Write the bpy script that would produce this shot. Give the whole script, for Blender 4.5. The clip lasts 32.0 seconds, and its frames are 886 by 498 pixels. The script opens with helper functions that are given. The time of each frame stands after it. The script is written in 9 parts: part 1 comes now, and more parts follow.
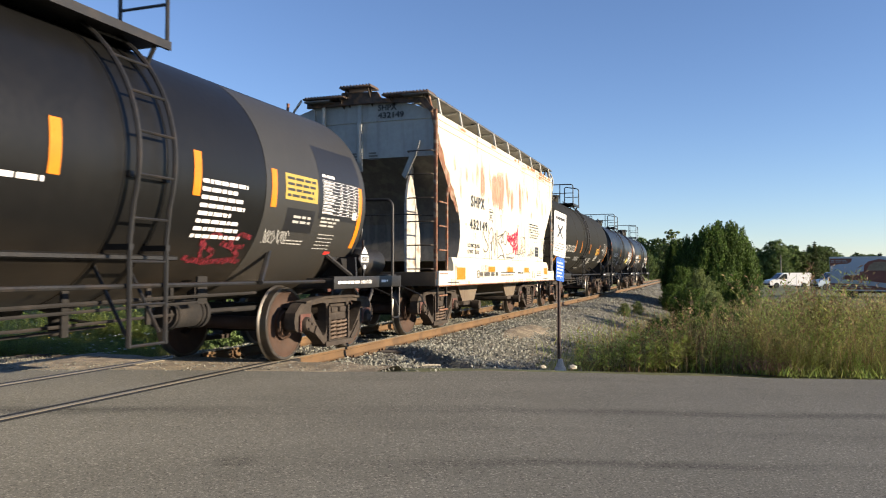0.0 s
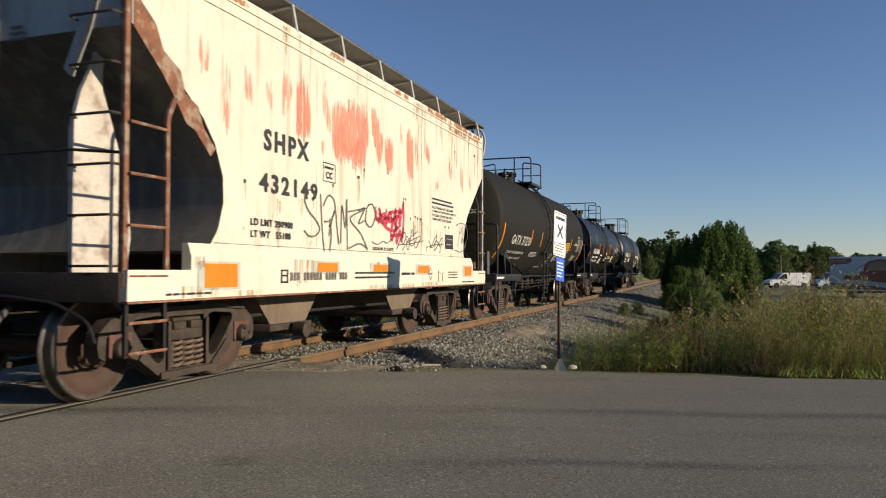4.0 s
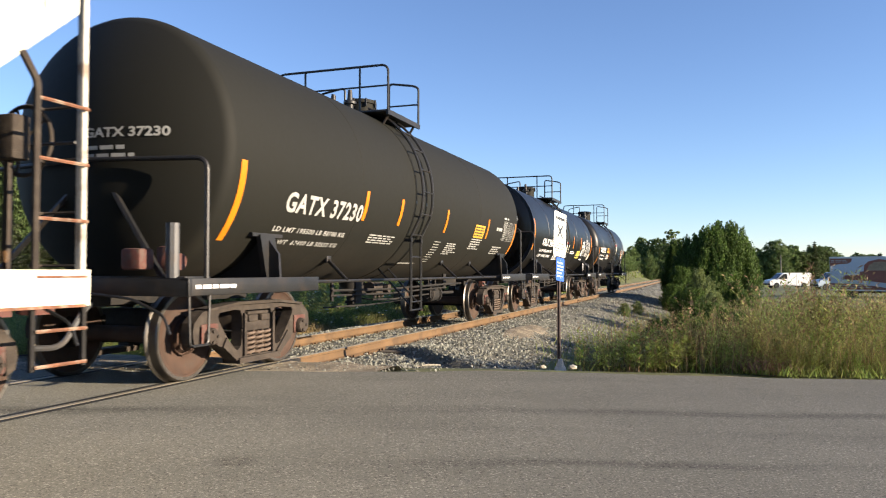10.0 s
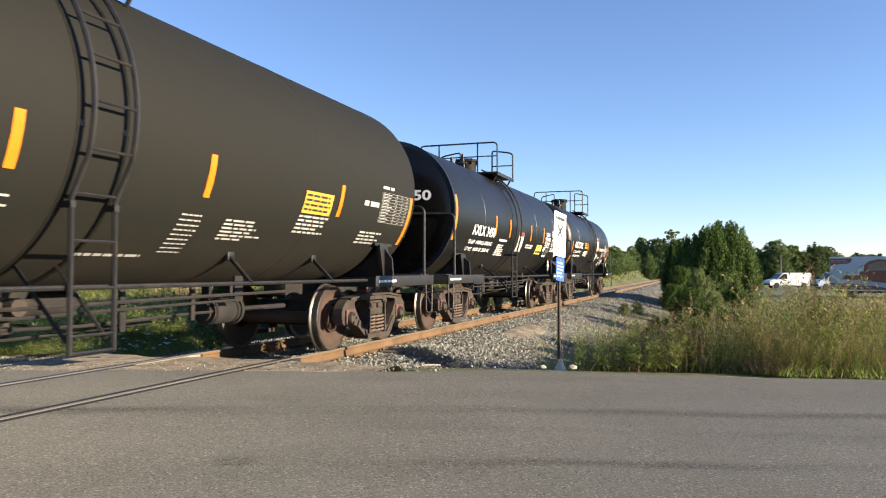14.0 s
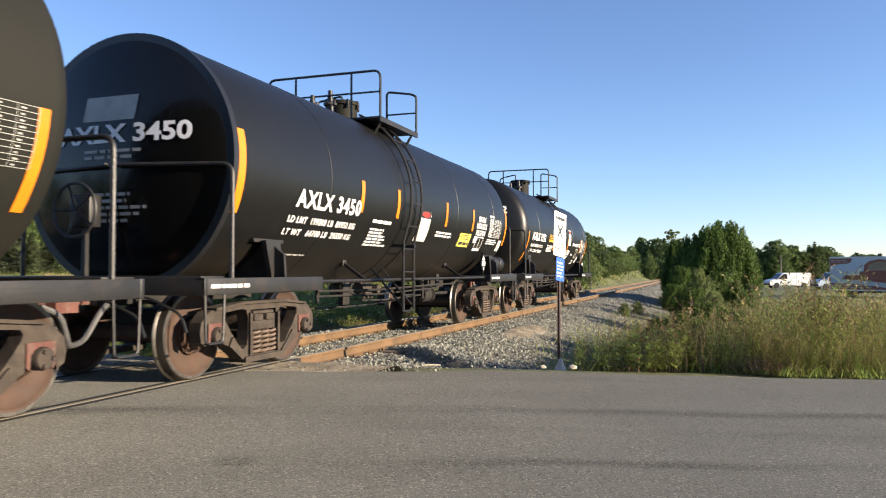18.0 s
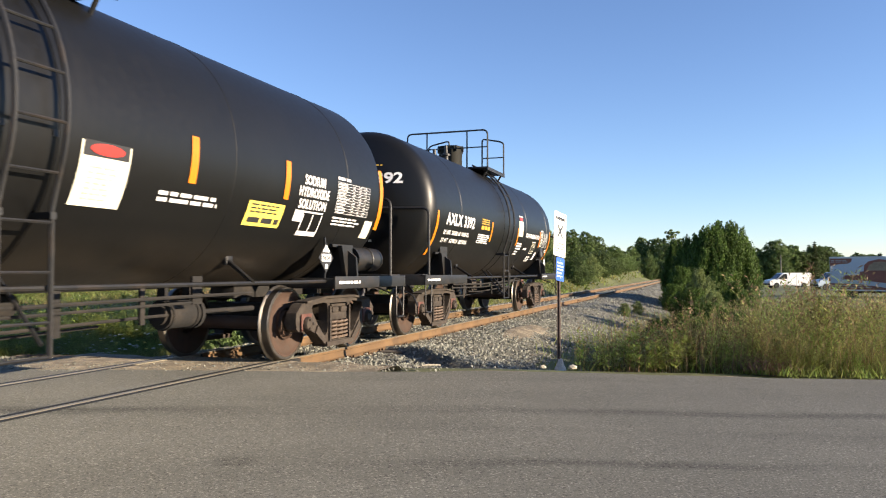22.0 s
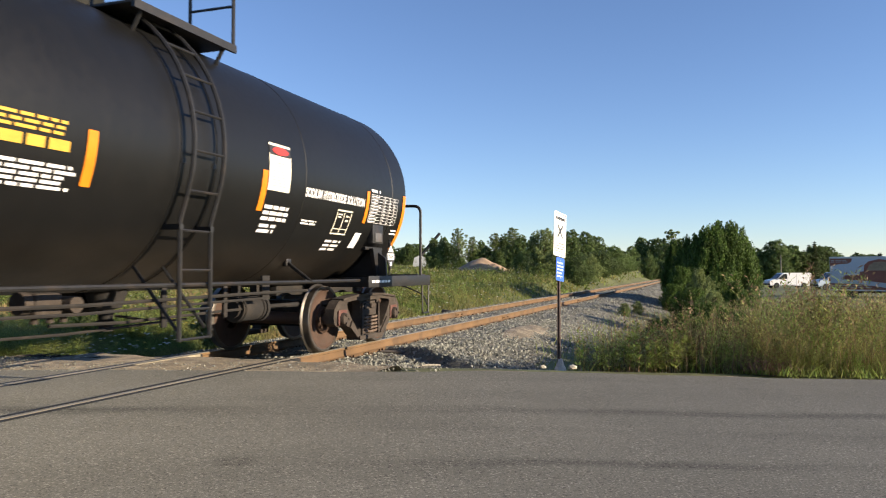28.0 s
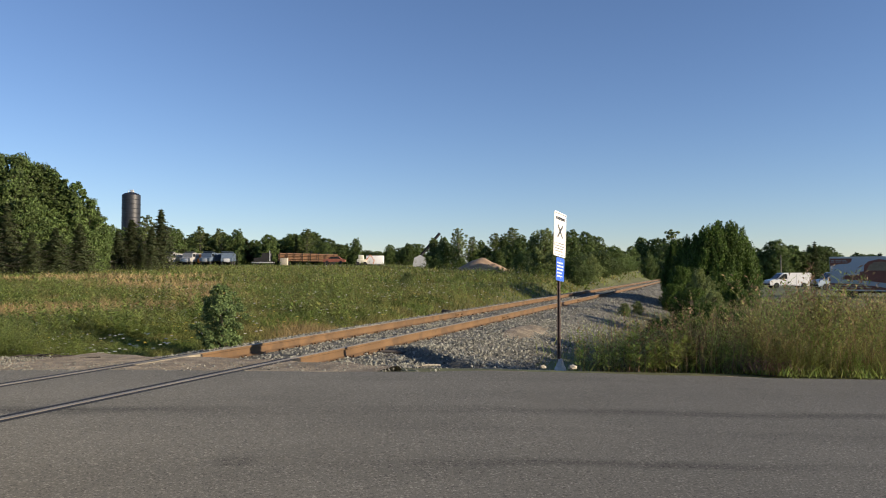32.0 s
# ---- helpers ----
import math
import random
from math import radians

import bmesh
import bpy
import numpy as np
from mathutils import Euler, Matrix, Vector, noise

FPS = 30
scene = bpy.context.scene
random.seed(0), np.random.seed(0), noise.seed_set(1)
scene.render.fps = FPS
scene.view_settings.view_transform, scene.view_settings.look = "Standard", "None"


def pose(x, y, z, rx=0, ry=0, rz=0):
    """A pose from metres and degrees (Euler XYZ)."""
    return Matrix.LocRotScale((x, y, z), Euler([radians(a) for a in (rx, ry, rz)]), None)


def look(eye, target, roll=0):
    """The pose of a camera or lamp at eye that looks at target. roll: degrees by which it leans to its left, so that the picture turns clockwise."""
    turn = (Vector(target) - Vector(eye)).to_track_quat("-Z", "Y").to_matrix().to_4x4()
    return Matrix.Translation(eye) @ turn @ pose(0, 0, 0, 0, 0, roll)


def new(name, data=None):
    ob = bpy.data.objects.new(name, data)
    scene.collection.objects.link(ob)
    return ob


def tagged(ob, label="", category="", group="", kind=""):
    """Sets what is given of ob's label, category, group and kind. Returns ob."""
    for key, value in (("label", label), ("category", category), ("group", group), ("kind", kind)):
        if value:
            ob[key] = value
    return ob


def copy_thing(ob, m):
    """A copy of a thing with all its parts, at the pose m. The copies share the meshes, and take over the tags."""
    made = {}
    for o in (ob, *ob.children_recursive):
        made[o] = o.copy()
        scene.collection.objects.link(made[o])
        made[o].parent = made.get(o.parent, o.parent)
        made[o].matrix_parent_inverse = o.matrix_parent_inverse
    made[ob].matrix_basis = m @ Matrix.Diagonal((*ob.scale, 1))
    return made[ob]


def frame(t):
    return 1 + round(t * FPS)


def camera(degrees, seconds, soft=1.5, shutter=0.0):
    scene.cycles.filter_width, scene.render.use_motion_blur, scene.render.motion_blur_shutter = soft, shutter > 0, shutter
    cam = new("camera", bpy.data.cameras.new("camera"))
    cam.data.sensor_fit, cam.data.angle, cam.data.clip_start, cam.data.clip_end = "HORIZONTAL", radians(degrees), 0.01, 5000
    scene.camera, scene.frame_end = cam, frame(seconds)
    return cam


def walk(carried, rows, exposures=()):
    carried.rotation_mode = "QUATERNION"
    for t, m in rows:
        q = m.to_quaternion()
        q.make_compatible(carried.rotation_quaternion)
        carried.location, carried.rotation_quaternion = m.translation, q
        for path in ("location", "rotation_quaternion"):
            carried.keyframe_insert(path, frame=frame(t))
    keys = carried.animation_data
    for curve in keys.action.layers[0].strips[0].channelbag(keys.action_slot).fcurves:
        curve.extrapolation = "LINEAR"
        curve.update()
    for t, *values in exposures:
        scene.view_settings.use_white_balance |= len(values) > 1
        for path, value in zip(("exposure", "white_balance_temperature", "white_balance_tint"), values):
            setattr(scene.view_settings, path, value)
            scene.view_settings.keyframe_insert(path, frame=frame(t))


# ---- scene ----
# ---------------------------------------------------------------- camera
# World: rail tops lie at z = 0, the camera stands at the origin and looks along +y.
FOV, EYE_Z, TILT = 61.08, 1.107, 1.716
cam = camera(FOV, 32.0, soft=1.1, shutter=0.5)
# stops by which the clip's camera opens and closes as white and black cars pass
EXPOSURE = [(0.0, 1.05), (1.0, 0.97), (2.0, 0.76), (3.0, 0.50), (4.0, 0.28), (5.0, 0.16), (6.0, 0.22), (7.0, 0.36), (8.0, 0.63), (9.0, 0.98), (10.0, 1.33), (12.0, 1.42), (15.0, 1.40), (18.0, 1.35), (23.0, 1.30), (25.0, 1.22), (27.0, 1.16), (28.0, 1.10), (29.0, 1.03), (30.0, 0.86), (31.0, 0.75), (32.0, 0.66)]
CAM_POSE = pose(0, 0, EYE_Z, 90 + TILT, 0, 0)
walk(cam, [(0.0, CAM_POSE), (32.0, CAM_POSE)], exposures=[(t, e, 6500, 22) for t, e in EXPOSURE])

# The track: local x runs away from the camera, y away from it to the far side.
THETA = radians(19.409)
TRACK_D = 5.789
TRACK = pose(-TRACK_D * math.cos(THETA), TRACK_D * math.sin(THETA), 0, 0, 0, 90 - 19.409)


def track_xy(along, lateral):
    """World x, y of a place given along the track and sideways (positive: far side)."""
    p = TRACK @ Vector((along, lateral, 0))
    return p.x, p.y


# How far the train has rolled, second by second.
ROLLED = [(0.0, 0.0), (1.5, 2.700), (3.0, 5.410), (5.0, 8.905), (7.0, 12.323), (9.0, 15.766), (11.0, 19.186), (13.0, 22.590), (14.5, 25.125),
          (16.5, 28.604), (18.0, 31.182), (20.0, 34.710), (22.0, 38.281), (24.0, 41.992), (25.5, 44.841), (27.5, 48.655), (29.0, 51.659),
          (30.5, 54.786), (31.5, 56.933), (32.0, 58.015)]


def rolled(t):
    """Smooth (Hermite) interpolation of the way rolled."""
    k = 0
    while k < len(ROLLED) - 2 and t > ROLLED[k + 1][0]:
        k += 1

    def slope(i):
        a, b = max(i - 1, 0), min(i + 1, len(ROLLED) - 1)
        return (ROLLED[b][1] - ROLLED[a][1]) / (ROLLED[b][0] - ROLLED[a][0])

    (t0, s0), (t1, s1) = ROLLED[k], ROLLED[k + 1]
    w, u = t1 - t0, (t - t0) / (t1 - t0)
    return (s0 * (2 * u ** 3 - 3 * u ** 2 + 1) + slope(k) * w * (u ** 3 - 2 * u ** 2 + u)
            + s1 * (3 * u ** 2 - 2 * u ** 3) + slope(k + 1) * w * (u ** 3 - u ** 2))


# ---------------------------------------------------------------- light
SUN_AZ, SUN_EL = 109.0, 14.0          # compass degrees from +y towards +x
world = bpy.data.worlds.new("world")
scene.world = world
world.use_nodes = True
_n, _l = world.node_tree.nodes, world.node_tree.links
_sky = _n.new("ShaderNodeTexSky")
_sky.sky_type, _sky.sun_disc = "NISHITA", False
_sky.sun_elevation, _sky.sun_rotation = radians(SUN_EL), radians(SUN_AZ)
_sky.altitude = 900.0
_sky.air_density, _sky.dust_density, _sky.ozone_density = 1.0, 0.0, 3.6
_l.new(_sky.outputs[0], _n["Background"].inputs[0])
_n["Background"].inputs[1].default_value = 0.090
sun = new("sun", bpy.data.lights.new("sun", "SUN"))
sun.data.energy, sun.data.angle, sun.data.color = 5.0, radians(0.53), (1.0, 0.88, 0.62)
_a, _e = radians(SUN_AZ), radians(SUN_EL)
sun.matrix_world = look((math.sin(_a) * math.cos(_e) * 50, math.cos(_a) * math.cos(_e) * 50, math.sin(_e) * 50), (0, 0, 0))
# ---------------------------------------------------------------- materials


def mat(name, col, rough=0.6, metal=0.0, var=0.2, scale=2.0, fine=40.0, bump=0.1, dirt=None, amount=0.0, streak=False,
        rnd=0.0, island=0.0, spec=0.5, edge=(0.5, 0.62), coat=0.0, through_light=0.0, grit=None, alt=None, sheen=0.08, belly=None):
    """A surface: broad and fine variation of the colour, fine relief, and dirt or rust in patches or run-down streaks."""
    m = bpy.data.materials.new(name)
    m.use_nodes = True
    n, l = m.node_tree.nodes, m.node_tree.links
    b = n["Principled BSDF"]
    b.inputs["Roughness"].default_value, b.inputs["Metallic"].default_value = rough, metal
    b.inputs["Specular IOR Level"].default_value = spec
    b.inputs["Coat Weight"].default_value = coat
    tc = n.new("ShaderNodeTexCoord")
    co = tc.outputs["Object"]

    def noise_at(s, detail=4.0, src=None):
        k = n.new("ShaderNodeTexNoise")
        k.inputs["Scale"].default_value, k.inputs["Detail"].default_value = s, detail
        l.new(src or co, k.inputs["Vector"])
        return k.outputs["Fac"]

    def ramp(fac, lo, hi, a=0.0, c=1.0):
        r = n.new("ShaderNodeMapRange")
        r.inputs["From Min"].default_value, r.inputs["From Max"].default_value = lo, hi
        r.inputs["To Min"].default_value, r.inputs["To Max"].default_value = a, c
        l.new(fac, r.inputs["Value"])
        return r.outputs[0]

    def times(x, y):
        k = n.new("ShaderNodeMath")
        k.operation = "MULTIPLY"
        l.new(x, k.inputs[0])
        l.new(y, k.inputs[1])
        return k.outputs[0]

    broad, grain = noise_at(scale), noise_at(fine, 3.0)
    value = times(ramp(broad, 0.3, 0.7, 1 - var, 1 + var), ramp(grain, 0.3, 0.7, 1 - (grit or var * 0.7), 1 + (grit or var * 0.7)))
    if rnd:
        oi = n.new("ShaderNodeObjectInfo")
        value = times(value, ramp(oi.outputs["Random"], 0, 1, 1 - rnd, 1 + rnd))
    if island:
        ge = n.new("ShaderNodeNewGeometry")
        value = times(value, ramp(ge.outputs["Random Per Island"], 0, 1, 1 - island, 1 + island))
    tint = n.new("ShaderNodeVectorMath")
    tint.operation = "SCALE"
    tint.inputs[0].default_value = col
    l.new(value, tint.inputs["Scale"])
    colour = tint.outputs[0]
    if alt:
        # a second hue in drifts
        other = n.new("ShaderNodeVectorMath")
        other.operation = "SCALE"
        other.inputs[0].default_value = alt
        l.new(value, other.inputs["Scale"])
        drift = n.new("ShaderNodeMix")
        drift.data_type = "RGBA"
        l.new(ramp(noise_at(scale * 2.3, 5.0), 0.40, 0.60), drift.inputs["Factor"])
        l.new(colour, drift.inputs["A"])
        l.new(other.outputs[0], drift.inputs["B"])
        colour = drift.outputs["Result"]
    if dirt and amount:
        src = co
        if streak:
            mp = n.new("ShaderNodeMapping")
            mp.inputs["Scale"].default_value = (5.0, 5.0, 0.45)
            l.new(co, mp.inputs["Vector"])
            src = mp.outputs[0]
        f = ramp(noise_at(1.3 if streak else scale * 1.7, 6.0, src), edge[0], edge[1], 0.0, amount)
        mx = n.new("ShaderNodeMix")
        mx.data_type = "RGBA"
        l.new(f, mx.inputs["Factor"])
        l.new(colour, mx.inputs["A"])
        mx.inputs["B"].default_value = (*dirt, 1)
        colour = mx.outputs["Result"]
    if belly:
        # brown underside painted by height: patchy road dust and the road's warm reflection
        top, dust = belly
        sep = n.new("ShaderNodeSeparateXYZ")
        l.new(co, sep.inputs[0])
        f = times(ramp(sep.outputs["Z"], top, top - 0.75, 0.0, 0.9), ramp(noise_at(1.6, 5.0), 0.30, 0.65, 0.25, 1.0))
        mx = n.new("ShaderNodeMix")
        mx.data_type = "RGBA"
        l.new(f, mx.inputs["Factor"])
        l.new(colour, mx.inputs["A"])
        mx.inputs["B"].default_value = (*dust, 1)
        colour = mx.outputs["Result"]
    l.new(colour, b.inputs["Base Color"])
    l.new(ramp(grain, 0.3, 0.7, max(rough - sheen, 0.02), min(rough + sheen, 1)), b.inputs["Roughness"])
    if bump:
        bp = n.new("ShaderNodeBump")
        bp.inputs["Strength"].default_value, bp.inputs["Distance"].default_value = bump, 0.02
        l.new(grain, bp.inputs["Height"])
        l.new(bp.outputs[0], b.inputs["Normal"])
    if through_light:
        tr = n.new("ShaderNodeBsdfTranslucent")
        l.new(colour, tr.inputs["Color"])
        ms = n.new("ShaderNodeMixShader")
        ms.inputs[0].default_value = through_light
        l.new(b.outputs[0], ms.inputs[1])
        l.new(tr.outputs[0], ms.inputs[2])
        l.new(ms.outputs[0], n["Material Output"].inputs["Surface"])
    return m


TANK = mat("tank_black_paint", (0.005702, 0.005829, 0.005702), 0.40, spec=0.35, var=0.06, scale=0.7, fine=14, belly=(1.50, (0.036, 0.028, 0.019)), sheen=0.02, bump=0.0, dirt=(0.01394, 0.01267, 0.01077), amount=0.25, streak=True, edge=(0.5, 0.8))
TANK_HEAD = mat("tank_head_gloss_paint", (0.005, 0.005, 0.0048), 0.17, spec=0.30, var=0.06, scale=0.7, fine=14, bump=0.0, dirt=(0.014, 0.012, 0.009), amount=0.3, streak=True, edge=(0.55, 0.8))
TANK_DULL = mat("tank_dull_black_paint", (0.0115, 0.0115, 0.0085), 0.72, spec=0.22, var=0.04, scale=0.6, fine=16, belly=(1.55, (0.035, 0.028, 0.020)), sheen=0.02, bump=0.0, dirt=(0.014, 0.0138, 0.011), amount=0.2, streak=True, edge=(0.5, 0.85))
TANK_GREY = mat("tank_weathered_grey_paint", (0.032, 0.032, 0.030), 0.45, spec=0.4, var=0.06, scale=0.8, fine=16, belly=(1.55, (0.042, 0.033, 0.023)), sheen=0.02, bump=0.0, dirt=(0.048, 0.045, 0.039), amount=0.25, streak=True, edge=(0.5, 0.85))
FRESH = mat("fresh_black_paint_patch", (0.01267, 0.01331, 0.01521), 0.4, var=0.1, scale=1.0, fine=20, sheen=0.02, bump=0.0)
STEEL_BLACK = mat("black_painted_steel", (0.012, 0.012, 0.012), 0.5, var=0.25, scale=3, fine=50, bump=0.06, dirt=(0.045, 0.031, 0.020), amount=0.5, edge=(0.52, 0.75))
STEEL_GREY = mat("grey_painted_steel", (0.0748, 0.0748, 0.0748), 0.5, var=0.2, scale=3, fine=50, bump=0.05, dirt=(0.1047, 0.0748, 0.05236), amount=0.4, edge=(0.52, 0.75))
FRAME_RUST = mat("rusty_dusty_cast_steel", (0.034, 0.025, 0.018), 0.85, var=0.30, scale=5, fine=70, bump=0.3, dirt=(0.070, 0.056, 0.041), amount=0.6, edge=(0.48, 0.70))
WHEEL_RUST = mat("wheel_rust", (0.05834, 0.03142, 0.01945), 0.8, var=0.22, scale=6, fine=90, bump=0.12, dirt=(0.04862, 0.03366, 0.02468), amount=0.6, edge=(0.5, 0.68))
RED_RUST = mat("red_primer_casting", (0.09724, 0.03366, 0.02394), 0.75, var=0.3, scale=8, fine=80, bump=0.2, dirt=(0.09724, 0.06732, 0.05236), amount=0.7)
SPRING = mat("rusty_spring_steel", (0.13, 0.092, 0.066), 0.8, var=0.3, scale=9, fine=90, bump=0.2)
TREAD = mat("polished_wheel_tread", (0.16, 0.145, 0.125), 0.42, metal=0.9, var=0.2, scale=5, fine=60, bump=0.02)
UNDER = mat("underframe_grime", (0.0120, 0.0108, 0.0095), 0.9, var=0.3, scale=3, fine=40, bump=0.2, dirt=(0.032, 0.025, 0.019), amount=0.5)
HOPPER = mat("cream_white_paint_rust_streaked", (0.60, 0.575, 0.47), 0.5, var=0.07, scale=0.9, fine=12, bump=0.02, dirt=(0.352, 0.2376, 0.1232), amount=0.7, streak=True, edge=(0.58, 0.84))
# hopper paint greyed down: the ends' shade is in the colour, along with grime
HOPPER_END = mat("shaded_grimy_end_paint", (0.31, 0.32, 0.30), 0.55, var=0.1, scale=1.0, fine=14, bump=0.02, dirt=(0.176, 0.1496, 0.1232), amount=0.6, streak=True, edge=(0.52, 0.8))
POST_WORN = mat("worn_white_post_paint", (0.46, 0.43, 0.37), 0.6, var=0.15, scale=3, fine=30, bump=0.05, dirt=(0.16, 0.09, 0.05), amount=0.7, edge=(0.54, 0.68))
# slope sheets: end paint with dirt, darkened further to hold their shade
SLOPE_SHADED = mat("shaded_dirty_slope_sheet", (0.098, 0.096, 0.085), 0.7, var=0.25, scale=1.2, fine=18, bump=0.05, dirt=(0.20, 0.19, 0.16), amount=0.4, streak=True)
RUST_STEEL = mat("flaking_rust_steel", (0.176, 0.0748, 0.0396), 0.85, var=0.3, scale=6, fine=60, bump=0.3, dirt=(0.3168, 0.264, 0.1936), amount=0.6)
GRATING = mat("galvanised_grating", (0.1144, 0.11, 0.1012), 0.6, metal=0.3, var=0.25, scale=4, fine=60, bump=0.1)
WHITE = mat("white_lettering_paint", (0.78, 0.78, 0.76), 0.5, var=0.07, scale=4, fine=60, bump=0.0)
WHITE_WORN = mat("worn_white_lettering", (0.36, 0.36, 0.335), 0.6, var=0.15, scale=8, fine=90, bump=0.0)
BLACK = mat("black_lettering_paint", (0.0264, 0.0264, 0.02816), 0.5, var=0.2, scale=5, fine=60, bump=0.0)
AMBER = mat("amber_reflective_tape", (0.62, 0.19, 0.008), 0.35, var=0.1, scale=6, fine=80, bump=0.03)
YELLOW = mat("yellow_label_film", (0.70, 0.58, 0.10), 0.45, var=0.06, scale=5, fine=60, bump=0.0)
GOLD = mat("gold_lettering_paint", (0.5456, 0.3168, 0.0352), 0.5, var=0.12, scale=6, fine=70, bump=0.0)
OCHRE = mat("ochre_label_film", (0.36, 0.27, 0.055), 0.5, var=0.08, scale=5, fine=60, bump=0.0)
CREAM = mat("cream_placard_film", (0.6864, 0.66, 0.528), 0.45, var=0.04, scale=4, fine=50, bump=0.0)
RED = mat("red_placard_ink", (0.528, 0.0352, 0.0264), 0.45, var=0.08, scale=5, fine=50, bump=0.0)
CHARCOAL = mat("charcoal_spray", (0.115, 0.110, 0.098), 0.65, var=0.3, scale=6, fine=50, bump=0.0)


DUSTY_CREAM = mat("dusty_cream_bay_paint", (0.135, 0.106, 0.074), 0.8, var=0.2, scale=2.0, fine=30, bump=0.1, dirt=(0.1056, 0.0748, 0.0528), amount=0.7, streak=True)


def spray_material(name, col, lo, hi, across=26.0, down=2.2, **more):
    """Thin paint or rust film that breaks up in upright streaks, so that the sheet below shows through."""
    m = mat(name, col, 0.65, var=0.15, scale=3, fine=30, bump=0.0, **more)
    n, l = m.node_tree.nodes, m.node_tree.links
    tc = n.new("ShaderNodeTexCoord")
    mp = n.new("ShaderNodeMapping")
    mp.inputs["Scale"].default_value = (across, across, down)
    l.new(tc.outputs["Object"], mp.inputs["Vector"])
    k = n.new("ShaderNodeTexNoise")
    k.inputs["Scale"].default_value, k.inputs["Detail"].default_value = 1.0, 5.0
    l.new(mp.outputs[0], k.inputs["Vector"])
    r = n.new("ShaderNodeMapRange")
    r.inputs["From Min"].default_value, r.inputs["From Max"].default_value = lo, hi
    l.new(k.outputs["Fac"], r.inputs["Value"])
    clear = n.new("ShaderNodeBsdfTransparent")
    mx = n.new("ShaderNodeMixShader")
    l.new(r.outputs[0], mx.inputs[0])
    l.new(clear.outputs[0], mx.inputs[1])
    l.new(n["Principled BSDF"].outputs[0], mx.inputs[2])
    l.new(mx.outputs[0], n["Material Output"].inputs["Surface"])
    return m


SALMON = spray_material("faded_red_spray", (0.72, 0.24, 0.16), 0.26, 0.60, 20.0, 2.6)
SALMON_THIN = spray_material("buffed_red_spray", (0.72, 0.30, 0.21), 0.40, 0.72, 24.0, 3.0)
CRIMSON = spray_material("crimson_spray", (0.5104, 0.044, 0.088), 0.30, 0.50, 30.0, 8.0)
CRIMSON_DULL = spray_material("dull_crimson_spray", (0.1408, 0.01056, 0.0176), 0.34, 0.60, 22.0, 10.0)
STAIN_DARK = spray_material("dark_rust_run_stain", (0.26, 0.135, 0.050), 0.42, 0.92, 34.0, 2.2)
RUSTY_GRATE = mat("dark_rusty_grating", (0.075, 0.052, 0.040), 0.85, var=0.35, scale=5, fine=40, bump=0.2, dirt=(0.20, 0.11, 0.06), amount=0.7, edge=(0.52, 0.66))
FLAKE = spray_material("flaking_rust_film", (0.32, 0.14, 0.05), 0.40, 0.58, 9.0, 9.0)
SEAM = spray_material("grimy_sheet_seam", (0.12, 0.10, 0.075), 0.30, 0.70, 3.0, 3.0)
RUST_DARK = mat("dark_rust_spot", (0.060, 0.040, 0.028), 0.9, var=0.3, scale=8, fine=60, bump=0.1)
BACKING = mat("grey_tape_backing", (0.40, 0.43, 0.38), 0.6, var=0.12, scale=6, fine=60, bump=0.0)
STAIN = spray_material("rust_run_stain", (0.4048, 0.22, 0.0792), 0.45, 0.85, 34.0, 1.4)


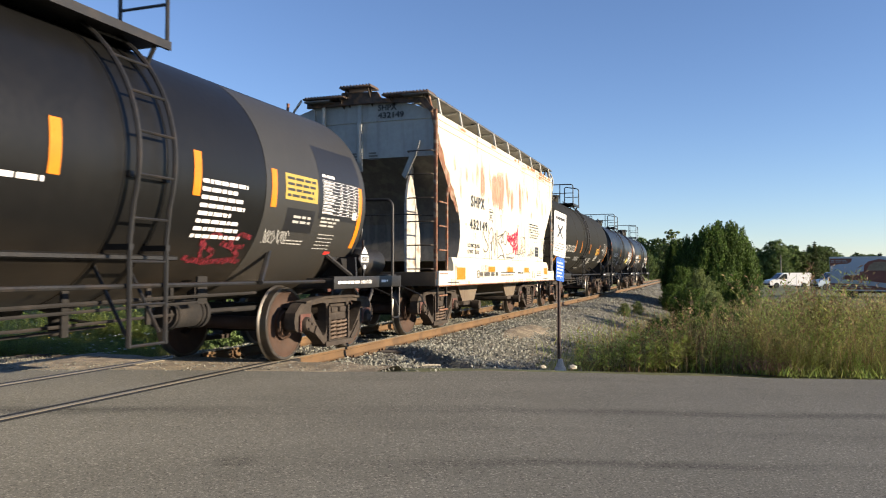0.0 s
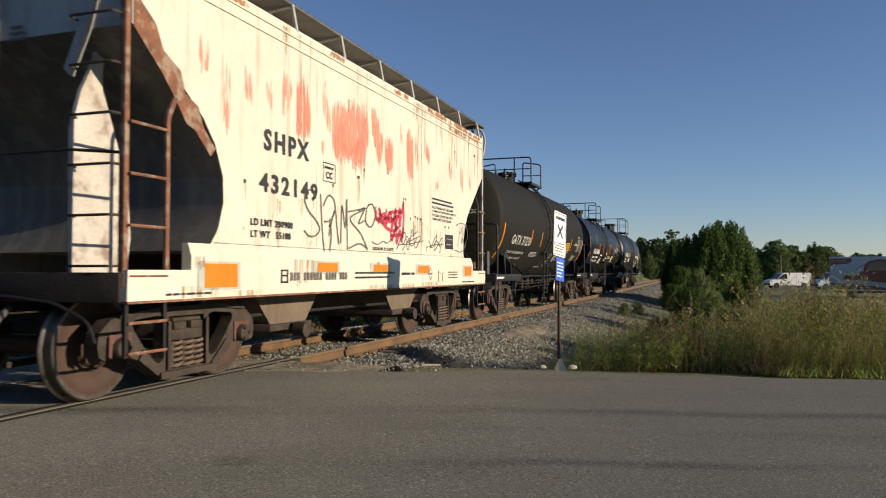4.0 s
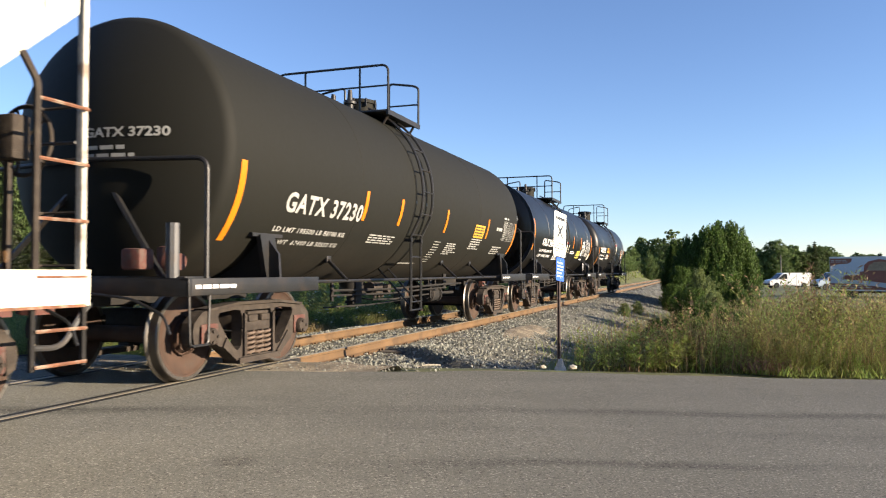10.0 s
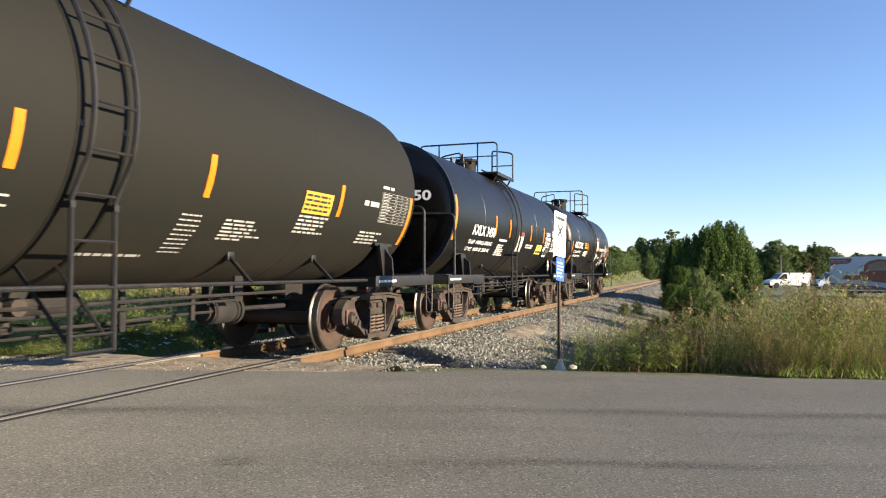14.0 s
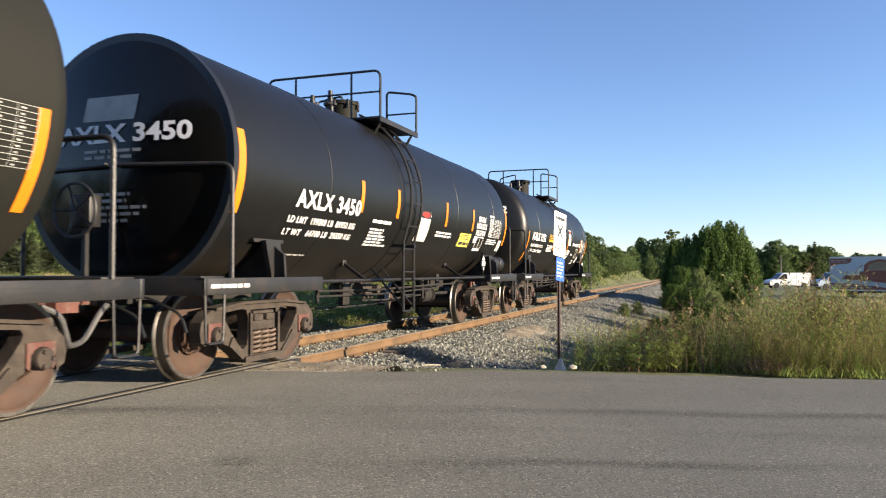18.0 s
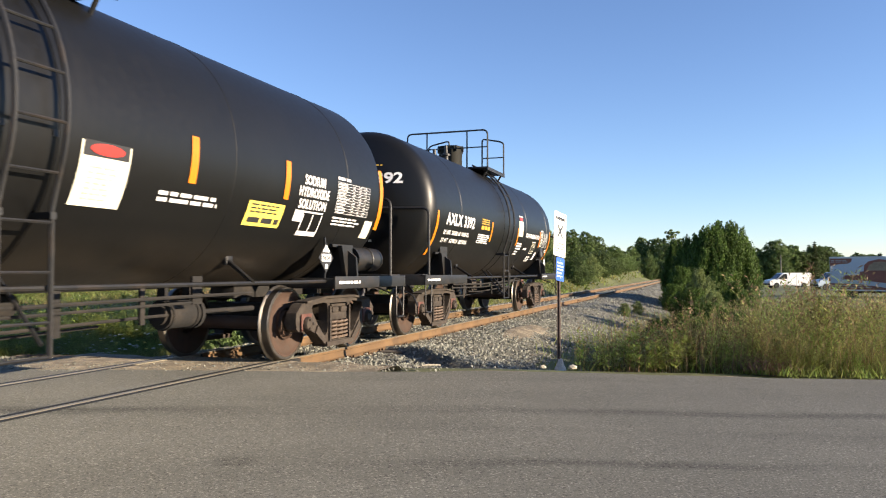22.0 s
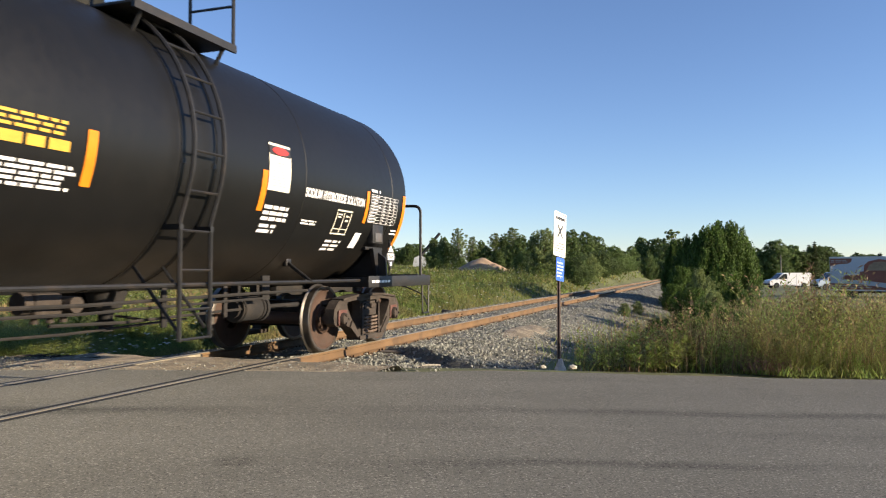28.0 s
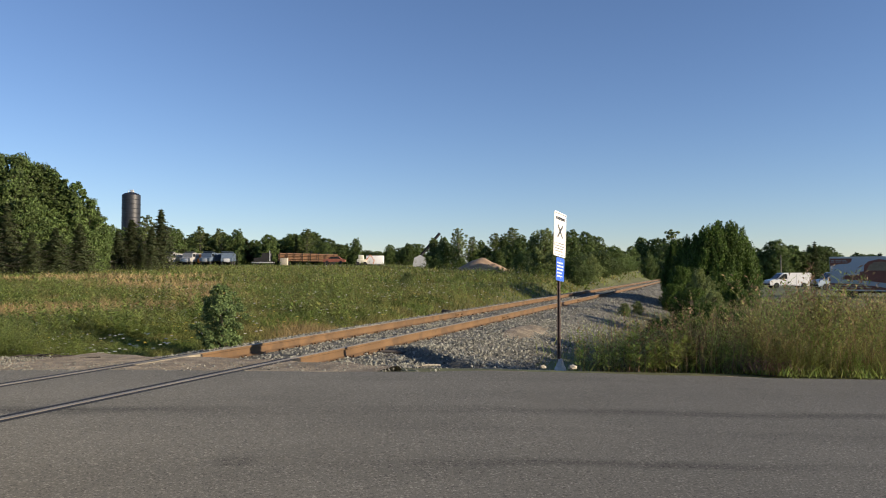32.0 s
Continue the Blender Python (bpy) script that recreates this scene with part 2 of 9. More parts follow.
def asphalt_material():
    """Worn asphalt: dark binder with pale aggregate, drifts of dust and soft dark bands where tyres run."""
    m = mat("worn_asphalt", (0.149, 0.145, 0.119), 0.88, var=0.10, scale=0.5, fine=160, bump=0.10, grit=0.30, dirt=(0.120, 0.116, 0.094), amount=0.5, edge=(0.48, 0.74), spec=0.3)
    n, l = m.node_tree.nodes, m.node_tree.links
    b = n["Principled BSDF"]
    b.inputs["Diffuse Roughness"].default_value = 0.22
    base = b.inputs["Base Color"].links[0].from_socket
    tc = n.new("ShaderNodeTexCoord")
    sep = n.new("ShaderNodeSeparateXYZ")
    l.new(tc.outputs["Object"], sep.inputs[0])

    def op(kind, x, y):
        k = n.new("ShaderNodeMath")
        k.operation = kind
        for i, v in enumerate((x, y)):
            if isinstance(v, float):
                k.inputs[i].default_value = v
            else:
                l.new(v, k.inputs[i])
        return k.outputs[0]

    def field(scale, detail, lo, hi, stretch=(1.0, 1.0, 1.0)):
        mp = n.new("ShaderNodeMapping")
        mp.inputs["Scale"].default_value = stretch
        l.new(tc.outputs["Object"], mp.inputs["Vector"])
        k = n.new("ShaderNodeTexNoise")
        k.inputs["Scale"].default_value, k.inputs["Detail"].default_value = scale, detail
        l.new(mp.outputs[0], k.inputs["Vector"])
        r = n.new("ShaderNodeMapRange")
        r.inputs["From Min"].default_value, r.inputs["From Max"].default_value = lo, hi
        l.new(k.outputs["Fac"], r.inputs["Value"])
        return r.outputs[0]

    wob = op("MULTIPLY", op("SUBTRACT", field(0.9, 3.0, 0.0, 1.0), 0.5), 0.30)
    y = op("ADD", sep.outputs["Y"], wob)
    dark = None
    for y0, wide, depth, from_x in ((6.08, 0.24, 0.42, -4.0), (4.42, 0.15, 0.36, -0.4), (7.9, 0.35, 0.12, -30.0), (5.35, 0.16, 0.10, -3.0)):
        d = op("ABSOLUTE", op("SUBTRACT", y, y0), 0.0)
        g = n.new("ShaderNodeMapRange")
        g.interpolation_type = "SMOOTHSTEP"
        g.inputs["From Min"].default_value, g.inputs["From Max"].default_value = wide, 0.0
        g.inputs["To Max"].default_value = depth
        l.new(d, g.inputs["Value"])
        h = n.new("ShaderNodeMapRange")
        h.interpolation_type = "SMOOTHSTEP"
        h.inputs["From Min"].default_value, h.inputs["From Max"].default_value = from_x - 0.6, from_x + 0.8
        l.new(sep.outputs["X"], h.inputs["Value"])
        k = op("MULTIPLY", op("MULTIPLY", g.outputs[0], h.outputs[0]), field(1.6, 4.0, 0.25, 0.6, (0.35, 2.0, 1.0)))
        dark = k if dark is None else op("ADD", dark, k)
    dark = op("ADD", dark, op("MULTIPLY", field(0.7, 5.0, 0.45, 0.8, (0.25, 1.6, 1.0)), 0.16))
    # the oil stain
    ox, oy = op("MULTIPLY", op("ADD", sep.outputs["X"], 1.22), 5.6), op("MULTIPLY", op("ADD", op("ADD", sep.outputs["Y"], wob), -4.43), 7.0)
    far = op("SQRT", op("ADD", op("MULTIPLY", ox, ox), op("MULTIPLY", oy, oy)), 0.0)
    spot = n.new("ShaderNodeMapRange")
    spot.interpolation_type = "SMOOTHSTEP"
    spot.inputs["From Min"].default_value, spot.inputs["From Max"].default_value, spot.inputs["To Max"].default_value = 1.25, 0.55, 0.30
    l.new(op("ADD", far, op("MULTIPLY", field(9.0, 4.0, 0.3, 0.7), 0.4)), spot.inputs["Value"])
    dark = op("ADD", dark, spot.outputs[0])
    specks = op("MULTIPLY", field(70.0, 2.0, 0.56, 0.70), 1.1)
    pits = op("MULTIPLY", field(60.0, 2.0, 0.45, 0.33), 0.5)
    gain = op("ADD", op("SUBTRACT", op("SUBTRACT", 1.0, dark), pits), specks)
    out = n.new("ShaderNodeVectorMath")
    out.operation = "SCALE"
    l.new(base, out.inputs[0])
    l.new(gain, out.inputs["Scale"])
    l.new(out.outputs[0], b.inputs["Base Color"])
    return m


ASPHALT = asphalt_material()
GRAVEL = mat("brown_grey_gravel_dust", (0.262, 0.218, 0.150), 0.95, var=0.34, scale=2.4, fine=60, bump=1.0, grit=0.65, dirt=(0.15, 0.125, 0.088), amount=0.8, edge=(0.46, 0.62))
GRAVEL.node_tree.nodes["Principled BSDF"].inputs["Diffuse Roughness"].default_value = 0.30
STONE = mat("ballast_stone", (0.208, 0.210, 0.172), 0.9, var=0.15, scale=8, fine=60, bump=0.2, island=0.55)
BALLAST = mat("ballast_bed", (0.120, 0.116, 0.090), 0.95, var=0.35, scale=3.0, fine=26, bump=1.0, dirt=(0.2288, 0.1892, 0.132), amount=0.6, edge=(0.56, 0.70))
RAIL_RUST = mat("orange_rail_rust", (0.128, 0.074, 0.032), 0.85, var=0.22, scale=1.5, fine=50, bump=0.1, dirt=(0.080, 0.048, 0.024), amount=0.7)
RAIL_TOP = mat("worn_rail_head", (0.30, 0.265, 0.20), 0.55, metal=0.35, var=0.15, scale=2, fine=60, bump=0.03)
TIE = mat("creosote_timber", (0.0528, 0.044, 0.0352), 0.9, var=0.3, scale=4, fine=50, bump=0.4, rnd=0.25)
RUBBER = mat("black_flangeway_rubber", (0.01936, 0.01936, 0.01848), 0.75, var=0.2, scale=5, fine=70, bump=0.1, spec=0.3)
EDGE_CAST = mat("sandy_concrete", (0.27, 0.235, 0.165), 0.95, var=0.25, scale=5, fine=60, bump=0.5)
CONCRETE = mat("pale_concrete", (0.40, 0.36, 0.28), 0.9, var=0.15, scale=8, fine=70, bump=0.4)
SOIL = mat("field_soil", (0.1012, 0.1144, 0.0396), 0.95, var=0.35, scale=0.12, fine=6, bump=0.6, dirt=(0.132, 0.1144, 0.0528), amount=0.5, edge=(0.52, 0.72))
# ---------------------------------------------------------------- building helpers


def finish(bm, name, material, smooth=0.6):
    bmesh.ops.recalc_face_normals(bm, faces=bm.faces[:])
    for f in bm.faces:
        f.smooth = True
    for e in bm.edges:
        if len(e.link_faces) != 2 or e.calc_face_angle(0) > smooth:
            e.smooth = False
    me = bpy.data.meshes.new(name)
    bm.to_mesh(me)
    bm.free()
    for m in (material if isinstance(material, (list, tuple)) else [material]):
        me.materials.append(m)
    return me


def part(name, bm, material, parent=None, label="", smooth=0.6):
    """Links a bmesh as one mesh object, under a thing or a part."""
    ob = new(name, finish(bm, name, material, smooth) if isinstance(bm, bmesh.types.BMesh) else bm)
    if parent:
        ob.parent = parent
    if label:
        ob["label"] = label
    return ob


def put(name, mesh, parent, m, label=""):
    """One more object on a mesh that exists, at the pose m in its parent's space."""
    ob = new(name, mesh)
    ob.parent, ob.matrix_basis = parent, m
    if label:
        ob["label"] = label
    return ob


def box(bm, c, s, bev=0.0, m=None):
    vs = [bm.verts.new((c[0] + i * s[0] / 2, c[1] + j * s[1] / 2, c[2] + k * s[2] / 2)) for i in (-1, 1) for j in (-1, 1) for k in (-1, 1)]
    fs = [bm.faces.new([vs[i] for i in q]) for q in ((0, 1, 3, 2), (4, 6, 7, 5), (0, 4, 5, 1), (2, 3, 7, 6), (0, 2, 6, 4), (1, 5, 7, 3))]
    if m:
        for v in vs:
            v.co = m @ v.co
    if bev:
        bmesh.ops.bevel(bm, geom=list({e for f in fs for e in f.edges}), offset=bev, segments=2, affect="EDGES", profile=0.5)
    return bm


def bent(pts, rad=0.08, n=4):
    """A polyline with its corners rounded."""
    pts = [Vector(p) for p in pts]
    out = [pts[0]]
    for a, b, c in zip(pts, pts[1:], pts[2:]):
        r = min(rad, (a - b).length * 0.45, (c - b).length * 0.45)
        p, q = b + (a - b).normalized() * r, b + (c - b).normalized() * r
        out += [(1 - u) ** 2 * p + 2 * u * (1 - u) * b + u * u * q for u in [i / n for i in range(n + 1)]]
    return out + [pts[-1]]


def tube(bm, pts, r, n=8, caps=True):
    pts = [Vector(p) for p in pts]
    rings, ref = [], None
    for i, p in enumerate(pts):
        d = (pts[min(i + 1, len(pts) - 1)] - pts[max(i - 1, 0)]).normalized()
        if ref is None or abs(ref.dot(d)) > 0.95:
            ref = Vector((0, 0, 1)) if abs(d.z) < 0.9 else Vector((1, 0, 0))
        a = d.cross(ref).normalized()
        b = a.cross(d)
        ref = b
        k = r[i] if isinstance(r, (list, tuple)) else r
        rings.append([bm.verts.new(p + (a * math.cos(2 * math.pi * j / n) + b * math.sin(2 * math.pi * j / n)) * k) for j in range(n)])
    for u, v in zip(rings, rings[1:]):
        for j in range(n):
            bm.faces.new((u[j], u[(j + 1) % n], v[(j + 1) % n], v[j]))
    if caps:
        bm.faces.new(rings[0][::-1])
        bm.faces.new(rings[-1])
    return bm


def lathe(bm, prof, n=48, axis="x", c=(0, 0, 0), caps=True):
    """Revolves (position along the axis, radius) pairs."""
    rings = []
    for x, r in prof:
        if r < 1e-4:
            q = {"x": (x, 0, 0), "y": (0, x, 0), "z": (0, 0, x)}[axis]
            rings.append([bm.verts.new(Vector(c) + Vector(q))])
            continue
        ring = []
        for j in range(n):
            a, b = r * math.cos(2 * math.pi * j / n), r * math.sin(2 * math.pi * j / n)
            q = {"x": (x, a, b), "y": (a, x, b), "z": (a, b, x)}[axis]
            ring.append(bm.verts.new(Vector(c) + Vector(q)))
        rings.append(ring)
    for u, v in zip(rings, rings[1:]):
        for j in range(n):
            k = (j + 1) % n
            if len(u) == 1 and len(v) > 1:
                bm.faces.new((u[0], v[k], v[j]))
            elif len(v) == 1 and len(u) > 1:
                bm.faces.new((u[j], u[k], v[0]))
            elif len(u) > 1:
                bm.faces.new((u[j], u[k], v[k], v[j]))
    for ring, flip in ((rings[0], True), (rings[-1], False)):
        if caps and len(ring) > 1:
            bm.faces.new(ring[::-1] if flip else ring)
    return bm


def prism(bm, outline, y0, y1, holes=(), plane="xz"):
    """A plate cut from an outline with holes, between two depths."""
    from mathutils.geometry import tessellate_polygon
    loops = [[Vector((a, b, 0)) for a, b in lp] for lp in (outline, *holes)]
    tris = tessellate_polygon(loops)

    def at(p, y):
        return {"xz": (p.x, y, p.y), "yz": (y, p.x, p.y), "xy": (p.x, p.y, y)}[plane]

    flat = [p for lp in loops for p in lp]
    lo, hi = [bm.verts.new(at(p, y0)) for p in flat], [bm.verts.new(at(p, y1)) for p in flat]
    for t in tris:
        if len(set(t)) == 3:
            for side in (lo, hi):
                try:
                    bm.faces.new([side[i] for i in t])
                except ValueError:
                    pass
    k = 0
    for lp in loops:
        for i in range(len(lp)):
            a, b = k + i, k + (i + 1) % len(lp)
            bm.faces.new((lo[a], lo[b], hi[b], hi[a]))
        k += len(lp)
    return bm


def mesh_np(name, verts, faces, material, smooth=False):
    """A mesh from arrays: verts (n, 3), faces (m, 3) or (m, 4)."""
    me = bpy.data.meshes.new(name)
    k = faces.shape[1]
    me.vertices.add(len(verts))
    me.vertices.foreach_set("co", np.ascontiguousarray(verts, dtype=np.float32).ravel())
    me.loops.add(faces.size)
    me.loops.foreach_set("vertex_index", np.ascontiguousarray(faces, dtype=np.int32).ravel())
    me.polygons.add(len(faces))
    me.polygons.foreach_set("loop_start", np.arange(0, faces.size, k, dtype=np.int32))
    me.polygons.foreach_set("use_smooth", np.full(len(faces), smooth))
    me.update(calc_edges=True)
    for m in (material if isinstance(material, (list, tuple)) else [material]):
        me.materials.append(m)
    return me


def words(text, height, width=None, spacing=1.0):
    """Flat lettering as a mesh datablock's vertices and faces: x to the right, y up, from its lower left corner."""
    cu = bpy.data.curves.new("lettering", "FONT")
    cu.body, cu.size, cu.space_character, cu.resolution_u, cu.offset = text, 1.0, spacing, 3, 0.030
    ob = new("lettering", cu)
    bpy.context.view_layer.update()
    me = bpy.data.meshes.new_from_object(ob.evaluated_get(bpy.context.evaluated_depsgraph_get()))
    bpy.data.objects.remove(ob)
    bpy.data.curves.remove(cu)
    vs = [v.co.copy() for v in me.vertices]
    fs = [tuple(p.vertices) for p in me.polygons]
    bpy.data.meshes.remove(me)
    x0, x1 = min(v.x for v in vs), max(v.x for v in vs)
    y0, y1 = min(v.y for v in vs), max(v.y for v in vs)
    w = width or (x1 - x0) * height / (y1 - y0)
    return [((v.x - x0) / (x1 - x0) * w, (v.y - y0) / (y1 - y0) * height) for v in vs], fs


class Skin:
    """A surface that markings lie on: takes (along, height) to a place a little proud of it. radius None: the flat side of a car."""

    def __init__(self, radius, centre, side=1.5, bulge=None):
        self.r, self.c, self.side, self.bulge = radius, centre, side, bulge

    def at(self, x, z, lift=0.006):
        if self.r is None:
            y = self.side + (self.bulge(z) if self.bulge else 0)
            return Vector((x, -(y + lift), z))
        s = max(-1.0, min(1.0, (z - self.c) / self.r))
        a = math.asin(s)
        return Vector((x, -(self.r + lift) * math.cos(a), self.c + (self.r + lift) * math.sin(a)))

    def rise(self, z0, arc):
        """The height reached by going up the skin by an arc length from z0."""
        if self.r is None:
            return z0 + arc
        return self.c + self.r * math.sin(math.asin((z0 - self.c) / self.r) + arc / self.r)


def sheet(bm, skin, x0, z0, w, h, lift=0.006, slant=0.0):
    """A label on the skin: w along, h up its curve; slant: how far its top leans."""
    n = max(1, int(h / 0.08))
    rows = []
    for i in range(n + 1):
        z = skin.rise(z0, h * i / n)
        rows.append([bm.verts.new(skin.at(x0 + slant * i / n, z, lift)), bm.verts.new(skin.at(x0 + w + slant * i / n, z, lift))])
    for a, b in zip(rows, rows[1:]):
        bm.faces.new((a[0], a[1], b[1], b[0]))
    return bm


def write(bm, skin, text, x0, z0, h, w, lift=0.008, spacing=1.12):
    vs, fs = words(text, h, w, spacing)
    out = [bm.verts.new(skin.at(x0 + x, skin.rise(z0, y), lift)) for x, y in vs]
    for f in fs:
        try:
            bm.faces.new([out[i] for i in f])
        except ValueError:
            pass
    return bm


def bars(bm, skin, x0, z0, w, h, lines, fill=0.55, ragged=0.35, words_in=6, lift=0.008, rng=None):
    """Lines of writing too small to read, as plain bars broken into words."""
    rng = rng or random.Random(int(x0 * 100 + z0 * 1000))
    step = h / lines
    for i in range(lines):
        x, end = x0, x0 + w * (1 - ragged * rng.random())
        while x < end - 0.01:
            ww = min(w / words_in * rng.uniform(0.5, 1.5), end - x)
            sheet(bm, skin, x, skin.rise(z0, h - step * (i + 1) + step * (1 - fill) / 2), ww, step * fill, lift)
            x += ww + w / words_in * 0.22
    return bm


def blocks(bm, skin, x0, z0, h, pattern, pitch, lift=0.008):
    """A line of large lettering as plain upright blocks, one for each letter of each word."""
    x = x0
    for n in pattern:
        for i in range(n):
            sheet(bm, skin, x, z0, pitch * 0.62, h, lift)
            x += pitch
        x += pitch
    return bm


def grid_table(bm, skin, x0, z0, w, h, rows=10, cols=4, lift=0.008):
    """A ruled table: thin lines, with bars in its cells."""
    rng = random.Random(7)
    t = 0.0045
    for i in range(rows + 1):
        sheet(bm, skin, x0, skin.rise(z0, (h - t) * i / rows), w, t, lift)
    edges = [0.0, 0.45, 0.65, 0.83, 1.0]
    for e in edges:
        sheet(bm, skin, x0 + (w - t) * e, z0, t, h, lift)
    for i in range(rows):
        for j in range(4):
            a, b = edges[j], edges[j + 1]
            sheet(bm, skin, x0 + w * (a + 0.025), skin.rise(z0, h * (i + 0.28) / rows), w * (b - a - 0.05) * (rng.uniform(0.45, 0.85) if j == 0 else rng.uniform(0.2, 0.45)), h / rows * 0.30, lift)
    return bm


def ribbon(bm, skin, pts, width, lift=0.007):
    """A painted stroke along points (along, height)."""
    pts = [Vector(p) for p in pts]
    prev = None
    for i, p in enumerate(pts):
        d = (pts[min(i + 1, len(pts) - 1)] - pts[max(i - 1, 0)])
        d = d.normalized() if d.length > 0 else Vector((1, 0))
        k = (width[i] if isinstance(width, (list, tuple)) else width) * 0.5
        a, b = p + Vector((-d.y, d.x)) * k, p - Vector((-d.y, d.x)) * k
        cur = (bm.verts.new(skin.at(a.x, a.y, lift)), bm.verts.new(skin.at(b.x, b.y, lift)))
        if prev:
            bm.faces.new((prev[0], prev[1], cur[1], cur[0]))
        prev = cur
    return bm


def thing(name, label, category, group="", kind=""):
    ob = new(name)
    ob.empty_display_size = 0.3
    return tagged(ob, label, category, group, kind)
# ---------------------------------------------------------------- ground, road, track


def step01(v, lo, hi):
    u = min(max((v - lo) / (hi - lo), 0.0), 1.0)
    return u * u * (3 - 2 * u)


def lateral(x, y):
    """Distance from the track's centre line; positive on the far side."""
    return -(x * math.cos(THETA) - y * math.sin(THETA)) - TRACK_D


def along(x, y):
    return x * math.sin(THETA) + y * math.cos(THETA)


def road_z(x):
    return -0.006 - 0.020 * max(x - 0.5, 0.0) if x < 12 else -0.236 - 0.004 * (x - 12)


def ground_z(x, y):
    b = lateral(x, y)
    far = -0.30 + 0.0175 * max(y - 12.0, 0.0) + 0.10 * noise.noise((x * 0.11, y * 0.11, 0.0))
    far = min(far, 4.0)
    near = -0.62 - 0.0055 * max(y - 12.0, 0.0) + 0.08 * noise.noise((x * 0.15, y * 0.15, 3.0))
    near = max(near, -1.25)
    bed = -0.42
    z = bed + (far - bed) * step01(b, 2.4, 4.2) + (near - bed) * step01(-b, 2.6, 4.6)
    # the verge climbs to the road
    z = road_z(x) - 0.05 + (z - road_z(x) + 0.05) * step01(y, 9.0, 10.6)
    if y < 8.9:
        z = road_z(x) - 0.12
    return z


def spread(lo, hi, fine, grow):
    """Grid lines that stand fine near zero and widen outwards."""
    out, v, s = [0.0], 0.0, fine
    while v < hi:
        v += s
        s *= grow
        out.append(v)
    v, s = 0.0, fine
    while v > lo:
        v -= s
        s *= grow
        out.insert(0, v)
    return out


def build_ground():
    xs = spread(-2500, 2500, 0.5, 1.045)
    ys = [8.0 + v for v in spread(-2500, 2500, 0.4, 1.045)]
    vs = np.array([(x, y, ground_z(x, y)) for y in ys for x in xs])
    w = len(xs)
    i, j = np.meshgrid(np.arange(w - 1), np.arange(len(ys) - 1))
    a = (j * w + i).ravel()
    ob = new("ground", mesh_np("ground", vs, np.stack([a, a + 1, a + w + 1, a + w], 1), SOIL, True))
    tagged(ob, "grassy field soil with dry yellow patches", "ground", kind="structure")


def build_road():
    xs = [v for v in spread(-400, 400, 0.25, 1.05)]
    rng = random.Random(3)
    bm = bmesh.new()
    rows = []
    for x in xs:
        edge = 8.42 + 0.05 * math.sin(x * 1.3) + 0.06 * noise.noise((x * 1.9, 0, 0)) - 0.012 * max(x, 0) + 0.03 * max(-x - 1, 0) * (x > -8)
        z = road_z(x)
        rows.append([bm.verts.new((x, -9.0, z)), bm.verts.new((x, 3.0, z)), bm.verts.new((x, edge, z)), bm.verts.new((x, edge + 0.05, z - 0.06)), bm.verts.new((x, -9.05, z - 0.12))])
    for u, v in zip(rows, rows[1:]):
        for k in range(3):
            bm.faces.new((u[k], v[k], v[k + 1], u[k + 1]))
        bm.faces.new((u[4], v[4], v[0], u[0]))
    road = part("road", bm, ASPHALT)
    tagged(road, "worn grey asphalt road with dark tyre streaks", "road", kind="structure")


def build_shoulders():
    """Gravel along the road's edge, and the gravel apron beside the track."""
    bm = bmesh.new()
    xs = [-40 + 0.35 * i for i in range(int(62 / 0.35))]
    rows = []
    for x in xs:
        b = lateral(x, 9.4)
        wide = 0.55 + 1.75 * step01(b, 0.6, 1.6) * (1 - 0.5 * step01(b, 8, 20)) + 0.25 * noise.noise((x * 0.8, 1, 0))
        wide *= 1 - 0.30 * step01(x, 1.6, 5.0)
        r = []
        for k in range(8):
            u = k / 7
            y = 8.30 + wide * u
            z = road_z(x) - 0.014 - 0.05 * u * u + 0.012 * noise.noise((x * 3, y * 3, 0)) - (0.22 if k == 7 else 0)
            r.append(bm.verts.new((x, y, z)))
        rows.append(r)
    for u, v in zip(rows, rows[1:]):
        for k in range(7):
            bm.faces.new((u[k], v[k], v[k + 1], u[k + 1]))
    tagged(part("gravel_shoulder", bm, GRAVEL), "dusty grey gravel shoulder along the asphalt edge", "gravel", kind="structure")


RAIL_FROM, RAIL_TO = 6.0, 330.0


def ridge(x, y):
    """A bank of dumped stone on the near shoulder that falls off sharply towards the rails."""
    u = (x + 0.12) * 0.86 + (y - 11.2) * 0.51
    v = (x + 0.12) * 0.51 - (y - 11.2) * 0.86
    u += 0.10 * math.sin(v * 2.3)
    k = math.exp(-(v / 1.25) ** 4)
    if u > 0:
        return k * 0.10 * math.exp(-(u / 0.7) ** 2)
    s = step01(-u, 0.0, 0.20)
    return k * (0.10 * (1 - s) - 0.08 * s * math.exp(u / 0.45))


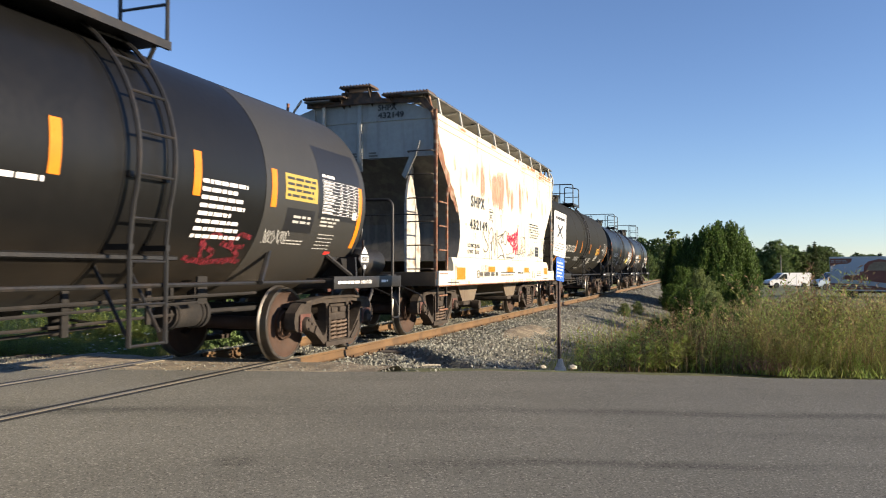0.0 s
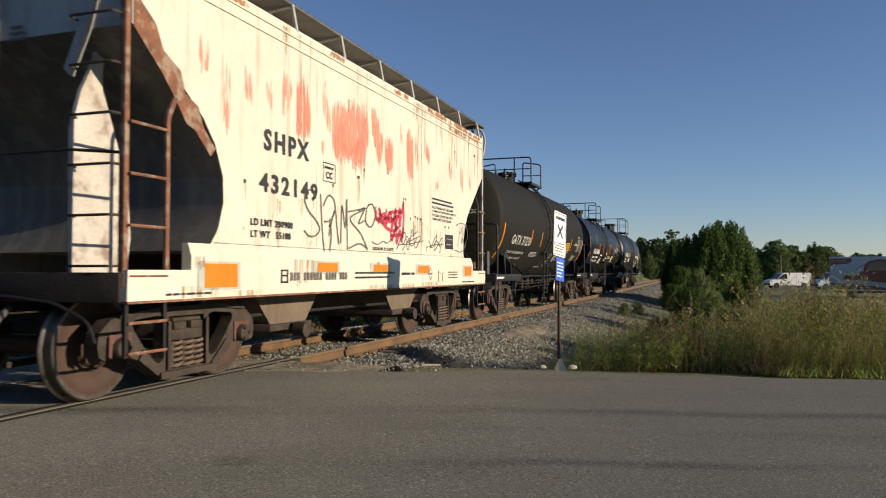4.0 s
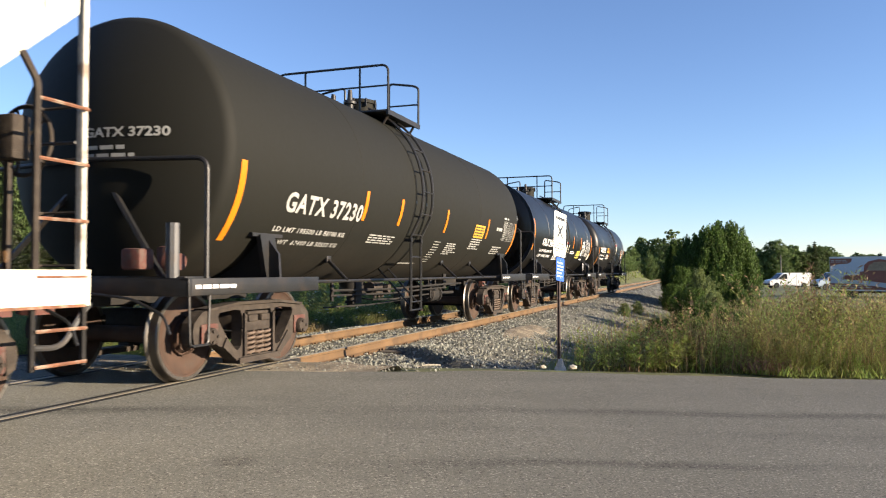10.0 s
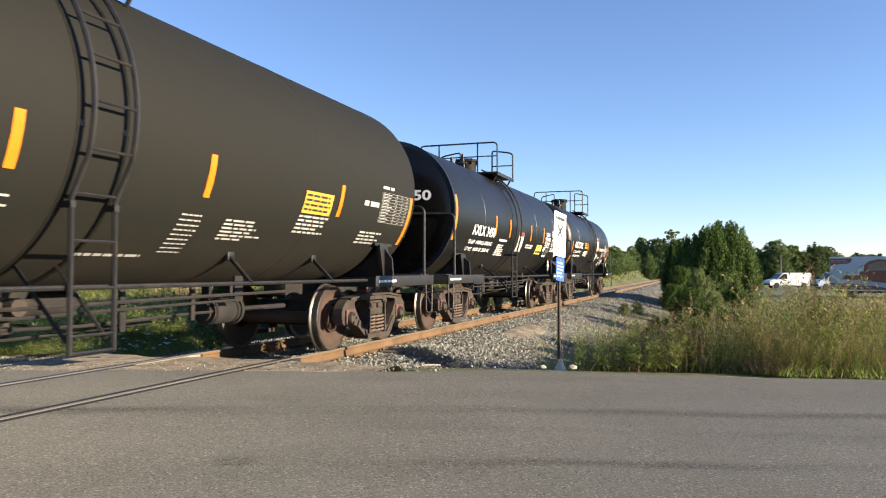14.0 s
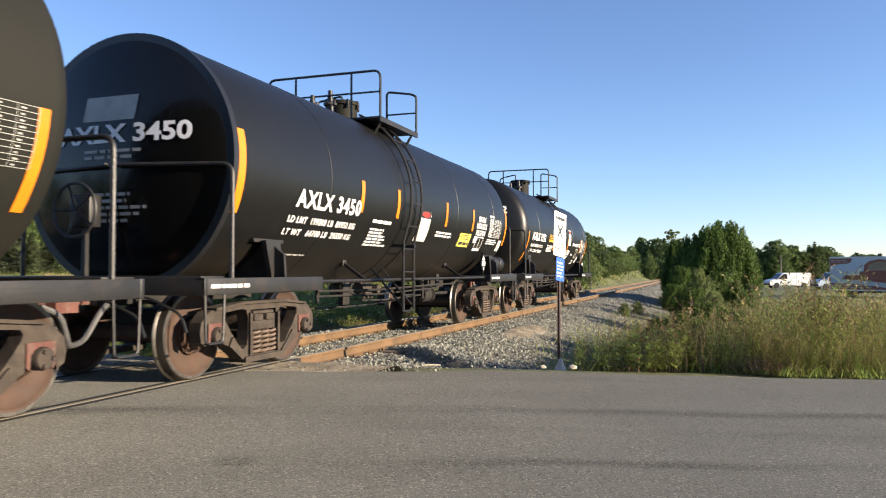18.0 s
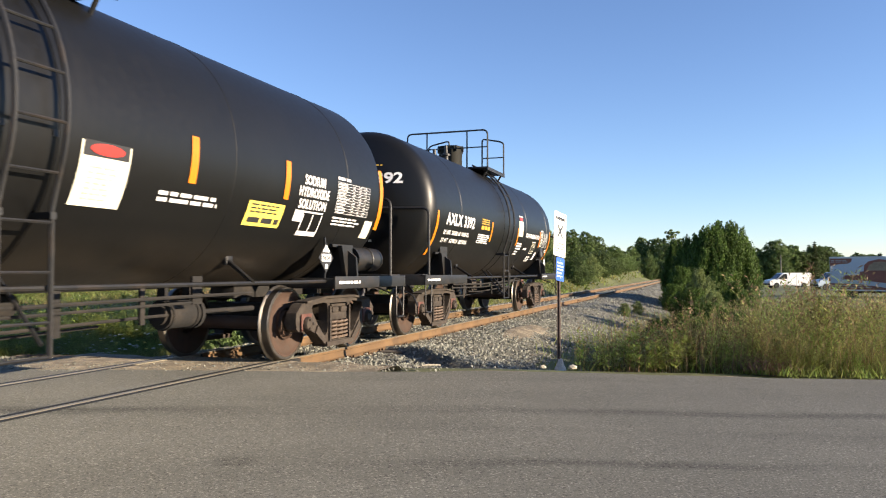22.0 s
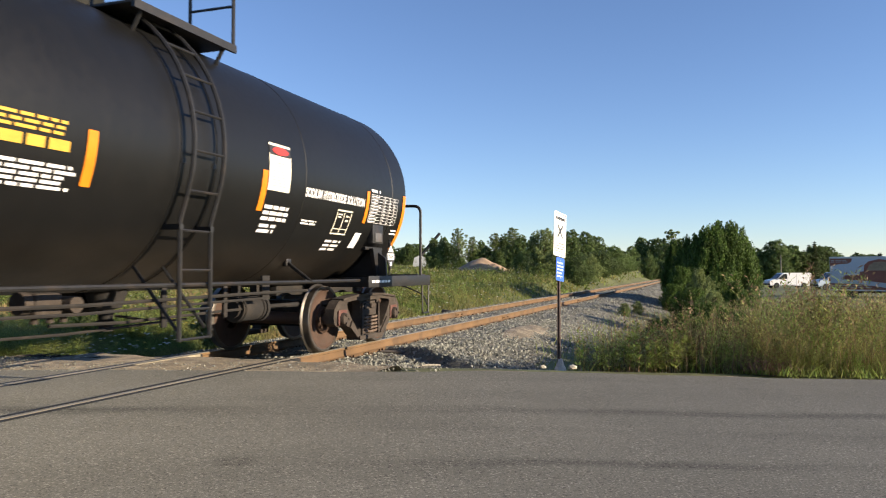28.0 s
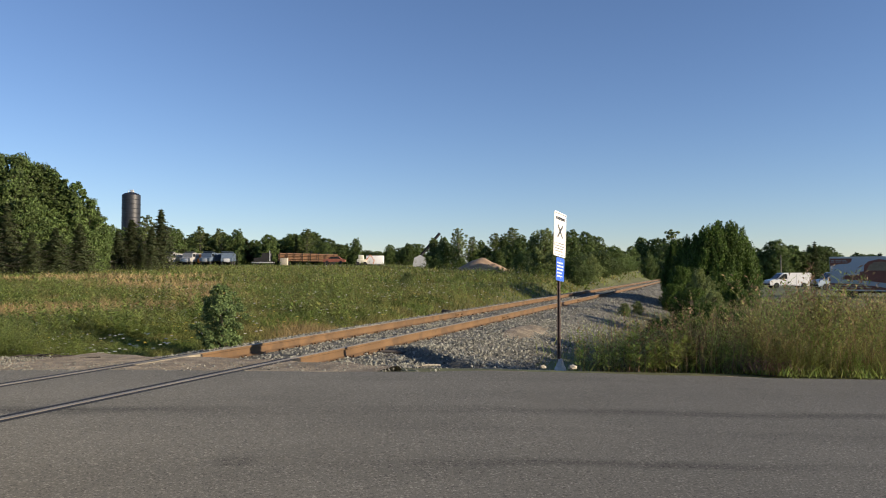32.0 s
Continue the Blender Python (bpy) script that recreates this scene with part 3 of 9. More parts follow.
def build_track():
    # ballast bed
    bm = bmesh.new()
    prof = [(-4.6, -0.80), (-3.4, -0.52), (-2.4, -0.28), (-1.75, -0.165), (-0.8, -0.155), (0, -0.16), (0.8, -0.155), (1.75, -0.165), (2.3, -0.24), (3.2, -0.46)]
    cols = [-4.6 + 0.14 * i for i in range(25)] + [-0.9, 0.0, 0.9, 1.75, 2.3, 3.2]
    prof = [(b, float(np.interp(b, [p[0] for p in prof], [p[1] for p in prof]))) for b in cols]
    rows = []
    a = 7.2
    while a < 340:
        # the near-side bank is worn level by the road
        r = []
        for b, z in prof:
            x, y = track_xy(a, b)
            lift = 1 - step01(y, 9.0, 12.5)
            z2 = z + (max(z, -0.14) - z) * lift if b < 0 else z
            r.append(bm.verts.new((x, y, z2 + ridge(x, y) + 0.02 * noise.noise((x * 1.7, y * 1.7, 0)))))
        rows.append(r)
        a += 0.15 if a < 16 else 0.35 if a < 40 else (1.5 if a < 100 else 8)
    for u, v in zip(rows, rows[1:]):
        for k in range(len(prof) - 1):
            bm.faces.new((u[k], v[k], v[k + 1], u[k + 1]))
    bed = part("ballast_bed", bm, BALLAST)
    tagged(bed, "crushed grey stone ballast bed under the railway track", "ballast", kind="structure")
    # rails
    sec = [(-0.07, -0.172), (0.07, -0.172), (0.07, -0.155), (0.015, -0.125), (0.010, -0.045), (0.036, -0.035), (0.036, -0.006), (0.026, 0), (-0.026, 0), (-0.036, -0.006), (-0.036, -0.035), (-0.010, -0.045), (-0.015, -0.125), (-0.07, -0.155)]
    for side, cut in ((-0.7525, 19.15), (0.7525, 19.87)):
        rail = thing("rail", "rust-orange steel rail with a worn bright head", "rail", "rails of the track", kind="structure")
        for nm, lo, hi in (("rail_length", RAIL_FROM - 30, 8.45), ("rail_length", 8.45, cut), ("rail_length", cut + 0.012, cut + 11.9), ("rail_length", cut + 11.912, RAIL_TO)):
            bm = bmesh.new()
            ends = []
            for s in (lo, hi):
                ends.append([bm.verts.new((*track_xy(s, side + b), z)) for b, z in sec])
            n = len(sec)
            for i in range(n):
                f = bm.faces.new((ends[0][i], ends[0][(i + 1) % n], ends[1][(i + 1) % n], ends[1][i]))
                f.material_index = 1 if i in (5, 6, 7, 8, 9) and lo < 0 or i in (6, 7, 8) else 0
            bm.faces.new(ends[0][::-1])
            bm.faces.new(ends[1])
            part(nm, bm, [RAIL_RUST, RAIL_TOP], rail, smooth=0.4)
        for s in (cut, cut + 11.9):
            bm = bmesh.new()
            m = TRACK
            for e in (-1, 1):
                box(bm, (s, side + e * 0.022, -0.085), (0.62, 0.016, 0.075), 0.004)
                for q in (-0.24, -0.14, 0.14, 0.24):
                    lathe(bm, [(0, 0.018), (e * 0.03, 0.018)], 6, "y", (s + q, side + e * 0.03, -0.085))
            bm.transform(m)
            part("joint_bar", bm, RAIL_RUST, rail)
    # ties
    bm = bmesh.new()
    box(bm, (0, 0, -0.085), (0.22, 2.55, 0.17), 0.012)
    tie = finish(bm, "tie", TIE)
    bm = bmesh.new()
    for e in (-0.7525, 0.7525):
        box(bm, (0, e, 0.006), (0.19, 0.33, 0.012))
        for q in (-0.09, 0.09):
            box(bm, (0.05, e + q, 0.02), (0.03, 0.03, 0.04))
            box(bm, (-0.05, e + q, 0.02), (0.03, 0.03, 0.04))
    plate = finish(bm, "tie_plate", RAIL_RUST)
    rng = random.Random(5)
    track = thing("track_ties", "weathered dark timber ties bedded in ballast", "railway tie", kind="structure")
    for i in range(150):
        p = TRACK @ pose(9.5 + 0.52 * i, rng.uniform(-0.04, 0.04), -0.163 + rng.uniform(-0.012, 0.008), 0, 0, rng.uniform(-1.5, 1.5))
        put("tie", tie, track, p)
        put("tie_plate", plate, track, TRACK @ pose(9.5 + 0.52 * i, 0, -0.170))
    # the crossing: rubber flangeways and the asphalt between the rails
    for b0 in (-0.7525 + 0.078, 0.7525 - 0.078, -0.7525 - 0.074, 0.7525 + 0.074):
        bm = bmesh.new()
        box(bm, (-12, b0, -0.0285), (41.0, 0.072, 0.05), 0.004)
        bm.transform(TRACK)
        tagged(part("flangeway", bm, RUBBER), "black rubber flangeway strip beside the crossing rail", "crossing strip", "flangeway strips", "structure")


def build_concrete_edge():
    """A pale strip cast along the rail where the crossing ends."""
    bm = bmesh.new()
    box(bm, (7.85, 0.7525 - 0.080, -0.024), (1.2, 0.082, 0.05), 0.006)
    bm.transform(TRACK)
    tagged(part("concrete_edge", bm, EDGE_CAST), "pale concrete strip along the rail at the crossing's end", "crossing strip", kind="structure")


def build_apron():
    """The crossing's pavement round the rails, reaching a little past the road's edge."""
    for name, b0, b1, a1 in (("crossing_panel", -2.3, -0.795, 8.30), ("crossing_panel", -0.645, 0.645, 8.38), ("crossing_panel", 0.795, 2.2, 8.15)):
        bm = bmesh.new()
        n, m = 12, 10
        grid = {}
        for i in range(n + 1):
            for j in range(m + 1):
                b = b0 + (b1 - b0) * i / n
                wob = 0.16 * noise.noise((b * 2.2, 3.1, 0))
                a0 = (8.30 - (TRACK_D + b) * math.sin(THETA)) / math.cos(THETA)
                a = a0 + (a1 + wob + 0.22 - a0) * j / m
                drop = 0.11 * step01(a, a1 + wob - 0.05, a1 + wob + 0.22)
                x, y = track_xy(a, b)
                grid[i, j] = bm.verts.new((x, y, -0.007 - drop + 0.004 * noise.noise((x * 4, y * 4, 1)) * (j > 2)))
        for i in range(n):
            for j in range(m):
                bm.faces.new((grid[i, j], grid[i + 1, j], grid[i + 1, j + 1], grid[i, j + 1]))
        ob = part(name, bm, GRAVEL)
        tagged(ob, "worn crossing pavement with loose grit beside the rail", "pavement", "crossing panels", "structure")


def build_ballast_stones():
    """Loose crushed stone over the bed and the verge beside the road."""
    rng = np.random.default_rng(11)
    base = np.array([(1, 0, 0), (-1, 0, 0), (0, 1, 0), (0, -1, 0), (0, 0, 0.8), (0, 0, -0.8)], float)
    tri = np.array([(0, 2, 4), (2, 1, 4), (1, 3, 4), (3, 0, 4), (2, 0, 5), (1, 2, 5), (3, 1, 5), (0, 3, 5)])
    pts, size = [], []
    for n, a0, a1, s0, s1, b0, b1 in ((21000, 8.9, 20, 0.016, 0.036, -5.0, 2.9), (10000, 20, 45, 0.022, 0.045, -4.8, 2.9), (5000, 45, 110, 0.03, 0.06, -3.6, 2.6), (12000, 6.0, 12.5, 0.006, 0.020, -5.5, 9.0), (16000, 5.2, 10.5, 0.005, 0.017, 0.8, 9.0)):
        a, b = rng.uniform(a0, a1, n), rng.uniform(b0, b1, n)
        pts.append(np.stack([a, b], 1))
        size.append(rng.uniform(s0, s1, n) * rng.choice([1, 1, 1, 0.6], n))
    ab, size = np.concatenate(pts), np.concatenate(size)
    prof = np.array([(-9, -0.82), (-4.6, -0.80), (-3.4, -0.52), (-2.4, -0.28), (-1.75, -0.165), (1.75, -0.165), (2.3, -0.24), (3.2, -0.46), (9, -0.5)])
    u = np.array([math.sin(THETA), math.cos(THETA)])
    v = np.array([-math.cos(THETA), math.sin(THETA)])
    xy = ab[:, :1] * u + (ab[:, 1:] + TRACK_D) * v
    z = np.interp(ab[:, 1], prof[:, 0], prof[:, 1])
    lift = 1 - np.clip((xy[:, 1] - 9.0) / 3.5, 0, 1) ** 2 * (3 - 2 * np.clip((xy[:, 1] - 9.0) / 3.5, 0, 1))
    z = np.where(ab[:, 1] < 0, z + (np.maximum(z, -0.14) - z) * lift, z)
    z = z + np.array([ridge(a, b) for a, b in xy])
    shoulder = xy[:, 1] < 9.2
    pad = (ab[:, 1] > 1.6) & (xy[:, 1] < 10.2)
    z = np.where(pad, -0.008 - 0.05 * np.clip((xy[:, 1] - 8.3) / 2.3, 0, 1) ** 2, z)
    z = np.where(shoulder, -0.012, z)
    ok = (xy[:, 1] > 8.42) & (np.abs(np.abs(ab[:, 1]) - 0.7525) > 0.09) & ~(shoulder & (size > 0.02)) & ~((ab[:, 1] < -2.9) & (xy[:, 1] < 9.35))
    xy, z, size = xy[ok], z[ok], size[ok]
    n = len(z)
    q = rng.normal(size=(n, 3, 3))
    rot, _ = np.linalg.qr(q)
    sh = base[None] * rng.uniform(0.6, 1.25, (n, 6, 1)) * rng.uniform(0.7, 1.2, (n, 1, 3))
    vs = np.einsum("nij,nkj->nki", rot, sh) * size[:, None, None]
    vs += np.concatenate([xy, (z + size * 0.25)[:, None]], 1)[:, None]
    fs = tri[None] + (np.arange(n) * 6)[:, None, None]
    ob = new("ballast_stones", mesh_np("ballast_stones", vs.reshape(-1, 3), fs.reshape(-1, 3), STONE))
    tagged(ob, "loose angular grey crushed ballast stones", "ballast", kind="stuff")


def build_dirt_patch():
    """Bare brown dirt showing through the ballast on the bed's near shoulder."""
    bm = bmesh.new()
    n, m, grid = 26, 12, {}
    for i in range(n + 1):
        for j in range(m + 1):
            u, v = i / n * 2 - 1, j / m * 2 - 1
            a, b = 16.2 + 2.1 * u, -1.98 + 0.52 * v
            x, y = track_xy(a, b)
            z = -0.165 - 0.16 * max(-b - 1.75, 0) + 0.04 - 0.07 * (u * u + v * v) + 0.03 * noise.noise((x * 2.2, y * 2.2, 4.0))
            grid[i, j] = bm.verts.new((x, y, z))
    for i in range(n):
        for j in range(m):
            bm.faces.new((grid[i, j], grid[i + 1, j], grid[i + 1, j + 1], grid[i, j + 1]))
    tagged(part("dirt_patch", bm, GRAVEL), "bare brown dirt patch on the ballast shoulder", "dirt", kind="structure")


build_ground()
build_road()
build_shoulders()
build_track()
build_apron()
build_dirt_patch()
build_concrete_edge()
build_ballast_stones()
# ---------------------------------------------------------------- the train
# In a car's space x runs along the track (away from the camera), y to the far side, z up from the rail tops.
WHEEL_R = 0.457
HALF_BASE = 0.875
MESH = {}


def truck_meshes():
    # wheelset: axle along y, wheels with flange, tread, plate and hub
    bm = bmesh.new()
    lathe(bm, [(-1.06, 0.06), (-0.98, 0.065), (-0.86, 0.075), (-0.6, 0.085), (0.6, 0.085), (0.86, 0.075), (0.98, 0.065), (1.06, 0.06)], 16, "y")
    MESH["axle"] = finish(bm, "wheelset", WHEEL_RUST)
    bm = bmesh.new()
    # from the outer face inwards (outside is -y)
    lathe(bm, [(-0.815, 0.10), (-0.815, 0.155), (-0.765, 0.175), (-0.74, 0.26), (-0.775, 0.375), (-0.805, 0.40), (-0.808, 0.445)], 48, "y", caps=False)
    lathe(bm, [(-0.80, 0.20), (-0.80, 0.195), (-0.70, 0.17), (-0.70, 0.30), (-0.68, 0.40), (-0.685, 0.47)], 48, "y", caps=False)
    MESH["wheel_web"] = finish(bm, "wheel", WHEEL_RUST)
    bm = bmesh.new()
    lathe(bm, [(-0.811, 0.415), (-0.812, 0.445), (-0.803, 0.453), (-0.72, 0.459), (-0.712, 0.470), (-0.700, 0.482), (-0.688, 0.480), (-0.682, 0.465), (-0.682, 0.400)], 56, "y", caps=False)
    MESH["tyre"] = finish(bm, "tread", TREAD)
    # raised casting marks, so that the turning shows
    # side frame
    out = [(-1.10, 0.60), (-1.12, 0.50), (-1.10, 0.40), (-1.03, 0.36), (-1.02, 0.56), (-0.76, 0.56), (-0.74, 0.36), (-0.66, 0.33), (-0.42, 0.17), (-0.34, 0.135),
           (0.34, 0.135), (0.42, 0.17), (0.66, 0.33), (0.74, 0.36), (0.76, 0.56), (1.02, 0.56), (1.03, 0.36), (1.10, 0.40), (1.12, 0.50), (1.10, 0.60),
           (0.98, 0.70), (0.72, 0.755), (0.40, 0.775), (-0.40, 0.775), (-0.72, 0.755), (-0.98, 0.70)]
    w1 = [(-0.70, 0.682), (-0.42, 0.705), (-0.335, 0.690), (-0.30, 0.62), (-0.30, 0.40), (-0.325, 0.31), (-0.38, 0.272), (-0.45, 0.295), (-0.61, 0.47), (-0.71, 0.60), (-0.725, 0.65)]
    w2 = [(-x, z) for x, z in w1][::-1]
    mid = [(-0.255, 0.690), (0.255, 0.690), (0.255, 0.20), (-0.255, 0.20)]
    bm = bmesh.new()
    prism(bm, out, -1.075, -0.935, (w1, mid, w2))
    for s in (-1, 1):
        prism(bm, [(s * 0.295, 0.20), (s * 0.255, 0.20), (s * 0.255, 0.64), (s * 0.295, 0.66)], -1.105, -1.07)
        prism(bm, [(s * 0.66, 0.33), (s * 0.42, 0.165), (s * 0.36, 0.20), (s * 0.60, 0.42)], -1.10, -1.07)
    prism(bm, [(-0.9, 0.71), (-0.4, 0.755), (0.4, 0.755), (0.9, 0.71), (0.9, 0.735), (0.4, 0.785), (-0.4, 0.785), (-0.9, 0.735)], -1.11, -0.92)
    prism(bm, [(-0.40, 0.13), (0.40, 0.13), (0.40, 0.19), (-0.40, 0.19)], -1.12, -0.90)
    bmesh.ops.bevel(bm, geom=[e for e in bm.edges if len(e.link_faces) == 2 and e.calc_face_angle(0) > 0.7], offset=0.014, segments=2, affect="EDGES")
    MESH["side_frame"] = finish(bm, "side_frame", FRAME_RUST)
    # one coil spring
    bm = bmesh.new()
    tube(bm, [(0.068 * math.cos(a), 0.068 * math.sin(a), 0.20 + 0.255 * a / (2 * math.pi * 5)) for a in [2 * math.pi * 5 * i / 70 for i in range(71)]], 0.0165, 6)
    MESH["spring"] = finish(bm, "spring", SPRING)
    bm = bmesh.new()
    box(bm, (0, -0.99, 0.515), (0.46, 0.19, 0.11), 0.02)
    box(bm, (-0.12, -1.05, 0.60), (0.17, 0.10, 0.075), 0.012)
    box(bm, (0.12, -1.05, 0.60), (0.17, 0.10, 0.075), 0.012)
    box(bm, (0, -1.02, 0.655), (0.40, 0.12, 0.035), 0.01)
    box(bm, (0, 0, 0.57), (0.38, 2.0, 0.20), 0.02)
    MESH["bolster"] = finish(bm, "bolster", FRAME_RUST)
    bm = bmesh.new()
    box(bm, (0, -1.0, 0.535), (0.22, 0.17, 0.10), 0.015)
    prism(bm, [(-0.13, 0.58), (-0.13, 0.40), (-0.10, 0.37), (-0.09, 0.50), (0.09, 0.50), (0.10, 0.37), (0.13, 0.40), (0.13, 0.58)], -1.09, -0.94)
    MESH["adapter"] = finish(bm, "bearing_adapter", RED_RUST)
    bm = bmesh.new()
    lathe(bm, [(-1.150, 0.0), (-1.150, 0.05), (-1.140, 0.080), (-1.12, 0.088), (-1.08, 0.092), (-0.92, 0.092)], 20, "y")
    for k in range(3):
        a = 2 * math.pi * k / 3
        lathe(bm, [(-1.165, 0.0), (-1.165, 0.018), (-1.14, 0.018)], 6, "y", (0.05 * math.cos(a), 0, 0.06 * math.sin(a)))
    MESH["bearing"] = finish(bm, "bearing_cap", FRAME_RUST)
    bm = bmesh.new()
    for s in (-1, 1):
        box(bm, (s * 0.40, 0, 0.36), (0.09, 1.7, 0.10), 0.015)
        for y in (-0.72, 0.72):
            prism(bm, [(s * 0.41, 0.30), (s * 0.41, 0.62), (s * 0.47, 0.60), (s * 0.43, 0.46), (s * 0.46, 0.32)], y - 0.05, y + 0.05)
    tube(bm, [(-0.4, 0.12, 0.40), (0.4, 0.12, 0.46)], 0.025)
    MESH["brake_beam"] = finish(bm, "brake_beam", UNDER)


truck_meshes()
WHEELSETS = []


def build_truck(car, x):
    """A three-piece truck: side frames with springs and bearings, bolster, brake beams and two rolling wheelsets."""
    flip = Matrix.Rotation(math.pi, 4, "Z")
    put("bolster", MESH["bolster"], car, pose(x, 0, 0), "rusty cast truck bolster")
    put("brake_beam", MESH["brake_beam"], car, pose(x, 0, 0))
    for m, near in ((Matrix.Identity(4), True), (flip, False)):
        fr = put("side_frame", MESH["side_frame"], car, pose(x, 0, 0) @ m, "dusty rust-brown cast truck side frame")
        if near:
            for sx, sy in ((-0.155, -1.045), (0, -1.055), (0.155, -1.045), (-0.08, -0.94), (0.08, -0.94)):
                put("spring", MESH["spring"], fr, pose(sx, sy, 0), "rusty coil spring")
        for s in (-HALF_BASE, HALF_BASE):
            put("bearing_adapter", MESH["adapter"], fr, pose(s, 0, 0))
            put("bearing_cap", MESH["bearing"], fr, pose(s, 0, WHEEL_R), "round bolted bearing cap")
    for s in (-HALF_BASE, HALF_BASE):
        ws = put("wheelset", MESH["axle"], car, pose(x + s, 0, WHEEL_R), "rusty steel wheelset with bright treads")
        WHEELSETS.append((ws, x + s))
        for m in (Matrix.Identity(4), flip):
            put("wheel", MESH["wheel_web"], ws, m)
            put("tread", MESH["tyre"], ws, m, "polished steel wheel tread")


def stirrup(car, x, y, drop=0.52, wide=0.30):
    bm = bmesh.new()
    tube(bm, bent([(x - wide / 2, y, 0.95), (x - wide / 2 + 0.02, y, 0.95 - drop), (x + wide / 2 - 0.02, y, 0.95 - drop), (x + wide / 2, y, 0.95)], 0.05), 0.014, 6)
    box(bm, (x, y, 0.95 - drop), (wide - 0.06, 0.06, 0.012))
    part("stirrup_step", bm, STEEL_BLACK, car)


def coupler(car, x, s):
    bm = bmesh.new()
    box(bm, (x + s * 0.10, 0, 0.86), (0.42, 0.17, 0.17), 0.03)
    prism(bm, [(x + s * 0.28, -0.17), (x + s * 0.52, -0.20), (x + s * 0.54, -0.05), (x + s * 0.42, -0.02), (x + s * 0.44, 0.12), (x + s * 0.30, 0.16)][::s], 0.72, 1.0, plane="xy")
    part("coupler", bm, RED_RUST, car, "rusty knuckle coupler")
    bm = bmesh.new()
    tube(bm, bent([(x, -0.30, 0.80), (x + s * 0.16, -0.36, 0.72), (x + s * 0.32, -0.30, 0.42), (x + s * 0.48, -0.10, 0.42)], 0.12, 6), 0.028, 8)
    part("air_hose", bm, STEEL_GREY, car, "grey rubber air hose")
    bm = bmesh.new()
    tube(bm, bent([(x + s * 0.10, 0.1, 0.95), (x + s * 0.12, -0.9, 0.86), (x + s * 0.12, -1.25, 0.72), (x + s * 0.12, -1.32, 0.55)], 0.08), 0.013, 6)
    part("uncoupling_lever", bm, STEEL_BLACK, car)


def head_depth(r, crown, knuckle):
    """How far a dished head with a crown and a knuckle radius stands out from its cylinder."""
    return crown - math.sqrt((crown - knuckle) ** 2 - (r - knuckle) ** 2)


def head_inset(q, r, crown, knuckle):
    """How far the head lies behind its own tip, q away from the axis."""
    turn = (r - knuckle) * crown / (crown - knuckle)
    if q <= turn:
        return crown - math.sqrt(crown ** 2 - q * q)
    return head_depth(r, crown, knuckle) - math.sqrt(max(knuckle ** 2 - (q - r + knuckle) ** 2, 0.0))


def tank_shell(bm, x0, x1, r, c, near, far, n=80):
    """Cylinder between two dished heads; near and far: the crown and knuckle radius of each head."""
    def head(crown, knuckle):
        turn = (r - knuckle) * crown / (crown - knuckle)
        qs = [turn * i / 10 for i in range(11)]
        lean = math.asin(min(turn / crown, 1.0))
        qs += [r - knuckle + knuckle * math.sin(lean + (math.pi / 2 - lean) * i / 7) for i in range(1, 8)]
        return [(head_inset(q, r, crown, knuckle), q) for q in qs]

    a, b = head(*near), head(*far)
    prof = [(x0 + d, q) for d, q in a]
    lo, hi = prof[-1][0], x1 - b[-1][0]
    prof += [(lo + (hi - lo) * i / 12, r) for i in range(1, 12)]
    prof += [(x1 - d, q) for d, q in b[::-1]]
    lathe(bm, prof, n, "x", (0, 0, c))
    return bm


def ladder(car, x, skin, z_top, z_turn, wide=0.44, out=0.11, z_bottom=0.38, material=None, y_low=1.32):
    """A ladder that follows the tank down and then hangs straight; its rungs are parts of it."""
    material = material or STEEL_BLACK
    path = []
    z = z_top
    while z > z_turn:
        p = skin.at(0, z, out)
        path.append((p.y, p.z))
        z -= 0.12
    low = -y_low
    path += [(low, z_turn - 0.25), (low, z_bottom)]
    bm = bmesh.new()
    for s in (-0.5, 0.5):
        pts = [Vector((x + s * wide, y, q)) for y, q in path]
        tube(bm, pts, 0.022, 6)
    lad = part("ladder", bm, material, car, "black steel side ladder")
    length, last = 0.0, path[0]
    for a, b in zip(path, path[1:]):
        d = math.dist(a, b)
        k = max(1, int(round(d / 0.01)))
        for i in range(k):
            q = (a[0] + (b[0] - a[0]) * i / k, a[1] + (b[1] - a[1]) * i / k)
            length += d / k
            if length > 0.36:
                length = 0.0
                bm = bmesh.new()
                tube(bm, [(x - wide / 2, q[0], q[1]), (x + wide / 2, q[0], q[1])], 0.013, 6)
                part("rung", bm, material, lad)
    bm = bmesh.new()
    tube(bm, [(x - wide / 2, low, z_bottom + 0.01), (x + wide / 2, low, z_bottom + 0.01)], 0.014, 6)
    part("rung", bm, material, lad)
    # struts from the belly to the ladder's foot, and brackets to the shell
    for s in (-0.5, 0.5):
        p = skin.at(x + s * wide * 0.9, 1.15, 0.0)
        bm = bmesh.new()
        tube(bm, [p, (x + s * wide * 0.9 - 0.03, low + 0.02, z_bottom + 0.10)], 0.016, 6)
        part("ladder_strut", bm, material, lad)
    for zz in (skin.c - 0.15, skin.c - 0.75):
        p = skin.at(0, zz, -0.01)
        for s in (-0.5, 0.5):
            bm = bmesh.new()
            box(bm, (x + s * wide, (p.y + low) / 2, zz), (0.05, abs(low - p.y) + 0.04, 0.05))
            part("ladder_bracket", bm, material, lad)
    return lad


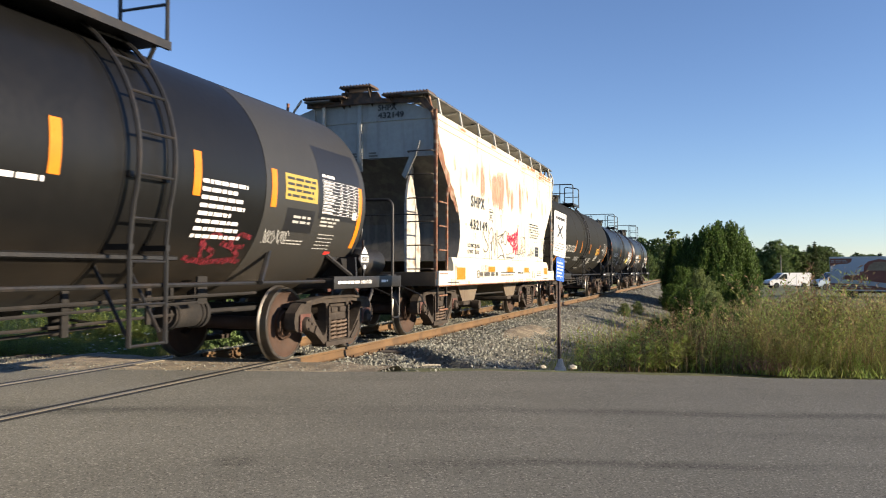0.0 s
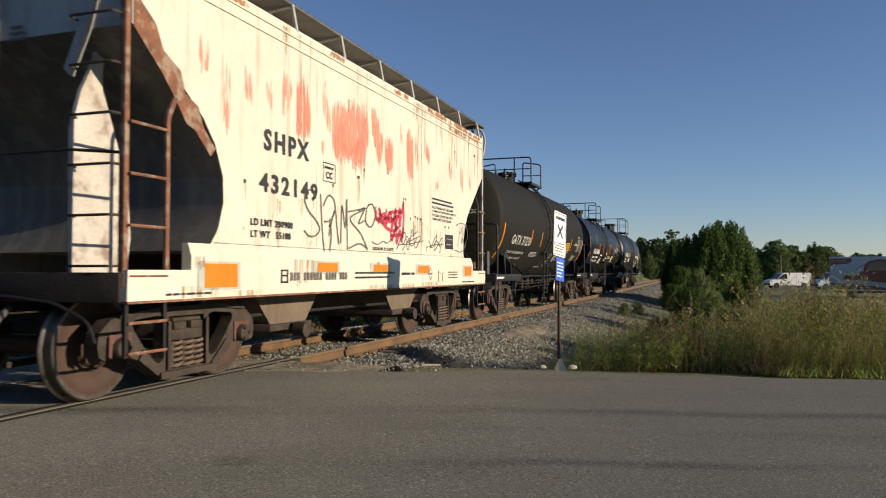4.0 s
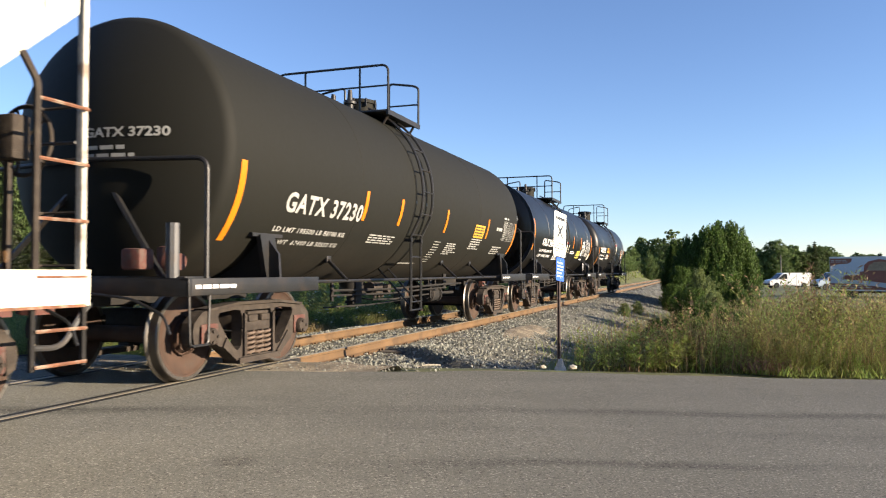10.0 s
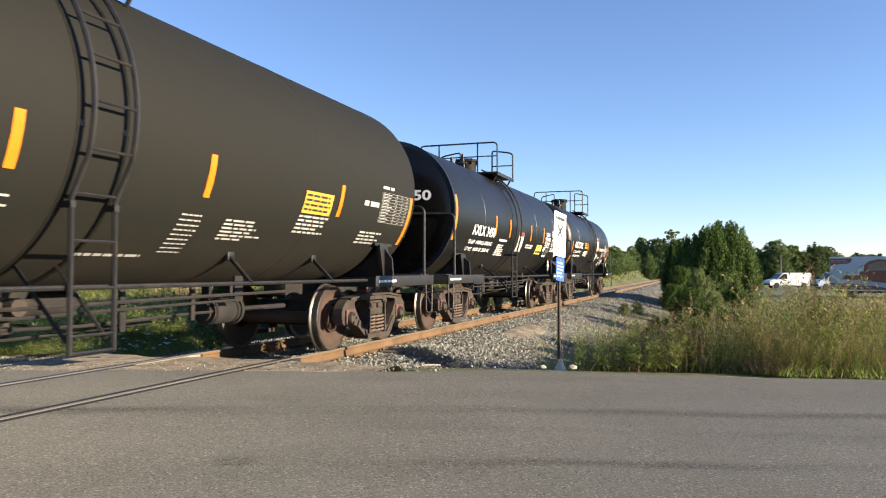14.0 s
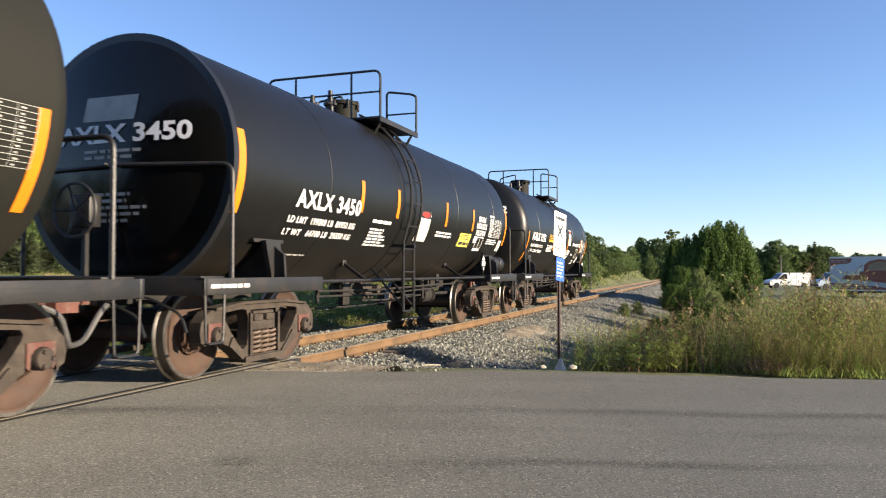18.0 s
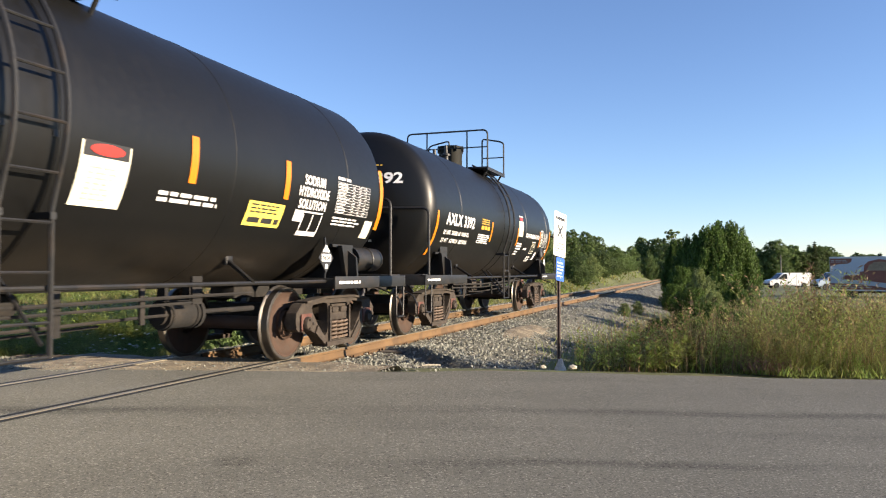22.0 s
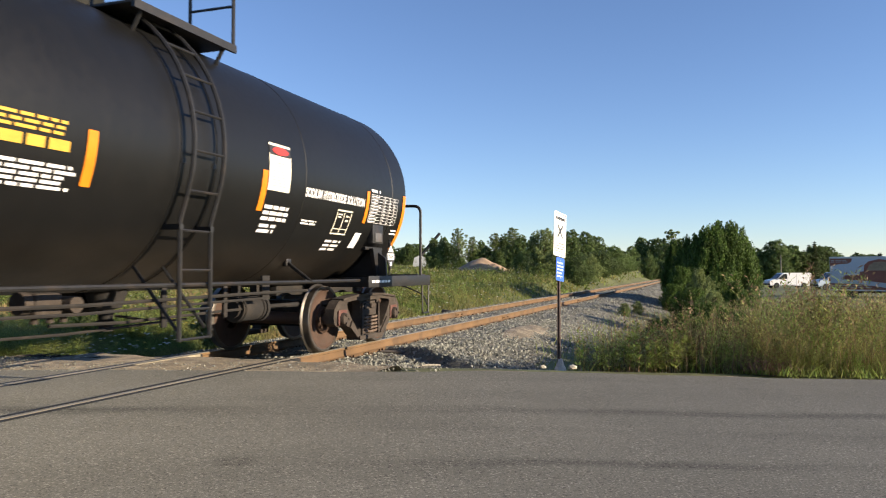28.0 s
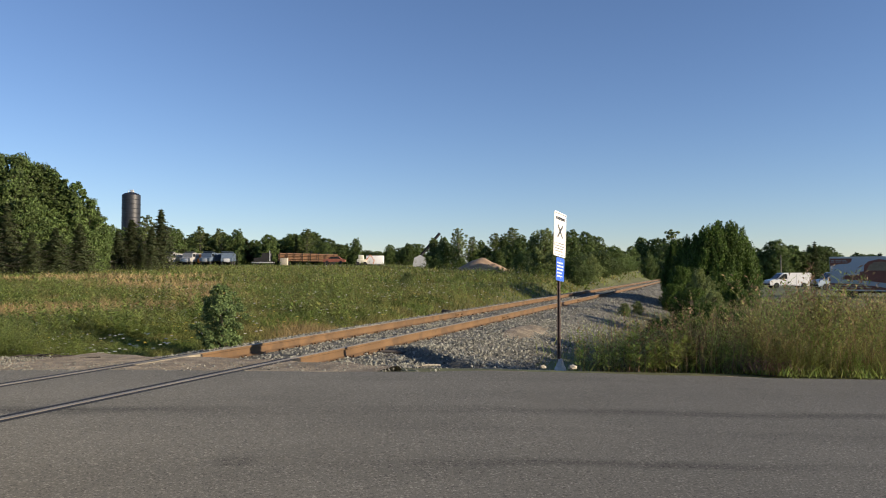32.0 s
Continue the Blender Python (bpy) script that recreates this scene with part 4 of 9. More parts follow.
def top_fittings(car, x, skin, plat_x0, plat_x1, rail_h=0.74, dome=0.25, dome_h=0.34):
    """Manway, valves, walkway grating and its cross railings, on top of a tank."""
    top = skin.c + skin.r
    bm = bmesh.new()
    lathe(bm, [(top - 0.12, dome), (top + dome_h - 0.06, dome), (top + dome_h - 0.06, dome + 0.03), (top + dome_h, dome + 0.03), (top + dome_h + 0.02, dome - 0.05), (top + dome_h + 0.025, 0)], 28, "z", (x, 0, 0))
    man = part("manway", bm, TANK_DULL, car, "round black manway with bolted lid")
    for i in range(8):
        a = 2 * math.pi * i / 8
        bm = bmesh.new()
        box(bm, (x + (dome + 0.03) * math.cos(a), (dome + 0.03) * math.sin(a), top + dome_h - 0.06), (0.035, 0.035, 0.14), 0.006)
        part("lid_bolt", bm, STEEL_BLACK, man)
    for i, (dx, dy, h) in enumerate(((-0.62, -0.10, 0.40), (-0.48, 0.22, 0.26), (-0.80, 0.12, 0.30))):
        bm = bmesh.new()
        lathe(bm, [(top - 0.05, 0.06), (top + h * 0.4, 0.06), (top + h * 0.4, 0.11), (top + h * 0.5, 0.11), (top + h * 0.55, 0.05), (top + h, 0.035), (top + h, 0)], 12, "z", (x + dx, dy, 0))
        part("valve", bm, STEEL_BLACK, car)
    z = top - 0.10
    mid, ln = (plat_x0 + plat_x1) / 2, plat_x1 - plat_x0
    for s in (-1, 1):
        bm = bmesh.new()
        box(bm, (mid, s * 0.74, z), (ln, 0.52, 0.03), 0.006)
        for e in (0.48, 1.0):
            box(bm, (mid, s * e, z - 0.02), (ln, 0.035, 0.08))
        for i in range(int(ln / 0.12)):
            box(bm, (plat_x0 + 0.06 + 0.12 * i, s * 0.74, z + 0.02), (0.02, 0.50, 0.02))
        wk = part("walkway", bm, STEEL_BLACK, car, "black steel grating walkway")
        for q in (plat_x0 + 0.15, plat_x1 - 0.15):
            p = skin.at(0, skin.c + math.sqrt(skin.r ** 2 - 0.85 ** 2), 0)
            bm = bmesh.new()
            tube(bm, [(q, s * 0.98, z), (q, s * 0.85, p.z - 0.02)], 0.022, 6)
            part("walkway_strut", bm, STEEL_BLACK, wk)
        # loop beside the ladder's head
        bm = bmesh.new()
        xe = plat_x1 - 0.04
        tube(bm, bent([(xe, s * 1.0, z), (xe, s * 1.0, z + rail_h * 0.90), (xe, s * 0.90, z + rail_h * 0.96), (xe, s * 0.44, z + rail_h * 1.06), (xe, s * 0.44, z)], 0.08), 0.020, 7)
        tube(bm, [(xe, s * 1.0, z + rail_h * 0.5), (xe, s * 0.44, z + rail_h * 0.5)], 0.015, 7)
        part("safety_railing", bm, STEEL_BLACK, car, "black tube safety railing")
    bm = bmesh.new()
    xs = plat_x0 + 0.03
    tube(bm, bent([(xs, -1.0, z), (xs, -1.0, z + rail_h), (xs, 1.0, z + rail_h), (xs, 1.0, z)], 0.12, 5), 0.020, 7)
    tube(bm, [(xs, -1.0, z + rail_h * 0.55), (xs, 1.0, z + rail_h * 0.55)], 0.015, 7)
    for y in (-0.5, 0.5):
        tube(bm, [(xs, y, z), (xs, y, z + rail_h)], 0.018, 7)
    part("safety_railing", bm, STEEL_BLACK, car, "black tube safety railing")


def end_platform(car, x_in, x_out, rail_x=None, material=None):
    """End sill with its platform, grab loop, steps and coupler, at one end of a car. rail_x: where the loop's posts and its middle stand."""
    s = 1 if x_out > x_in else -1
    material = material or STEEL_BLACK
    mid, length = (x_in + x_out) / 2, abs(x_out - x_in)
    for y in (-1.40, 1.40):
        bm = bmesh.new()
        box(bm, (mid, y, 0.965), (length, 0.035, 0.16), 0.008)
        box(bm, (mid, y * 0.975, 1.035), (length, 0.10, 0.02))
        part("side_sill", bm, material, car)
        stirrup(car, x_out - s * 0.18, y)
    bm = bmesh.new()
    box(bm, (x_out - s * 0.025, 0, 0.965), (0.05, 2.84, 0.17), 0.008)
    part("end_sill", bm, material, car)
    bm = bmesh.new()
    box(bm, (x_out - s * 0.22, 0, 1.05), (0.36, 2.7, 0.025), 0.004)
    part("end_walkway", bm, material, car)
    for y in (-1.36, 1.36):
        bm = bmesh.new()
        xr, xc = rail_x or (x_out - s * 0.10, x_out - s * 0.10)
        tube(bm, bent([(xr, y, 0.9), (xr, y, 2.18), (xc, y * 0.02, 2.20)], 0.12, 5), 0.024, 8)
        part("grab_loop", bm, material, car, "black tube end handrail")
    k = Skin(None, 0, 1.4175)
    bm = bmesh.new()
    x0 = min(x_in, x_out)
    bars(bm, k, x0 + 0.10, 0.945, 0.62, 0.045, 1, 0.8, 0.0, 6, 0.002)
    part("sill_lettering", bm, WHITE, car)
    coupler(car, x_out, s)


def saddle(car, x, skin, material=None):
    """The bolster saddle that carries the tank above a truck, with its web plates and side posts."""
    material = material or STEEL_BLACK
    bm = bmesh.new()
    r, c = skin.r, skin.c
    pts = [(-1.36, 1.02), (1.36, 1.02), (1.34, 1.30)]
    for i in range(13):
        a = -0.62 - (math.pi - 1.24) * i / 12
        pts.append((r * 1.0 * math.cos(a), c + r * math.sin(a)))
    pts += [(-1.34, 1.30)]
    prism(bm, pts, x - 0.02, x + 0.02, plane="yz")
    box(bm, (x, 0, 0.95), (0.60, 2.6, 0.14), 0.01)
    part("bolster_saddle", bm, material, car, "black steel bolster saddle plate")
    for y in (-1, 1):
        p = skin.at(0, c - r * 0.60, 0.0)
        bm = bmesh.new()
        prism(bm, [(x - 0.30, p.z - 0.02), (x + 0.30, p.z - 0.02), (x + 0.30, p.z + 0.02), (x - 0.30, p.z + 0.02)], y * (abs(p.y) - 0.05), y * (abs(p.y) + 0.06))
        prism(bm, [(x - 0.05, 1.0), (x + 0.24, 1.0), (x + 0.10, p.z), (x - 0.19, p.z)], y * 1.16, y * 1.22)
        part("saddle_post", bm, material, car)


def center_sill(car, xs):
    for a, b in xs:
        bm = bmesh.new()
        box(bm, ((a + b) / 2, 0, 0.90), (abs(b - a), 0.36, 0.26), 0.01)
        part("stub_sill", bm, UNDER, car)


def rail_strut(car, x, skin, z_bar=0.99):
    """One strut that holds the running rail off the tank, on both sides."""
    p = skin.at(x, skin.c - skin.r * 0.76, 0.0)
    for e in (1, -1):
        bm = bmesh.new()
        tube(bm, [(p.x, p.y * e, p.z), (x - 0.12, -1.29 * e, z_bar)], 0.026, 8)
        box(bm, (x, (p.y - 0.01) * e, p.z), (0.12, 0.06, 0.12), 0.012)
        part("rail_strut", bm, STEEL_BLACK, car)


def side_bar(car, x0, x1, z=0.985, r=0.022, angle=False, y=1.27):
    for s in (-1, 1):
        bm = bmesh.new()
        if angle:
            box(bm, ((x0 + x1) / 2, s * y, z), (x1 - x0, 0.012, 0.10))
            box(bm, ((x0 + x1) / 2, s * (y - 0.04), z + 0.045), (x1 - x0, 0.09, 0.012))
        else:
            tube(bm, [(x0, s * y, z), (x1, s * y, z)], r, 8)
        part("running_rail", bm, STEEL_BLACK, car)


def brake_gear(car, x, lad_x):
    """Air reservoir, brake cylinder, valves, outlet, rods and pipes under the belly."""
    bm = bmesh.new()
    lathe(bm, [(x - 0.40, 0.0), (x - 0.38, 0.09), (x - 0.32, 0.13), (x + 0.32, 0.13), (x + 0.38, 0.09), (x + 0.40, 0)], 20, "x", (0, 0.30, 0.80))
    part("air_reservoir", bm, UNDER, car, "grimy air reservoir")
    bm = bmesh.new()
    lathe(bm, [(1.45, 0.0), (1.45, 0.10), (1.48, 0.10), (1.48, 0.145), (1.95, 0.145), (1.95, 0.165), (2.0, 0.165), (2.0, 0.06), (2.08, 0.03), (3.1, 0.03), (3.1, 0)], 20, "x", (0, -0.62, 0.67))
    cyl = part("brake_cylinder", bm, UNDER, car, "grimy brake cylinder and push rod")
    for q in (1.52, 1.90):
        bm = bmesh.new()
        tube(bm, [(q, -0.62 + 0.15 * math.cos(2 * math.pi * i / 20), 0.67 + 0.15 * math.sin(2 * math.pi * i / 20)) for i in range(21)], 0.014, 5, False)
        box(bm, (q, -0.62, 0.88), (0.05, 0.10, 0.16))
        part("cylinder_strap", bm, UNDER, cyl)
    for y, z, a, b, rad in ((-1.0, 0.85, -3.3, 2.3, 0.018), (-0.98, 0.78, -3.3, 1.3, 0.015), (-0.72, 0.66, -1.4, 2.4, 0.016), (-0.5, 0.58, -2.6, 0.6, 0.014)):
        bm = bmesh.new()
        tube(bm, [(x + a, y, z), (x + a * 0.4, y - 0.02, z - 0.02), (x + b * 0.4, y, z + 0.01), (x + b, y, z + 0.02)], rad, 6)
        part("brake_pipe", bm, UNDER, car)
    for dx, w, z0, z1, m in ((-2.19, 0.20, 0.64, 0.98, UNDER), (1.62, 0.15, 0.78, 1.06, UNDER), (-0.10, 0.07, 0.58, 1.0, UNDER), (0.85, 0.06, 0.62, 1.0, UNDER), (-3.0, 0.06, 0.7, 1.0, UNDER)):
        bm = bmesh.new()
        box(bm, (dx, -0.95, (z0 + z1) / 2), (w, 0.03, z1 - z0), 0.004)
        part("pipe_hanger", bm, m, car)
    # control valve with its castings
    bm = bmesh.new()
    box(bm, (-1.40, -0.86, 0.84), (0.26, 0.18, 0.20), 0.03)
    lathe(bm, [(-1.02, 0), (-1.02, 0.07), (-0.70, 0.07), (-0.70, 0)], 12, "y", (-1.20, 0, 0.84))
    lathe(bm, [(-1.62, 0.09), (-1.54, 0.09)], 12, "x", (0, -0.86, 0.86))
    for q in (-1.5, -1.35, -1.22):
        lathe(bm, [(0.70, 0), (0.70, 0.03), (0.76, 0.03)], 8, "z", (q, -0.9, 0))
    part("control_valve", bm, FRAME_RUST, car, "dusty brake control valve castings")
    # bottom outlet
    bm = bmesh.new()
    q = lad_x + 0.30
    lathe(bm, [(0.50, 0.0), (0.50, 0.07), (0.56, 0.07), (0.56, 0.10), (0.60, 0.10), (0.62, 0.07), (0.72, 0.08), (0.74, 0.15), (0.80, 0.17), (0.98, 0.24), (1.02, 0.24)], 16, "z", (q, 0, 0))
    tube(bm, [(q, -0.12, 0.66), (q + 0.05, -0.45, 0.62)], 0.014, 6)
    part("bottom_outlet", bm, UNDER, car, "grimy bottom outlet valve")


def weld_seams(car, skin, xs, paint):
    """Raised weld beads round the tank where its plates meet."""
    for x in xs:
        bm = bmesh.new()
        lathe(bm, [(x - 0.014, skin.r - 0.002), (x - 0.007, skin.r + 0.004), (x + 0.007, skin.r + 0.004), (x + 0.014, skin.r - 0.002)], 80, "x", (0, 0, skin.c), False)
        part("weld_seam", bm, paint, car)


def tape(car, skin, x, z0, z1, w=0.10, slant=0.0):
    bm = bmesh.new()
    arc = (math.asin((z1 - skin.c) / skin.r) - math.asin((z0 - skin.c) / skin.r)) * skin.r if skin.r else z1 - z0
    sheet(bm, skin, x, z0, w, arc, 0.007, slant)
    part("reflector_strip", bm, AMBER, car, "amber reflective strip")


def lettering(car, name, material, *jobs):
    """One marking as one mesh. A job is (function, arguments...) of the marking helpers."""
    if name in ("placard_square", "builder_emblem", "builder_lettering", "data_table"):
        bm = bmesh.new()
        for fn, *args in jobs:
            fn(bm, *args)
        part(name, bm, material, car)
        return
    for fn, *args in jobs:
        bm = bmesh.new()
        fn(bm, *args)
        part(name, bm, material, car)


def tank_car(label, centre, half_tc, r, c, shell, sill_end, paint, near=(2.4, 0.15), far=(2.4, 0.15), rails=(None, None), fittings=0.0, plat=(-0.9, 1.2), lad_x=0.0, angle=False, dome=0.25, dome_h=0.34, rail_h=0.74, seams=(), head_paint=None):
    """A whole tank car. centre, shell and sill_end are places along the train as it stands at the start."""
    car = thing("tank_car", label, "tank car", "train cars")
    skin = Skin(r, c)
    sh0, sh1 = shell[0] - centre, shell[1] - centre
    bm = bmesh.new()
    tank_shell(bm, sh0, sh1, r, c, near, far)
    knuckle = head_inset(r * 0.995, r, *near)
    for f in bm.faces:
        if f.calc_center_median().x < sh0 + knuckle:
            f.material_index = 1
    part("tank_shell", bm, [paint, head_paint or paint], car)
    build_truck(car, -half_tc)
    build_truck(car, half_tc)
    e0, e1 = sill_end[0] - centre, sill_end[1] - centre
    end_platform(car, -half_tc + 0.75, e0, [q - centre for q in rails[0]] if rails[0] else None)
    end_platform(car, half_tc - 0.75, e1, [q - centre for q in rails[1]] if rails[1] else None)
    saddle(car, -half_tc, skin)
    saddle(car, half_tc, skin)
    center_sill(car, ((e0, -half_tc + 1.1), (half_tc - 1.1, e1)))
    side_bar(car, -half_tc + 0.75, half_tc - 0.75, angle=angle)
    top_fittings(car, fittings, skin, plat[0], plat[1], rail_h, dome, dome_h)
    ladder(car, lad_x, skin, c + r - 0.10, c - 0.45, z_bottom=0.48)
    # straps round the belly beside the ladder
    for q in (lad_x - 0.26, lad_x + 0.26):
        bm = bmesh.new()
        tube(bm, [skin.at(q, c + r * math.sin(math.pi / 2 - math.pi * i / 24), 0.0) for i in range(1, 24)], 0.012, 6)
        part("tank_band", bm, paint, car)
    brake_gear(car, 0.2, lad_x)
    weld_seams(car, skin, seams, paint)
    return car, skin


TRAIN = []


def build_tank_t():
    o = 4.75
    car, k = tank_car("dark grey weathered tank car with black repainted patches", o, 4.35, 1.30, 2.06, (-1.6, 9.93), (-1.35, 10.50), TANK, rails=(None, (10.30, 10.30)), fittings=-0.9, plat=(-1.6, 1.05), lad_x=0.42)
    L = lambda q: q - o
    for x in (4.155, 5.785, 7.105):
        tape(car, k, L(x), 1.82, 2.24, 0.11)
    tape(car, k, L(9.26), 1.43, 2.24, 0.11, 0.0)
    lettering(car, "repaint_patch", TANK_GREY, (sheet, k, L(7.0), 0.84, 2.47, 2.95, 0.003))
    lettering(car, "repaint_patch", FRESH, (sheet, k, L(8.19), 1.76, 1.14, 0.94, 0.005), (sheet, k, L(7.46), 1.57, 0.64, 0.28, 0.005))
    lettering(car, "data_lettering", WHITE, (bars, k, L(5.92), 1.42, 0.85, 0.62, 8, 0.5, 0.4, 9))
    lettering(car, "data_lettering", WHITE, (bars, k, L(3.3), 1.75, 0.85, 0.06, 1, 0.7, 0.1, 7))
    lettering(car, "ochre_label", OCHRE, (sheet, k, L(7.39), 1.93, 0.74, 0.30))
    lettering(car, "label_lettering", BLACK, (bars, k, L(7.43), 1.95, 0.66, 0.26, 4, 0.45, 0.1, 5, 0.010))
    lettering(car, "data_table", WHITE, (grid_table, k, L(8.27), 1.83, 1.0, 0.42), (bars, k, L(8.27), 2.27, 0.32, 0.06, 1, 0.6, 0.0, 2))
    lettering(car, "data_lettering", WHITE_WORN, (bars, k, L(8.27), 1.66, 0.5, 0.14, 3, 0.5, 0.3, 4), (bars, k, L(7.62), 1.66, 0.46, 0.12, 2, 0.5, 0.2, 3), (bars, k, L(7.55), 1.42, 0.5, 0.08, 2, 0.4, 0.2, 8))
    lettering(car, "warning_sticker", CREAM, (sheet, k, L(9.1), 1.80, 0.12, 0.10, 0.009))
    lettering(car, "data_table", WHITE_WORN, (bars, k, L(8.3), 1.38, 0.42, 0.24, 5, 0.25, 0.05, 8))
    lettering(car, "red_sticker", RED, (sheet, k, L(8.65), 1.33, 0.16, 0.05, 0.009))
    scribble(car, k, L(7.12), 1.40, 0.50, 0.2, WHITE_WORN, 0.010, 5, 8)
    bm = bmesh.new()
    p = k.at(0, 1.235, 0.0)
    prism(bm, [(p.y + 0.02, 1.27), (p.y - 0.09, 1.245), (p.y - 0.09, 1.215), (p.y + 0.06, 1.20)], L(1.2), L(5.82), plane="yz")
    part("belly_ledge", bm, STEEL_BLACK, car, "long black steel ledge low on the tank's side")
    for stroke in (((6.50, 1.45), (6.30, 1.48), (6.12, 1.42), (6.22, 1.36), (6.42, 1.30), (6.34, 1.22), (6.02, 1.22)), ((6.92, 1.47), (6.72, 1.50), (6.58, 1.42), (6.70, 1.34), (6.84, 1.28), (6.68, 1.21), (6.40, 1.22)), ((5.98, 1.25), (6.35, 1.20), (6.70, 1.24), (6.98, 1.21)), ((6.10, 1.46), (6.20, 1.30), (6.28, 1.20)), ((6.44, 1.40), (6.66, 1.36), (6.90, 1.38))):
        bm = bmesh.new()
        pts = [(L(a0 + (a1 - a0) * i / 6), c0 + (c1 - c0) * i / 6) for (a0, c0), (a1, c1) in zip(stroke, stroke[1:]) for i in range(6)]
        ribbon(bm, k, pts, 0.050)
        part("graffiti_stroke", bm, CRIMSON_DULL, car, "smeared dull red spray paint")
    sk = Skin(None, 0, 1.4175)
    lettering(car, "sill_lettering", WHITE, (write, sk, "2 INCH TREAD", L(9.11), 0.945, 0.05, 0.34, 0.003), (bars, sk, L(9.77), 0.95, 0.22, 0.045, 1, 0.8, 0.0, 2, 0.003))
    hazard_sign(car, 9.42 - o, -1.30, 1.28, "1830")
    bm = bmesh.new()
    lathe(bm, [(L(9.50), 0), (L(9.52), 0.12), (L(9.60), 0.19), (L(10.15), 0.19), (L(10.22), 0.12), (L(10.24), 0)], 20, "x", (0, -1.12, 1.24))
    part("end_reservoir", bm, STEEL_BLACK, car, "black cylindrical air reservoir")
    brake_wheel(car, L(10.36), 1.74, -0.5)
    # struts from the tank's saddle to the sill
    for x0, x1, z0 in ((7.45, 6.85, 1.35), (8.75, 9.15, 1.35)):
        bm = bmesh.new()
        tube(bm, [(L(x0), -1.05, z0), (L(x1), -1.33, 0.99)], 0.03, 6)
        part("saddle_strut", bm, STEEL_BLACK, car)
    TRAIN.append((car, o))


def scribble(car, skin, x, z, w, h, material, width, seed, loops):
    """A looping sprayed scrawl."""
    rng = random.Random(seed)
    bm = bmesh.new()
    pts = []
    for i in range(loops * 9):
        u = i / (loops * 9 - 1)
        pts.append((x + w * u + w * 0.06 * math.cos(i * 0.9 + seed), z + h * (0.5 + 0.42 * math.sin(i * 0.72 + math.sin(i * 0.13 + seed) * 2) * (0.65 + 0.35 * rng.random()))))
    ribbon(bm, skin, pts, width)
    part("graffiti_scrawl", bm, material, car, "sprayed graffiti scrawl")


def hazard_sign(car, x, y, z, digits="1824"):
    """A white-and-black diamond placard in a holder."""
    bm = bmesh.new()
    box(bm, (x, y, z), (0.03, 0.02, 0.52))
    m = part("placard_holder", bm, STEEL_BLACK, car)
    bm = bmesh.new()
    q = 0.19
    prism(bm, [(x, z + q), (x + q, z), (x, z - q), (x - q, z)], y - 0.022, y - 0.016)
    part("placard", bm, BLACK, m, "black and white diamond hazard placard")
    bm = bmesh.new()
    prism(bm, [(x, z + q * 0.90), (x + q * 0.52, z + q * 0.38), (x - q * 0.52, z + q * 0.38)], y - 0.026, y - 0.0225)
    prism(bm, [(x - q * 0.62, z + q * 0.26), (x + q * 0.62, z + q * 0.26), (x + q * 0.62, z - q * 0.24), (x - q * 0.62, z - q * 0.24)], y - 0.026, y - 0.0225)
    prism(bm, [(x - 0.03, z - q * 0.42), (x + 0.03, z - q * 0.42), (x + 0.03, z - q * 0.72), (x - 0.03, z - q * 0.72)], y - 0.026, y - 0.0225)
    part("placard_face", bm, WHITE, m)
    vs, fs = words(digits, q * 0.34, q * 0.95)
    bm = bmesh.new()
    out = [bm.verts.new((x - q * 0.48 + a, y - 0.028, z - q * 0.16 + b)) for a, b in vs]
    for f in fs:
        bm.faces.new([out[i] for i in f])
    part("placard_digits", bm, BLACK, m)


def brake_wheel(car, x, z, y=-0.55, material=None):
    s = 1 if x > 0 else -1
    bm = bmesh.new()
    tube(bm, [(x + s * 0.12, y + 0.27 * math.cos(2 * math.pi * i / 24), z + 0.27 * math.sin(2 * math.pi * i / 24)) for i in range(25)], 0.018, 6, False)
    for i in range(5):
        a = 2 * math.pi * i / 5
        tube(bm, [(x + s * 0.10, y, z), (x + s * 0.12, y + 0.26 * math.cos(a), z + 0.26 * math.sin(a))], 0.012, 5)
    wheel = part("brake_wheel", bm, material or STEEL_BLACK, car, "spoked steel brake wheel")
    bm = bmesh.new()
    box(bm, (x - s * 0.02, y, z), (0.16, 0.26, 0.34), 0.02)
    box(bm, (x - s * 0.02, y, z - 0.55), (0.05, 0.05, 0.9))
    part("brake_housing", bm, material or STEEL_BLACK, wheel)


